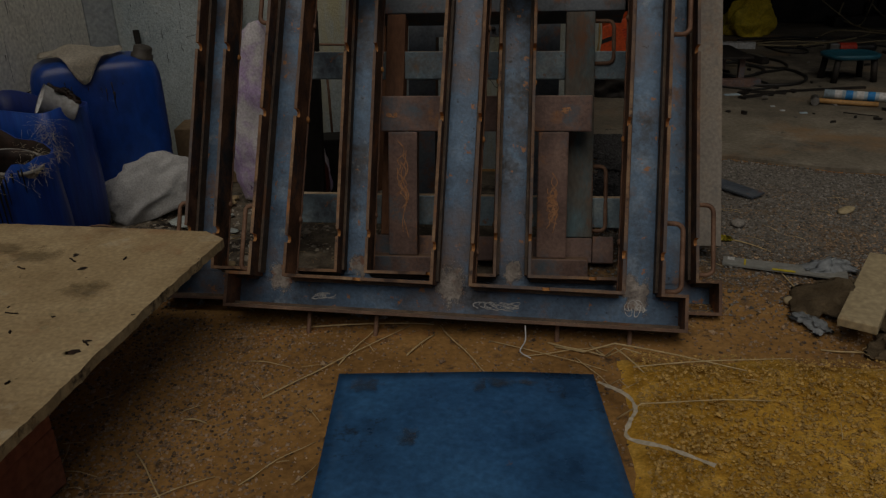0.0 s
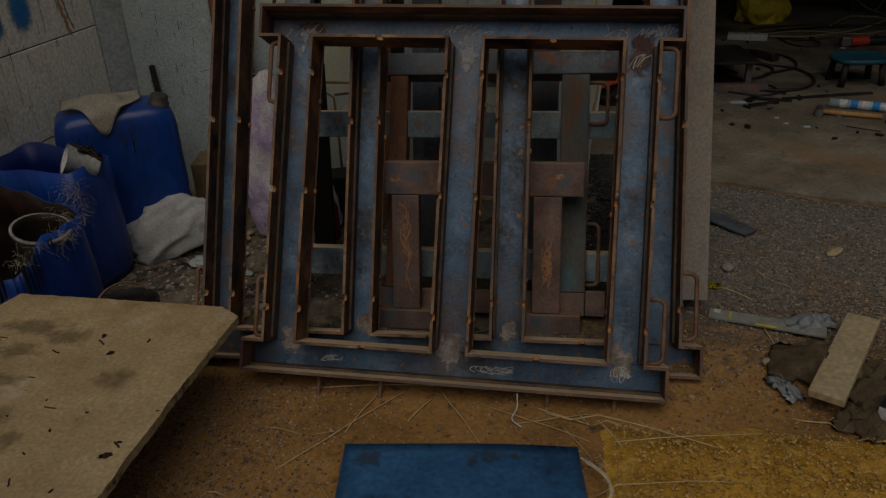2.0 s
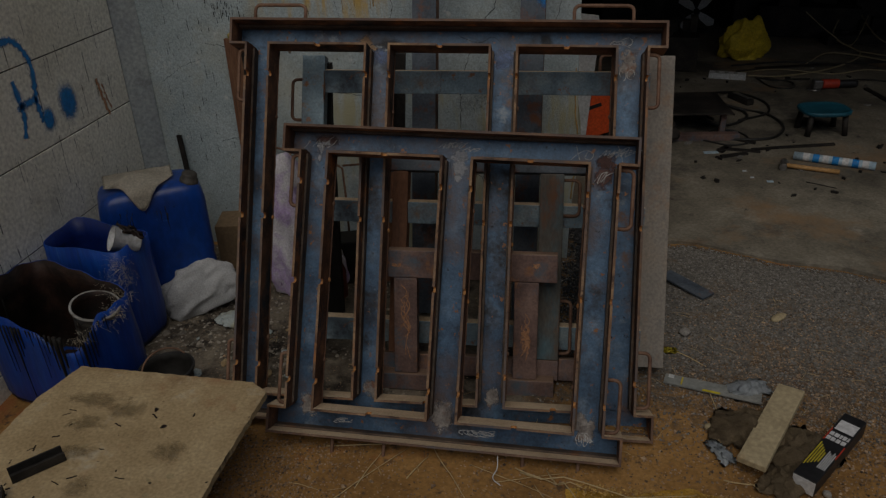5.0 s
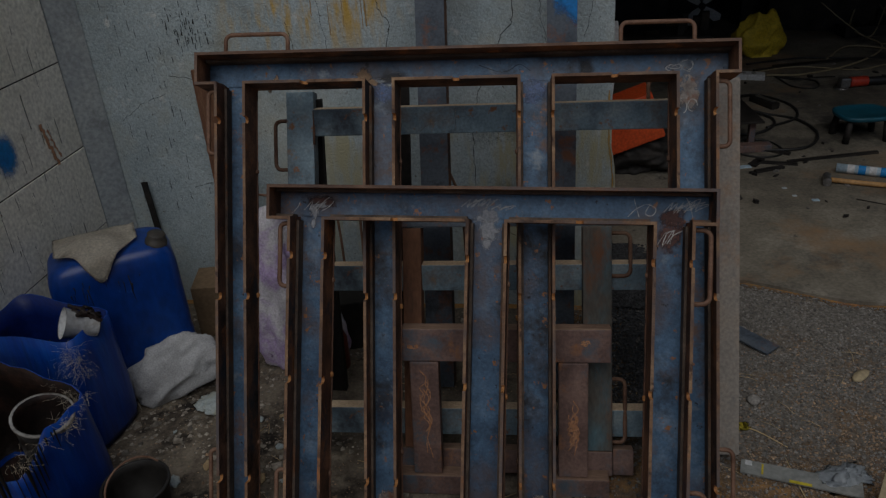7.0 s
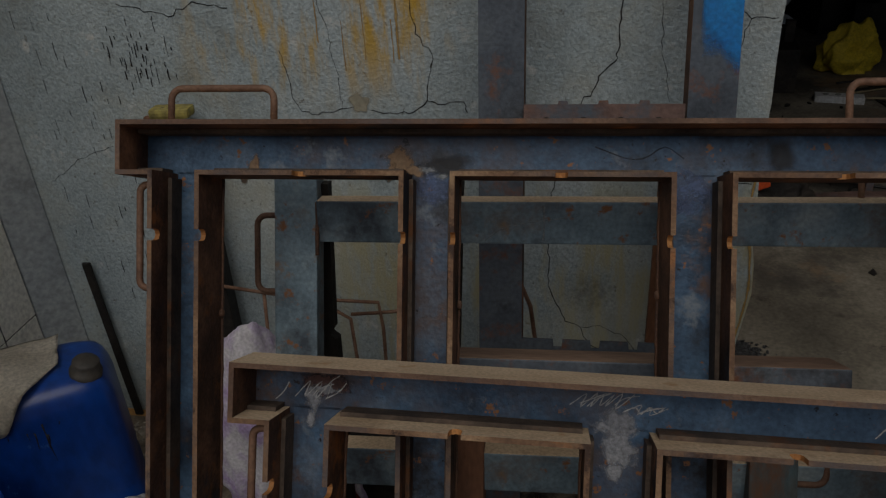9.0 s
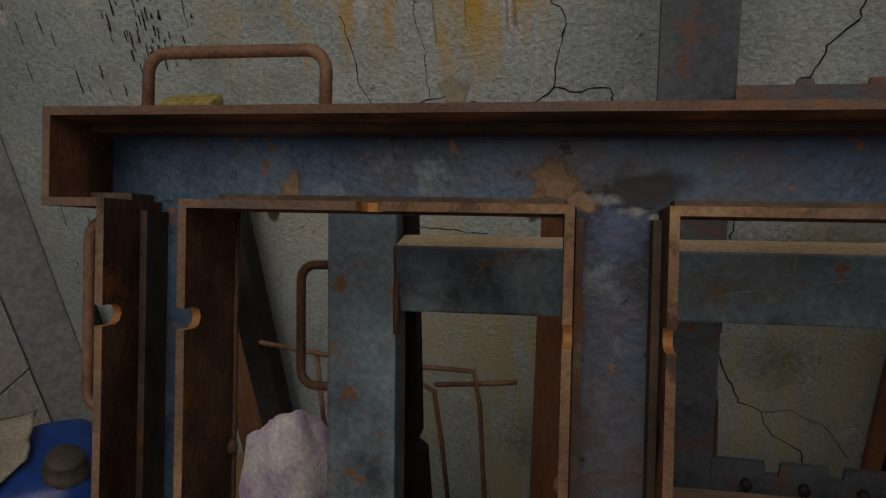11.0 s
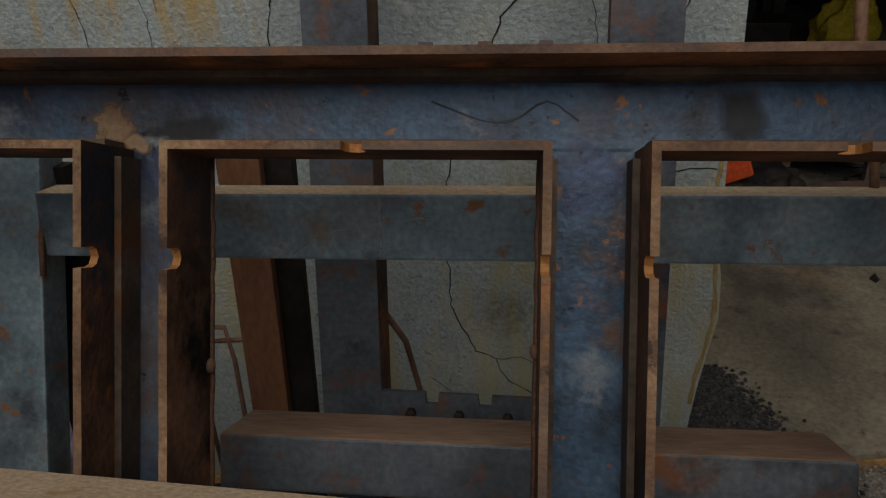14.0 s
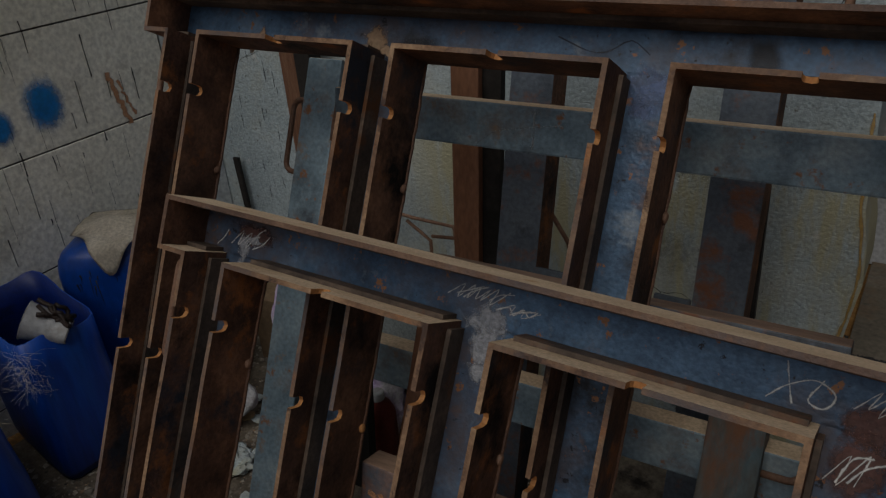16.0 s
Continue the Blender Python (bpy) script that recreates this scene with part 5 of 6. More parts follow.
def steel_sheet():
    bm = bmesh.new()
    nx, ny = 16, 20
    c00, c10, c01, c11 = Vector((-0.14, 0.80)), Vector((0.51, 0.86)), Vector((-0.252, 1.562)), Vector((0.402, 1.622))
    def at(i, j, dz):
        u, v = i / nx, j / ny
        p = (c00 * (1 - u) + c10 * u) * (1 - v) + (c01 * (1 - u) + c11 * u) * v
        return (p.x, p.y, 0.018 + 0.006 * math.sin(u * 3.1) + 0.004 * noise.noise((p.x * 3, p.y * 3, 0)) + dz)
    for dz, flip in ((0.003, False), (0.0, True)):
        g = [[bm.verts.new(at(i, j, dz)) for i in range(nx + 1)] for j in range(ny + 1)]
        for j in range(ny):
            for i in range(nx):
                q = (g[j][i], g[j][i + 1], g[j + 1][i + 1], g[j + 1][i])
                bm.faces.new(q[::-1] if flip else q).smooth = True
        if flip:
            lo = g
        else:
            hi = g
    edge = [(0, i) for i in range(nx + 1)] + [(j, nx) for j in range(1, ny + 1)] + [(ny, i) for i in range(nx - 1, -1, -1)] + [(j, 0) for j in range(ny - 1, 0, -1)]
    for a, b in zip(edge, edge[1:] + edge[:1]):
        bm.faces.new((hi[a[0]][a[1]], lo[a[0]][a[1]], lo[b[0]][b[1]], hi[b[0]][b[1]]))
    bmesh.ops.recalc_face_normals(bm, faces=bm.faces[:])
    sheet = thing("steel_sheet", pose(0, 0, -0.006), "blue mill-scale steel sheet lying flat on the dirt", "steel sheet", bm=bm, mats=M_sheet)
    for k, (x, y, w, h) in enumerate(((0.17, 1.545, 0.045, 0.03), (0.12, 1.52, 0.02, 0.035), (0.23, 1.55, 0.03, 0.02), (-0.17, 1.50, 0.05, 0.04), (-0.02, 1.30, 0.035, 0.035))):
        bm = bmesh.new()
        blob(bm, x, 0, y, w, h, 0, k + 140)
        for v in bm.verts:
            v.co = (v.co.x, v.co.z, 0.0325 + 0.0002 * k)
        for f in bm.faces:
            f.normal_update()
            if f.normal.z < 0:
                f.normal_flip()
        part("smudge", bm, M_smudge, sheet, "dull oily smudge")


steel_sheet()


def superloop(a, b, z, n=40, p=4.5, ph=0.0):
    """A rounded rectangle of half sizes a, b."""
    out = []
    for i in range(n):
        t = 2 * math.pi * i / n + ph
        c, s = math.cos(t), math.sin(t)
        k = (abs(c) ** p + abs(s) ** p) ** (-1 / p)
        out.append(Vector((a * c * k, b * s * k, z)))
    return out


def loft(bm, loops, mi=0, close_bottom=True, close_top=True):
    rings = [[bm.verts.new(v) for v in l] for l in loops]
    n = len(rings[0])
    for r, q in zip(rings, rings[1:]):
        for i in range(n):
            f = bm.faces.new((r[i], r[(i + 1) % n], q[(i + 1) % n], q[i]))
            f.smooth, f.material_index = True, mi
    if close_bottom:
        bm.faces.new(rings[0][::-1]).material_index = mi
    if close_top:
        bm.faces.new(rings[-1]).material_index = mi
    return rings


def jerrycan():
    root = thing("jerrycan", pose(-1.574, 2.832, 0.0, 0, 0, 33), "large blue plastic jerrycan with a grimy black cap", "jerrycan")
    bm = bmesh.new()
    a, b = 0.243, 0.142
    L = [(0.90, 0.0), (0.97, 0.012), (1.0, 0.04), (1.0, 0.20), (0.985, 0.22), (0.985, 0.24), (1.0, 0.26), (1.0, 0.525), (0.985, 0.558), (0.955, 0.585), (0.90, 0.605), (0.76, 0.623), (0.45, 0.631), (0.12, 0.632)]
    loft(bm, [superloop(a * k, b * k, z, 64, 7) for k, z in L])
    part("body", bm, M_can, root)
    bm = bmesh.new()
    r = lathe(bm, [(0.043, 0.0), (0.043, 0.018), (0.036, 0.02), (0.036, 0.045), (0.032, 0.05), (0.0005, 0.051)], 20)
    cap = part("cap", bm, M_cap, root, "grimy black screw cap")
    cap.matrix_local = pose(0.182, -0.068, 0.613, 8, 14, 0)
    bm = bmesh.new()
    rng = random.Random(8)
    for k in range(16):
        x0, z0, run = rng.uniform(-0.20, 0.16), rng.uniform(0.50, 0.56), rng.choice((0.03, 0.06, 0.10, 0.16))
        tube(bm, [(x0 + 0.002 * math.sin(i + k), -0.1405, z0 - run * i / 5) for i in range(6)], rng.choice((0.0016, 0.0022, 0.003)), 5, taper=0.3)
    part("grime_run", bm, M_black, root, "thin dark runs of grime")["kind"] = "stuff"
    # drape of dirty cloth over its top
    bm = bmesh.new()
    nx, ny = 26, 18
    def top(x, y):
        d = max(abs(x) / 0.22, abs(y) / 0.15)
        return 0.631 - 0.05 * max(0, d - 0.7) ** 1.3
    g = []
    for j in range(ny + 1):
        row = []
        for i in range(nx + 1):
            u, v = i / nx, j / ny
            x = -0.195 + 0.315 * u + 0.018 * noise.noise((v * 3, u * 2, 1))
            hang = 0.18 * max(0.0, math.sin(u * 3.14)) ** 2.5 - 0.075 + 0.012 * math.sin(u * 17)
            y = -0.125 - hang + (0.265 + hang) * v
            drop = 0.9 * max(0, -0.138 - y)
            y = max(y, -0.146 + 0.1 * (y + 0.146))
            row.append(bm.verts.new((x, y, top(x, y) + 0.032 * math.exp(-((x + 0.06) / 0.09) ** 2 - (y / 0.05) ** 2) + 0.012 + 0.010 * noise.noise((u * 4, v * 4, 6)) - drop)))
        g.append(row)
    for j in range(ny):
        for i in range(nx):
            bm.faces.new((g[j][i], g[j][i + 1], g[j + 1][i + 1], g[j + 1][i])).smooth = True
    r = bmesh.ops.solidify(bm, geom=bm.faces[:], thickness=0.003)
    thing("rag", pose(-1.574, 2.832, 0.006, 0, 0, 33), "dirty beige rag draped over the blue jerrycan", "rag", bm=bm, mats=M_cloth)


jerrycan()


def cut_drum(m, a, b, h, rim, label, wall=0.004, p=4.0, inside=M_drum):
    """A plastic canister with its top cut off; rim(angle) lowers the cut edge."""
    root = thing("cut_drum", m, label, "drum", "blue cut-open drums")
    n = 48
    bm = bmesh.new()
    hs = [0.0, 0.015, 0.05, 0.14, 0.24, 0.34, 0.42]
    loops = []
    for z in hs + [h]:
        k = (0.90 if z == 0 else 0.96 if z < 0.03 else 1.0) * (1 + 0.02 * math.sin(z * 9))
        l = superloop(a * k, b * k, z, n, p)
        f = z / h
        loops.append([Vector((v.x * (1 + 0.02 * noise.noise((i * 0.3, z * 5, a))), v.y * (1 + 0.02 * noise.noise((i * 0.3, z * 5, b))), z - f * f * rim(2 * math.pi * i / n))) for i, v in enumerate(l)])
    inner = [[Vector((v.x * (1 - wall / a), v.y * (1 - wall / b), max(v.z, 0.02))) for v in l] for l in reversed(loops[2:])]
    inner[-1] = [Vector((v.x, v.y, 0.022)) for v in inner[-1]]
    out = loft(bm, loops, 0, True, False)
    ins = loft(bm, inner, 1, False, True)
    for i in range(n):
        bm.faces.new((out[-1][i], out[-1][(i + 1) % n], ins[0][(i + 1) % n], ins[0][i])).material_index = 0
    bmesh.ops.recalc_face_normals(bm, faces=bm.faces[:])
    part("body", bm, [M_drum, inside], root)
    return root


def wisps(parent, pts, n, length, r=0.0006, seed=1, spread=0.02):
    """Loose pale fibres that hang and stick out, as one tuft."""
    rng = random.Random(seed)
    bm = bmesh.new()
    for _ in range(n):
        p = Vector(rng.choice(pts)) + Vector((rng.gauss(0, spread), rng.gauss(0, spread), rng.gauss(0, spread * 0.4)))
        d = Vector((rng.uniform(-1, 1), rng.uniform(-1, 1), rng.uniform(-1.2, 0.5))).normalized()
        l = length * rng.uniform(0.4, 1.2)
        q = [p]
        for k in range(4):
            d = (d + Vector((rng.gauss(0, 0.35), rng.gauss(0, 0.35), rng.gauss(-0.12, 0.3)))).normalized()
            q.append(q[-1] + d * l / 4)
        tube(bm, q, r, 3, caps=False)
    ob = part("fibre_tuft", bm, M_fibre, parent, "tuft of pale loose fibres")
    ob["kind"] = "stuff"


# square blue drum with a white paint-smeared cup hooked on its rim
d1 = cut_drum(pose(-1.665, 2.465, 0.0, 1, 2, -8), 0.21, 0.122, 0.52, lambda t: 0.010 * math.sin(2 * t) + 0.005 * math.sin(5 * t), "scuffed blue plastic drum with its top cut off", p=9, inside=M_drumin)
wisps(d1, [(0.195, -0.12, 0.49), (0.205, -0.11, 0.45), (0.205, -0.11, 0.40)], 150, 0.07, 0.0003, 3, 0.016)
bm = bmesh.new()
lathe(bm, [(0.0005, 0.003), (0.034, 0.003), (0.036, 0.0), (0.038, 0.004), (0.056, 0.12), (0.059, 0.122), (0.053, 0.118), (0.036, 0.01), (0.0005, 0.010)], 22)
cup = thing("cup", pose(-1.44, 2.455, 0.494, 8, -62, 30), "white plastic cup smeared with brown resin on the drum's rim", "cup", bm=bm, mats=M_white)
bm = bmesh.new()
for k in range(7):
    tube(bm, wander((0.040, 0.03 * math.sin(k * 2.1), 0.0), (0.055, 0.035 * math.sin(k * 1.3), 0.05 + 0.01 * k), 5, 0.008), 0.007, 6)
part("resin_crust", bm, M_tarin, cup, "crust of dried brown resin")["kind"] = "stuff"

# larger drum in front of it, tarred inside
d2 = cut_drum(pose(-1.602, 2.055, 0.0, 3, 2, -10), 0.243, 0.175, 0.53, lambda t: 0.085 * (1 - math.exp(-((t - 2.9) / 1.2) ** 2)) + 0.10 * math.exp(-((t - 5.45) / 0.42) ** 2) + 0.010 * math.sin(3 * t) + 0.007 * math.sin(11 * t), "blue plastic drum with tarred inside and black runs, top cut off", inside=M_tarin, p=9)
bm = bmesh.new()
for k in range(46):
    t = 2 * math.pi * (0.50 + 0.52 * k / 46)
    x, y = 0.2455 * math.cos(t), 0.1775 * math.sin(t)
    kk = (abs(math.cos(t)) ** 9 + abs(math.sin(t)) ** 9) ** (-1 / 9)
    if random.random() < 0.3:
        continue
    L = random.choice((0.04, 0.10, 0.18, 0.30, 0.40)) * random.uniform(0.7, 1.0)
    t += random.uniform(-0.06, 0.06)
    tube(bm, [(x * kk, y * kk, 0.44 - L * i / 6 - 0.01) for i in range(7)], random.choice((0.002, 0.003, 0.005, 0.009)), 5, taper=0.3)
ob = part("tar_run", bm, M_black, d2, "black tar runs")
ob["kind"] = "stuff"
wisps(d2, [(0.238, -0.14, 0.42), (0.243, -0.06, 0.43), (0.243, 0.04, 0.43), (0.225, 0.15, 0.43), (0.10, 0.17, 0.44)], 110, 0.045, 0.0004, 5, 0.014)


def bucket(m, r0, r1, h, mat, label, handle_mat=None, name="bucket", inside=M_tarin):
    root = thing(name, m, label, "bucket")
    bm = bmesh.new()
    lathe(bm, [(0.0005, 0.0), (r0, 0.0), (r0 + 0.003, 0.01), (r1, h - 0.012), (r1 + 0.007, h - 0.01), (r1 + 0.007, h), (r1 - 0.002, h)], 28)
    lathe(bm, [(r1 - 0.002, h), (r1 - 0.006, h - 0.03), (r0 - 0.003, 0.012), (0.0005, 0.010)], 28, 1)
    bmesh.ops.remove_doubles(bm, verts=bm.verts[:], dist=0.0002)
    bmesh.ops.recalc_face_normals(bm, faces=bm.faces[:])
    part("body", bm, [mat, inside], root)
    if handle_mat:
        bm = bmesh.new()
        tube(bm, [((r1 + 0.004) * math.cos(a), 0.10 * math.sin(a) * 0.55, h - 0.012 + (r1 * 0.62) * math.sin(a)) for a in (math.pi * i / 16 for i in range(17))], 0.004, 7)
        part("bail_handle", bm, handle_mat, root, "wooden-coloured wire bail")
    return root


pail = bucket(pose(-1.475, 2.06, 0.225, 4, 14, 0), 0.062, 0.090, 0.21, M_pail, "small grimy white plastic pail standing inside the drum", name="pail")
wisps(pail, [(0.085, -0.03, 0.215), (0.08, 0.05, 0.215), (0.03, 0.088, 0.215), (0.09, 0.01, 0.20), (0.06, -0.02, 0.16)], 150, 0.05, 0.0004, 15, 0.012)
bucket(pose(-1.180, 2.045, -0.004, 0, 0, 70), 0.085, 0.108, 0.145, M_bucket, "black rubber bucket with a bail handle on the ground", M_rod, inside=M_black)


def lump(bm, size, seed, rough=0.25, freq=3.0, flat=True, sub=5):
    """A slumped soft body."""
    r = bmesh.ops.create_icosphere(bm, subdivisions=sub, radius=1)
    for v in r["verts"]:
        n = v.co.normalized()
        k = 1 + rough * noise.noise(n * freq + Vector((seed, 0, 0)))
        k += rough * 0.7 * (0.25 - abs(noise.noise(n * freq * 0.9 + Vector((0, seed, 0))))) + rough * 0.75 * (0.25 - abs(noise.noise(n * freq * 2.1 + Vector((0, 0, seed))))) + rough * 0.05 * noise.noise(n * freq * 7)
        p = Vector((n.x * size[0], n.y * size[1], n.z * size[2])) * k
        if flat and p.z < -size[2] * 0.55:
            p.z = -size[2] * 0.55 + (p.z + size[2] * 0.55) * 0.12
        v.co = p + Vector((0, 0, size[2] * 0.58))
    for f in bm.faces:
        f.smooth = True


def sack(m, size, seed, mat, label, category="sack", rough=0.25, freq=3.0, name="sack", axis=0, folds=3.0):
    """A slumped sack whose cloth gathers in long folds round one axis."""
    bm = bmesh.new()
    r = bmesh.ops.create_icosphere(bm, subdivisions=5, radius=1)
    for v in r["verts"]:
        n = v.co.normalized()
        wob = noise.noise(n * 1.7 + Vector((seed, 0, 0)))
        phi = math.atan2(n.z, n.y) if axis == 0 else math.atan2(n.y, n.x)
        along = n.x if axis == 0 else n.z
        k = 1 + rough * 0.8 * noise.noise(n * freq * 0.7 + Vector((seed, 0, 0)))
        k += rough * (0.45 - abs(math.sin(folds * phi + 2.4 * wob + 1.6 * along))) * 0.55 * (1 - along * along)
        k += rough * 0.30 * (0.5 - abs(math.sin(5.0 * along + 3.0 * noise.noise(n * 1.3 + Vector((0, seed, 0))) + phi * (1 - along * along))))
        k += rough * 0.22 * (0.3 - abs(noise.noise(n * 4.3 + Vector((seed, 2, 0))))) + rough * 0.10 * (0.3 - abs(noise.noise(n * 9.0 + Vector((0, 4, seed)))))
        p = Vector((n.x * size[0], n.y * size[1], n.z * size[2])) * k
        low = -size[2] * 0.55
        if p.z < low:
            p.z = low + (p.z - low) * 0.12
        v.co = p + Vector((0, 0, size[2] * 0.58))
    for f in bm.faces:
        f.smooth = True
    return thing(name, m, label, category, bm=bm, mats=mat)


s1 = sack(pose(-1.33, 2.735, 0.01, 0, -16, 30), (0.215, 0.095, 0.15), 3.1, M_sackw, "slumped white woven plastic sack with a frayed mouth", rough=0.30, freq=1.8)
wisps(s1, [(-0.20, -0.04, 0.08), (-0.205, -0.01, 0.10)], 60, 0.07, 0.0009, 8, 0.015)
sack(pose(-0.945, 2.97, 0.0, 0, 0, 80), (0.13, 0.165, 0.435), 5.7, M_sackp, "white and lilac printed plastic sack stuffed upright against the wall", rough=0.30, freq=1.7, axis=2, folds=2.5)
sack(pose(-0.80, 2.98, 0.0, 0, 0, 10), (0.13, 0.10, 0.19), 8.2, M_sackp, "crumpled lilac plastic bag behind the frames", rough=0.35, freq=3.2, name="plastic_bag")
bm = bmesh.new()
box(bm, -0.14, 0.14, -0.10, 0.10, 0, 0.26, 0, 0.004)
thing("carton", pose(-1.30, 3.22, 0, 0, 0, 12), "brown cardboard box in the corner behind the jerrycan", "box", bm=bm, mats=make("brown_card", [(0.16, 0.11, 0.06), (0.22, 0.15, 0.085)], 8, 0.9))
bm = bmesh.new()
lathe(bm, [(0.0005, 0), (0.045, 0), (0.048, 0.008), (0.048, 0.15), (0.036, 0.18), (0.018, 0.20), (0.018, 0.215), (0.0005, 0.215)], 20)
bt = thing("bottle", pose(-0.70, 2.90, 0.0), "dark red bottle with a white cap on the ground", "bottle", bm=bm, mats=make("dark_red_bottle", [(0.10, 0.015, 0.01), (0.16, 0.03, 0.02)], 9, 0.4))
bm = bmesh.new()
lathe(bm, [(0.021, 0.0), (0.021, 0.024), (0.018, 0.027), (0.0005, 0.027)], 16)
c = part("cap", bm, M_white, bt, "white cap")
c.matrix_local = pose(0, 0, 0.20)
bm = bmesh.new()
box(bm, -0.09, 0.09, -0.07, 0.07, 0, 0.24, 0, 0.006)
thing("crate", pose(-0.66, 3.10, 0, 0, 0, 15), "small dark plastic crate behind the bottle", "crate", bm=bm, mats=M_dark)

# flat chunk of plaster by the drums
bm = bmesh.new()
lump(bm, (0.10, 0.07, 0.02), 2.0, 0.3)
thing("plaster_chunk", pose(-1.12, 2.62, 0.0), "flat chunk of broken plaster on the dirt", "rubble", bm=bm, mats=M_wall)

rng = random.Random(77)
for k in range(26):
    bm = bmesh.new()
    q = rng.uniform(0.010, 0.034)
    lump(bm, (q, q * rng.uniform(0.5, 0.9), q * rng.uniform(0.3, 0.6)), k * 1.3, 0.45, 2.4, True, 2)
    for f in bm.faces:
        f.smooth = False
    thing("plaster_chip", pose(rng.uniform(-1.32, -0.72), rng.uniform(2.12, 2.95), 0.002, 0, 0, rng.uniform(0, 180)), "broken pale plaster chip on the dirt", "rubble", "plaster chips on the dirt", bm=bm, mats=M_wall if k % 3 else M_slab)

# ---- straws, twigs and strap on the dirt ----
rng = random.Random(11)
STRAWS = [((-0.42, 1.45), (-0.12, 1.86)), ((-0.44, 1.83), (-0.05, 1.88)), ((-0.275, 1.63), (-0.21, 1.86)), ((-0.03, 1.87), (0.14, 1.61)), ((0.28, 1.80), (0.53, 1.69)), ((0.30, 1.78), (0.78, 1.63)),
          ((0.22, 1.72), (0.46, 1.79)), ((0.36, 1.72), (0.48, 1.52)), ((-0.58, 1.35), (-0.52, 1.34)), ((-0.64, 1.22), (-0.46, 1.03)), ((0.40, 1.80), (0.52, 1.60)), ((-0.10, 1.70), (-0.04, 1.82)),
          ((0.12, 1.80), (0.44, 1.66)), ((-0.52, 1.62), (-0.40, 1.60)), ((0.45, 1.45), (0.80, 1.50)), ((0.50, 1.62), (0.90, 1.70)), ((-0.36, 1.14), (-0.24, 1.30)), ((-0.55, 1.05), (-0.42, 1.16)),
          ((1.07, 2.05), (1.02, 2.45)), ((0.90, 2.62), (1.05, 2.50)), ((1.02, 1.84), (1.22, 1.80)), ((-0.50, 2.35), (-0.38, 2.30)), ((-1.05, 2.45), (-0.93, 2.52)), ((-0.98, 2.35), (-0.90, 2.50))]
for (a, b) in STRAWS:
    bm = bmesh.new()
    pts = []
    for i in range(7):
        t = i / 6
        x, y = a[0] + (b[0] - a[0]) * t, a[1] + (b[1] - a[1]) * t
        x += 0.008 * noise.noise((t * 2, a[0] * 9, 1))
        y += 0.008 * noise.noise((t * 2, a[1] * 9, 2))
        base = ground_height(x, y) if not (x > 0.45 and y < 1.75) else 0.040
        pts.append((x, y, base + 0.003 + 0.006 * math.sin(t * 3.1)))
    tube(bm, pts, rng.choice((0.0016, 0.0022, 0.0028)), 5, taper=0.6)
    thing("straw_stalk", pose(0, 0, 0), "dry straw stalk on the dirt", "straw", "straw stalks on the dirt", bm=bm, mats=M_straw)
bm = bmesh.new()
for i, (a, b) in enumerate([((rng.uniform(-1.0, 1.9), rng.uniform(1.0, 3.1)), rng.uniform(0, 3.1)) for _ in range(160)]):
    l = rng.uniform(0.015, 0.05)
    z = 0.004 if not (a[0] > 0.45 and a[1] < 1.75) else 0.042
    tube(bm, [(a[0] - l * math.cos(b), a[1] - l * math.sin(b), z), (a[0], a[1], z + 0.003), (a[0] + l * math.cos(b + 0.2), a[1] + l * math.sin(b + 0.2), z)], 0.0009, 4)
tagged(new("chaff", mesh_of("chaff", bm, M_straw)), "short bits of straw strewn over the yard", "straw", kind="stuff")
bm = bmesh.new()
ribbon(bm, smooth_line([(0.41, 1.56, 0.03), (0.47, 1.48, 0.05), (0.487, 1.415, 0.055), (0.47, 1.36, 0.06), (0.462, 1.306, 0.055), (0.54, 1.28, 0.055), (0.63, 1.23, 0.056)], 6), 0.010, (0, -0.2, 0.98), 0.004)
r = bmesh.ops.solidify(bm, geom=bm.faces[:], thickness=0.001)
thing("plastic_strap", pose(0, 0, 0), "thin white plastic strap curled on the sand", "strap", bm=bm, mats=M_fibre)
bm = bmesh.new()
tube(bm, smooth_line([(0.22, 1.80, 0.05), (0.222, 1.77, 0.02), (0.21, 1.73, 0.008), (0.24, 1.70, 0.006)], 5), 0.002, 6)
thing("wire", pose(0, 0, 0), "short pale wire hanging under the rail", "wire", bm=bm, mats=M_white)

# ---- right of the frames: rags, board, carton ----
bm = bmesh.new()
prism(bm, [(-0.19, -0.032), (0.19, -0.036), (0.19, 0.036), (-0.19, 0.032)], 0, 0.006, "z")
st = thing("grey_strip", pose(1.045, 2.345, 0.006, 0, 0, -14), "flat grey plastic strip with yellow tape on the gravel", "strip", bm=bm, mats=M_grey)
for x, y, w, h, mt, lab in ((-0.12, 0.0, 0.006, 0.05, M_yellow, "yellow tape"), (0.0, -0.03, 0.07, 0.012, M_yellow, "yellow tape"), (-0.165, 0.018, 0.022, 0.022, M_white, "white label")):
    bm = bmesh.new()
    box(bm, x - w / 2, x + w / 2, y - h / 2, y + h / 2, 0.0062, 0.008)
    part("tape", bm, mt, st, lab)


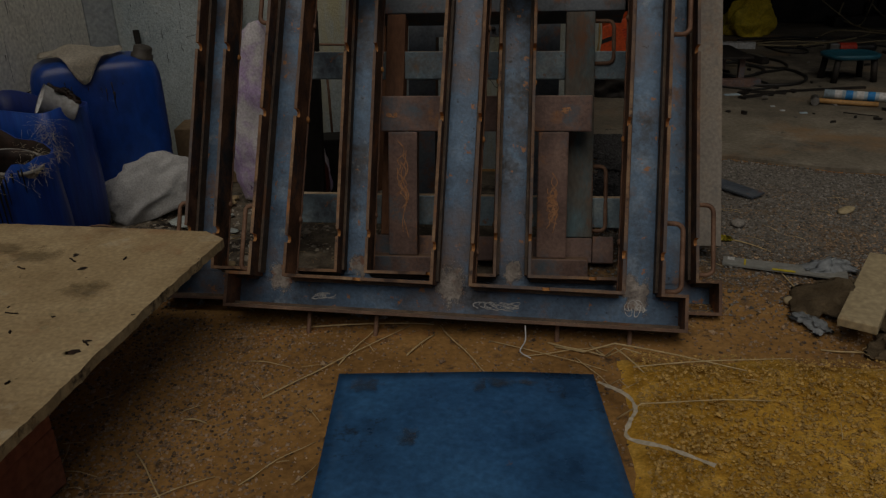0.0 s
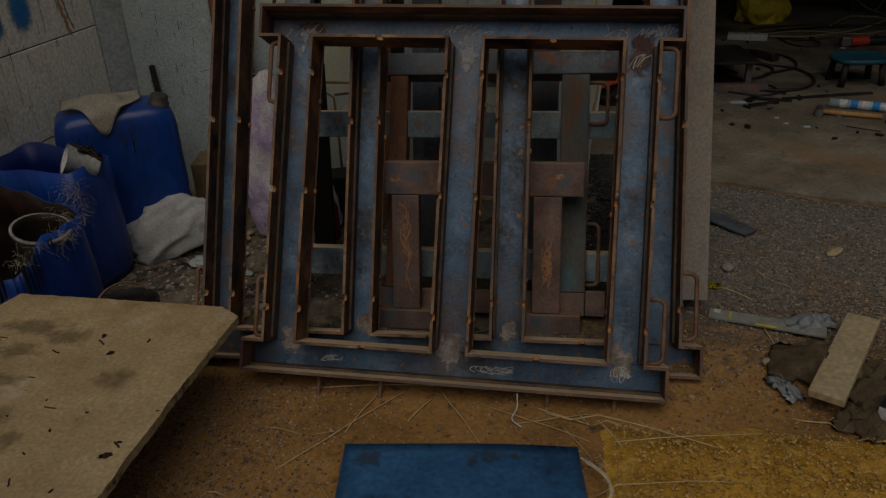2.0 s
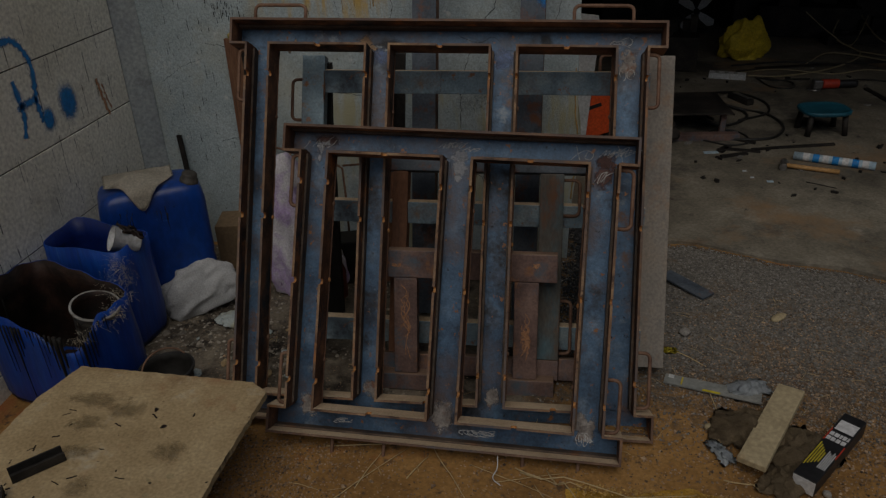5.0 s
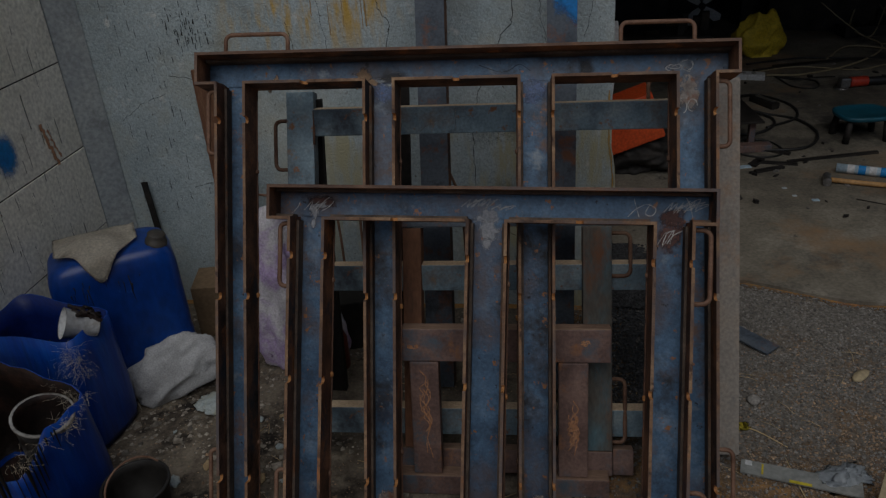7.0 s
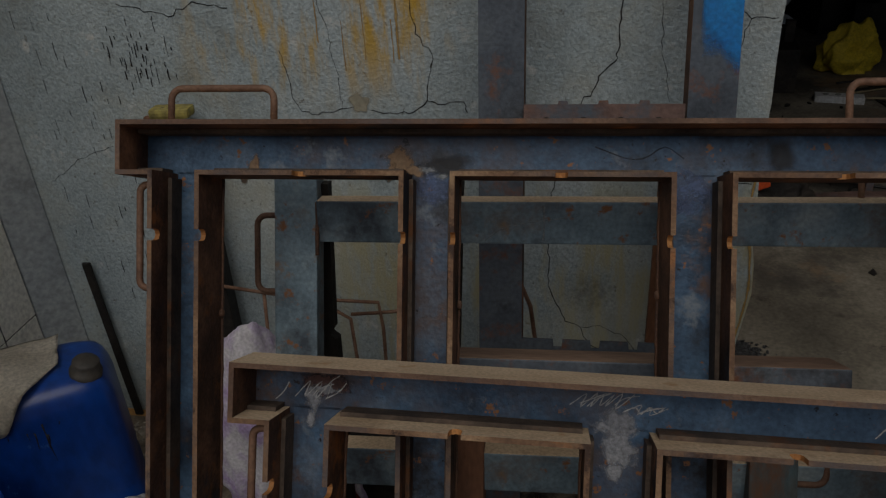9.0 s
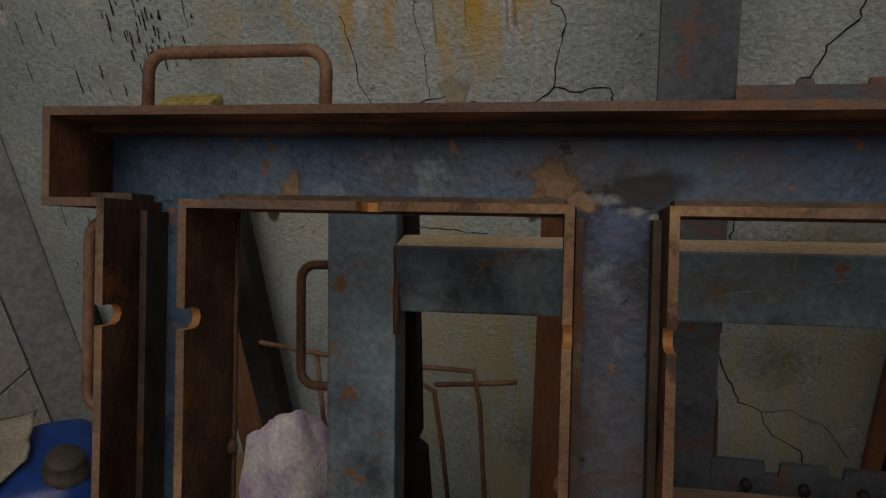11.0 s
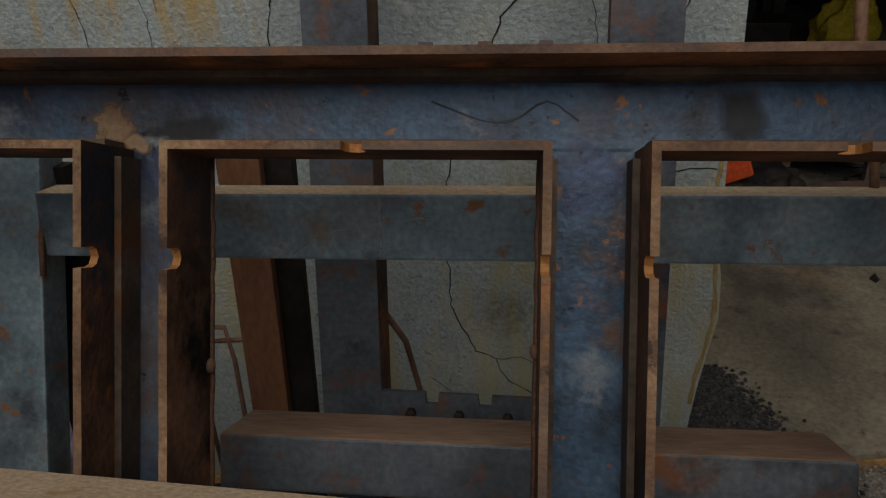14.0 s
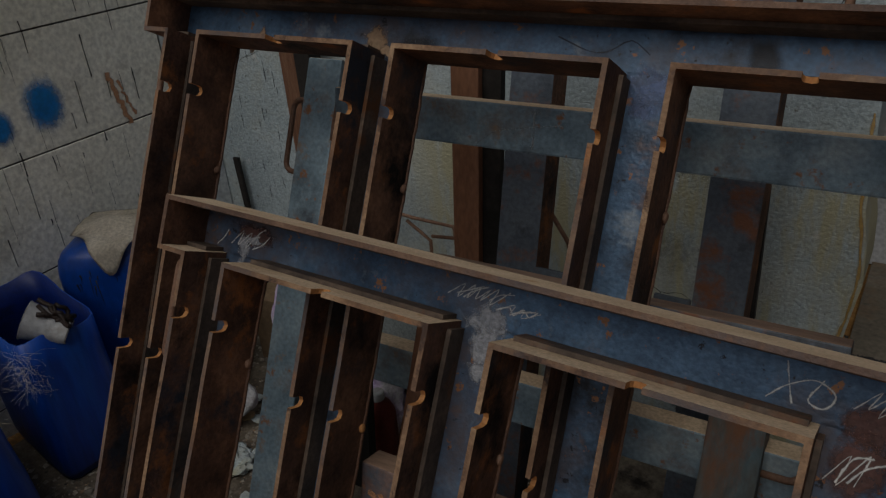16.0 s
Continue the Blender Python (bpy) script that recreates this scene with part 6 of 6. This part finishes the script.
def crumple(m, w, d, h, seed, mat, name, label, category, n=34, thick=0.004):
    """A heap of crumpled cloth."""
    bm = bmesh.new()
    g = []
    for j in range(n + 1):
        row = []
        for i in range(n + 1):
            u, v = 2 * i / n - 1, 2 * j / n - 1
            k = 1 + 0.22 * noise.noise((math.atan2(v, u) * 1.1, seed, 0))
            r = min(1, math.hypot(u, v) / 1.15)
            z = h * (1 - r ** 2.2) * (0.55 + 0.75 * abs(noise.noise((u * 1.9, v * 1.9, seed)))) + h * 0.35 * abs(noise.noise((u * 5, v * 5, seed + 3))) * (1 - r)
            row.append(bm.verts.new((u * w * k + 0.02 * noise.noise((u * 4, v * 4, seed)), v * d * k + 0.02 * noise.noise((u * 4, v * 4, seed + 7)), z + 0.004)))
        g.append(row)
    for j in range(n):
        for i in range(n):
            bm.faces.new((g[j][i], g[j][i + 1], g[j + 1][i + 1], g[j + 1][i])).smooth = True
    bmesh.ops.solidify(bm, geom=bm.faces[:], thickness=thick)
    return thing(name, m, label, category, bm=bm, mats=mat)


crumple(pose(1.16, 2.08, 0.0, 0, 0, -20), 0.15, 0.115, 0.095, 2.2, M_rag, "work_rag", "crumpled dark khaki rag on the gravel", "rag")
crumple(pose(1.30, 2.00, 0.0, 0, 0, 30), 0.13, 0.10, 0.085, 4.4, M_rag, "work_rag", "crumpled dark khaki rag under the tan board", "rag")
crumple(pose(1.22, 1.84, 0.0, 0, 0, 60), 0.09, 0.07, 0.045, 6.1, M_rag, "work_rag", "flat dark khaki rag beside the carton", "rag")
crumple(pose(1.02, 1.97, 0.0, 0, 0, -60), 0.065, 0.028, 0.024, 7.3, M_film, "plastic_scrap", "white scrap of torn plastic", "scrap", 18, 0.001)
crumple(pose(1.19, 2.36, 0.0, 0, 0, 25), 0.09, 0.05, 0.035, 9.3, M_film, "plastic_film", "crumpled cloudy plastic film on the gravel", "film", 22, 0.001)
bm = bmesh.new()
box(bm, -0.050, 0.050, -0.235, 0.235, 0, 0.026, 0, 0.004)
for v in bm.verts:
    v.co.z += 0.004 * noise.noise(v.co * 8)
thing("wood_board", pose(1.215, 2.065, 0.060, 3, -3, -28), "short tan board with a rust stain lying on rags", "board", bm=bm, mats=M_tan)
bm = bmesh.new()
lump(bm, (0.018, 0.016, 0.016), 1.0, 0.15, 2, True, 2)
thing("pebble", pose(1.0, 2.10, 0.0), "round tan pebble on the dirt", "stone", bm=bm, mats=M_tan)
bm = bmesh.new()
box(bm, -0.040, 0.040, -0.215, 0.215, 0, 0.062, 0, 0.003)
ct = thing("carton", pose(1.398, 1.978, 0.008, 0, 0, -37), "long black carton with red, white and yellow print", "carton", bm=bm, mats=M_ink)
rngc = random.Random(5)
def label_bar(x0, x1, y0, y1, mat, z=0.0625, name="print_bar"):
    bm = bmesh.new()
    box(bm, x0, x1, y0, y1, z - 0.0003, z + 0.0006)
    part(name, bm, mat, ct)
label_bar(-0.032, 0.034, 0.10, 0.165, M_print, name="label")
for k in range(2):
    x = -0.034
    while x < 0.03:
        w = rngc.uniform(0.008, 0.016)
        label_bar(x, min(x + w, 0.034), 0.028 + 0.03 * k, 0.05 + 0.03 * k, M_print)
        x += w + 0.003
for k in range(5):
    label_bar(-0.036 + 0.008 * k, -0.032 + 0.008 * k, -0.15 + 0.01 * k, 0.0 - 0.012 * k, M_yellow)
for k in range(5):
    label_bar(0.006 + 0.006 * k, 0.009 + 0.006 * k, -0.14, -0.03 - 0.01 * (k % 3), M_print)
label_bar(-0.039, -0.035, 0.02, 0.10, M_red)
label_bar(0.035, 0.039, -0.06, 0.02, M_red)
bm = bmesh.new()
box(bm, -0.038, 0.038, -0.2175, -0.2155, 0.002, 0.058)
part("end_flap", bm, M_print, ct, "white end flap")
bm = bmesh.new()
prism(bm, [(-0.13, -0.035), (0.13, -0.045), (0.14, 0.035), (-0.13, 0.045)], 0, 0.008, "z")
thing("flat_bar_offcut", pose(1.03, 3.17, 0.012, 4, 3, -42), "dark steel flat bar offcut lying on the gravel", "steel offcut", bm=bm, mats=M_post)
crumple(pose(0.90, 2.60, 0.0), 0.03, 0.02, 0.015, 3.3, M_yellow, "scrap", "small yellow plastic scrap on the gravel", "scrap", 12, 0.001)
for x, y, sx, sy, sd in ((1.42, 2.92, 0.05, 0.022, 1.1), (0.98, 2.75, 0.03, 0.025, 2.1), (1.35, 1.80, 0.016, 0.012, 3.1)):
    bm = bmesh.new()
    lump(bm, (sx, sy, 0.014), sd, 0.25, 2.5, True, 2)
    thing("stone", pose(x, y, 0.0 if y > 1.75 else 0.03, 0, 0, 40 * sd), "flat pale stone on the ground", "stone", "loose larger stones", bm=bm, mats=M_tan if sd < 2 else M_stone)

# ---- workshop floor ----
FZ = 0.012


def hammer():
    root = thing("hammer", pose(1.83, 4.80, FZ, 0, 0, -15), "ball hammer with a yellow wooden handle on the floor", "hammer")
    bm = bmesh.new()
    tube(bm, [(0.0, 0, 0.022), (0.08, 0, 0.02), (0.20, 0, 0.017), (0.34, 0, 0.017)], 0.015, 10)
    part("handle", bm, M_handle, root, "yellow wooden handle")
    bm = bmesh.new()
    tube(bm, [(0, -0.055, 0.024), (0, -0.035, 0.024), (0, -0.03, 0.024), (0, 0.03, 0.024), (0, 0.04, 0.024), (0, 0.055, 0.024)], 0.024, 12)
    part("head", bm, M_steel, root, "worn steel head")


hammer()
bm = bmesh.new()
tube(bm, [(0, 0, 0.028), (0.5, 0, 0.028)], 0.028, 14)
wr = thing("wrapped_tube", pose(1.93, 4.965, FZ, 0, 0, -19), "pale blue printed cardboard tube on the workshop floor", "tube", bm=bm, mats=M_level)
for k in range(7):
    bm = bmesh.new()
    tube(bm, [(0.06 + 0.06 * k, 0, 0.028), (0.10 + 0.06 * k, 0, 0.028)], 0.0285, 14, caps=False)
    part("print_band", bm, M_bluepaint if k % 2 else M_print, wr)
bm = bmesh.new()
prism(bm, [(-0.30, -0.012), (0.30, -0.02), (0.31, 0.015), (-0.30, 0.012)], 0, 0.012, "z")
thing("steel_bar", pose(1.98, 5.20, FZ, 0, 0, 14), "dark flat steel bar on the workshop floor", "bar", bm=bm, mats=M_dark)
bm = bmesh.new()
tube(bm, [(0, 0, 0.004), (0.16, -0.09, 0.004)], 0.003, 5)
thing("electrode", pose(1.92, 4.56, FZ), "thin dark welding rod on the floor", "rod", bm=bm, mats=M_dark)


def stool():
    root = thing("stool", pose(2.25, 5.56, FZ, 0, 0, 8), "low teal plastic stool with dark legs", "stool")
    bm = bmesh.new()
    loft(bm, [superloop(0.16, 0.13, 0.15, 36, 3.2), superloop(0.175, 0.145, 0.158, 36, 3.2), superloop(0.178, 0.148, 0.18, 36, 3.2), superloop(0.165, 0.135, 0.186, 36, 3.2), superloop(0.15, 0.12, 0.176, 36, 3.2), superloop(0.02, 0.02, 0.174, 36, 3.2)])
    part("seat", bm, M_teal, root)
    for x in (-0.12, 0.12):
        for y in (-0.09, 0.09):
            bm = bmesh.new()
            tube(bm, [(x * 1.12, y * 1.12, 0), (x, y, 0.152)], 0.022, 8)
            part("leg", bm, M_dark, root)


stool()


def grinder():
    root = thing("angle_grinder", pose(2.47, 6.66, FZ, 0, 0, 10), "red and black angle grinder lying on the floor", "grinder")
    bm = bmesh.new()
    tube(bm, [(0.06, 0, 0.045), (0.09, 0, 0.045), (0.19, 0, 0.045), (0.20, 0, 0.045)], 0.04, 14)
    part("motor_housing", bm, M_red, root, "red motor housing")
    bm = bmesh.new()
    tube(bm, [(0.20, 0, 0.042), (0.22, 0, 0.042), (0.33, 0, 0.042), (0.36, 0, 0.042)], 0.034, 12)
    part("grip", bm, M_ink, root, "black grip")
    bm = bmesh.new()
    box(bm, -0.02, 0.06, -0.035, 0.035, 0.01, 0.085, 0, 0.012)
    part("gear_head", bm, M_steel, root, "bare metal gear head")
    bm = bmesh.new()
    lathe(bm, [(0.0005, 0), (0.055, 0), (0.058, 0.004), (0.0005, 0.008)], 24)
    part("guard", bm, M_steel, root)


grinder()


def cable(pts, r, mat, label):
    bm = bmesh.new()
    tube(bm, smooth_line([(x, y, FZ + r + z) for x, y, z in pts], 8), r, 6)
    thing("cable", pose(0, 0, 0), label, "cable", "cables on the workshop floor", bm=bm, mats=mat)


cable([(1.45, 6.0, 0.1), (1.75, 6.05, 0), (1.95, 5.9, 0), (2.0, 5.6, 0), (1.85, 5.35, 0), (1.55, 5.32, 0), (1.35, 5.42, 0)], 0.011, M_cable, "thick black welding cable in a loop")
cable([(1.5, 6.3, 0.05), (1.8, 6.5, 0), (1.98, 6.25, 0), (1.95, 5.95, 0), (1.7, 5.75, 0)], 0.010, M_cable, "thick black welding cable in a loop")
cable([(2.05, 7.0, 0), (2.2, 6.9, 0), (2.35, 6.95, 0), (2.48, 6.86, 0.03)], 0.007, M_cable, "thin black grinder cord on the floor")
cable([(2.05, 7.02, 0), (2.12, 6.72, 0), (2.28, 6.66, 0), (2.33, 6.85, 0), (2.12, 6.98, 0)], 0.007, M_cable, "black cord looped on the floor")
cable([(2.84, 6.86, 0.03), (3.05, 6.95, 0), (3.3, 6.8, 0)], 0.007, M_cable, "thin black grinder cord on the floor")
cable([(1.98, 6.98, 0.02), (2.3, 7.05, 0), (2.8, 7.35, 0), (3.2, 7.9, 0), (3.05, 8.35, 0.08), (3.3, 8.7, 0.3), (3.5, 8.2, 0.05), (4.1, 7.9, 0)], 0.008, M_cabley, "tan extension cord trailing over the floor")
cable([(3.2, 8.0, 0), (3.6, 7.75, 0), (4.4, 7.7, 0)], 0.007, M_cabley, "tan extension cord trailing over the floor")
cable([(1.9, 7.4, 0), (2.4, 7.55, 0), (2.9, 7.5, 0), (3.4, 7.6, 0)], 0.009, M_cable, "black hose on the floor")

cable([(1.30, 5.75, 0.06), (1.52, 5.62, 0.0), (1.72, 5.72, 0.01), (1.78, 5.95, 0), (1.60, 6.10, 0.02), (1.42, 5.98, 0.0), (1.50, 5.70, 0.02)], 0.010, M_cable, "thick black welding cable in a coil")
cable([(1.36, 5.30, 0.0), (1.55, 5.20, 0), (1.70, 5.28, 0), (1.66, 5.48, 0), (1.48, 5.50, 0.01), (1.40, 5.36, 0.01)], 0.007, M_cable, "black cord looped on the floor")
cable([(1.9, 7.15, 0), (2.3, 7.25, 0.01), (2.75, 7.15, 0), (3.1, 7.3, 0), (3.6, 7.15, 0)], 0.006, M_cabley, "tan extension cord trailing over the floor")
cable([(2.6, 7.5, 0), (2.9, 7.85, 0.02), (3.3, 7.7, 0), (3.5, 7.35, 0), (3.2, 7.1, 0)], 0.007, M_cabley, "tan extension cord trailing over the floor")
cable([(2.7, 8.2, 0.35), (2.95, 8.1, 0.15), (3.2, 8.2, 0.02), (3.4, 8.5, 0.25)], 0.006, M_cabley, "tan extension cord hanging over a machine")
rngd = random.Random(303)
for k in range(70):
    x, y = rngd.uniform(1.15, 3.0), rngd.choice((rngd.uniform(4.3, 5.4), rngd.uniform(5.2, 7.4)))
    q = rngd.uniform(0.008, 0.035)
    bm = bmesh.new()
    n = rngd.choice((4, 5, 6))
    prism(bm, [(q * math.cos(6.283 * a / n) * rngd.uniform(0.6, 1.5), q * 0.6 * math.sin(6.283 * a / n) * rngd.uniform(0.6, 1.3)) for a in range(n)], 0, rngd.uniform(0.004, 0.02), "z")
    thing("floor_scrap", pose(x, y, FZ, 0, 0, rngd.uniform(0, 180)), "small dark scrap of steel and slag on the workshop floor" if k % 4 else "small pale chip of debris on the workshop floor", "scrap", "scraps on the workshop floor" if k % 4 else "pale chips on the workshop floor", bm=bm, mats=M_dark if k % 4 else M_stone)
bm = bmesh.new()
box(bm, -0.16, 0.16, -0.05, 0.05, 0, 0.05, 0, 0.006)
sb = thing("socket_board", pose(1.80, 6.99, FZ, 0, 0, -12), "white multi-socket board on the workshop floor", "socket board", bm=bm, mats=M_white)
for k in range(3):
    bm = bmesh.new()
    lathe(bm, [(0.0005, 0), (0.02, 0), (0.02, 0.003), (0.0005, 0.003)], 16)
    part("socket", bm, M_grey, sb).matrix_local = pose(-0.09 + 0.08 * k, 0, 0.05)


def work_stand():
    root = thing("work_stand", pose(1.32, 5.62, FZ, 0, 0, 6), "low black steel plate stand with offcuts beneath", "stand")
    bm = bmesh.new()
    box(bm, -0.28, 0.24, -0.26, 0.28, 0.17, 0.185, 0, 0.003)
    part("top_plate", bm, M_dark, root)
    for x in (-0.22, 0.17):
        for y in (-0.2, 0.22):
            bm = bmesh.new()
            box(bm, x, x + 0.04, y, y + 0.04, 0, 0.17, 0, 0.003)
            part("leg", bm, M_tubedark, root)
    bm = bmesh.new()
    box(bm, -0.30, 0.28, -0.34, -0.27, 0.0, 0.05, 0, 0.004)
    part("foot_rail", bm, M_tubedark, root)


work_stand()
bm = bmesh.new()
box(bm, -0.13, 0.13, -0.035, 0.035, 0, 0.05, 0, 0.012)
eh = thing("clamp_tool", pose(1.80, 6.28, FZ, 0, 0, -62), "black and silver hand tool beside the cable", "tool", bm=bm, mats=M_dark)
bm = bmesh.new()
box(bm, -0.09, 0.10, -0.018, 0.018, 0.0505, 0.058, 0, 0.004)
part("blade", bm, M_steel, eh, "bare steel plate")
for x, y, w, d, mt, lab in ((1.40, 5.05, 0.05, 0.02, M_level, "pale blue packet on the floor"), (1.57, 4.72, 0.013, 0.008, M_film, "white paper scrap on the floor"), (1.60, 4.61, 0.013, 0.008, M_film, "white paper scrap on the floor"), (1.70, 4.55, 0.02, 0.012, M_level, "pale blue scrap on the floor")):
    bm = bmesh.new()
    box(bm, -w, w, -d, d, 0, 0.006, 0, 0.002)
    thing("scrap", pose(x, y, FZ, 0, 0, 25 * w * 10), lab, "scrap", bm=bm, mats=mt)
for x, y, l, w, a in ((1.55, 5.0, 0.10, 0.02, 20), (1.62, 5.10, 0.12, 0.018, -12), (1.66, 5.3, 0.09, 0.02, -35), (1.5, 5.12, 0.07, 0.03, 50), (2.7, 5.2, 0.16, 0.03, 70), (2.85, 5.6, 0.12, 0.03, -20), (2.5, 7.4, 0.4, 0.03, 12), (2.2, 7.3, 0.3, 0.02, 20), (2.95, 6.4, 0.3, 0.025, 100)):
    bm = bmesh.new()
    prism(bm, [(-l, -w), (l, -w * 0.6), (l * 0.96, w), (-l, w * 0.8)], 0, 0.014, "z")
    thing("steel_offcut", pose(x, y, FZ, 0, 0, a), "dark greasy steel offcut on the workshop floor", "steel offcut", "offcuts on the workshop floor", bm=bm, mats=M_dark)

sack(pose(2.06, 7.75, FZ, 0, 0, 10), (0.235, 0.15, 0.235), 12.3, M_bag, "bulky yellow plastic sack at the back of the workshop", rough=0.42, freq=2.6)


def fan():
    root = thing("fan", pose(1.72, 8.82, FZ), "grey four-bladed fan standing in the dark workshop", "fan")
    for k in range(4):
        bm = bmesh.new()
        pts = [(0.02, -0.015), (0.10, -0.05), (0.20, -0.055), (0.245, -0.01), (0.22, 0.04), (0.12, 0.035), (0.02, 0.015)]
        lo = [bm.verts.new((x, 0.10 * y, y)) for x, y in pts]
        hi = [bm.verts.new((x, 0.10 * y + 0.004, y)) for x, y in pts]
        bm.faces.new(lo), bm.faces.new(hi[::-1])
        for i in range(len(pts)):
            bm.faces.new((lo[i], hi[i], hi[(i + 1) % len(pts)], lo[(i + 1) % len(pts)]))
        bmesh.ops.recalc_face_normals(bm, faces=bm.faces[:])
        b = part("blade", bm, M_mesh, root)
        b.matrix_local = pose(0, 0, 0.24) @ Matrix.Rotation(radians(35 + 90 * k), 4, "Y")
    bm = bmesh.new()
    tube(bm, [(0, -0.03, 0.24), (0, 0.12, 0.24)], 0.035, 14)
    part("hub", bm, M_dark, root)
    bm = bmesh.new()
    tube(bm, [(0, 0.10, 0.0), (0, 0.10, 0.22)], 0.014, 8)
    part("post", bm, M_dark, root)
    bm = bmesh.new()
    lathe(bm, [(0.0005, 0), (0.16, 0), (0.16, 0.012), (0.03, 0.03), (0.0005, 0.03)], 24)
    part("base", bm, M_dark, root).matrix_local = pose(0, 0.10, 0)


fan()
# pale sheet standing beside the orange case
bm = bmesh.new()
prism(bm, [(0.36, 0.0), (0.50, 0.0), (0.575, 0.95), (0.56, 1.02), (0.36, 1.04)], 0, 0.012, "y")
thing("white_panel", pose(0, 4.72, 0.0, -2, 0, 0), "dirty white plastic panel standing behind the wall end", "panel", bm=bm, mats=M_white)
# tilted orange case on a dark block
bm = bmesh.new()
box(bm, -0.20, 0.20, -0.12, 0.12, 0, 0.30, 0, 0.012)
oc = thing("orange_case", pose(0.70, 5.05, 0.20, 0, -20, 4), "bright orange plastic case tilted on dark scrap", "case", bm=bm, mats=M_orange)
for k in range(6):
    bm = bmesh.new()
    box(bm, 0.05, 0.14, -0.1225, -0.1203, 0.14 + 0.018 * k, 0.148 + 0.018 * k)
    part("vent_slot", bm, M_red, oc)
bm = bmesh.new()
box(bm, -0.13, -0.02, -0.1225, -0.1203, 0.20, 0.225)
part("print_bar", bm, M_ink, oc)
bm = bmesh.new()
lump(bm, (0.36, 0.26, 0.17), 4.0, 0.3, 2.0)
thing("scrap_block", pose(0.76, 5.2, 0.0), "dark heap of greasy scrap behind the wall end", "scrap", bm=bm, mats=M_dark)
# dark clutter at the back of the workshop
rng = random.Random(21)
for k, (x, y, w, d, h) in enumerate(((2.9, 8.9, 0.5, 0.3, 0.32), (3.7, 9.0, 0.4, 0.3, 0.45), (4.6, 8.8, 0.5, 0.35, 0.3), (2.4, 9.2, 0.35, 0.25, 0.5), (1.0, 9.1, 0.35, 0.3, 0.6), (1.35, 7.4, 0.22, 0.2, 0.32), (3.3, 8.4, 0.35, 0.1, 0.10), (5.4, 8.2, 0.5, 0.4, 0.6))):
    mc = thing("machine", pose(x, y, FZ, 0, 0, rng.uniform(-15, 15)), "dark greasy machine block in the shadowed workshop", "machine")
    bm = bmesh.new()
    box(bm, -w, w, -d, d, 0, h, 0, 0.01)
    part("housing", bm, M_dark, mc)
    for _ in range(4):
        a, c = rng.uniform(-w, w * 0.6), rng.uniform(-d, d * 0.6)
        bm = bmesh.new()
        box(bm, a, a + rng.uniform(0.05, 0.4 * w), c, c + rng.uniform(0.05, 0.4 * d), h, h + rng.uniform(0.03, 0.16), 0, 0.004)
        part("block", bm, M_dark, mc)
# yellow block on the plank's top
bm = bmesh.new()
box(bm, -0.060, 0.060, -0.03, 0.03, 0, 0.030, 0, 0.010)
yb = thing("yellow_block", pose(-1.218, 3.352, 1.1905, 0, 0, 3), "dirty yellow plastic block lying on the plank's top", "block", bm=bm, mats=make("dirty_yellow_plastic", [(0.20, 0.17, 0.06), (0.38, 0.32, 0.08)], 30, 0.7, 0, 0.3, 60, [((0.05, 0.045, 0.03), 25, 0.58, 0.66)]))
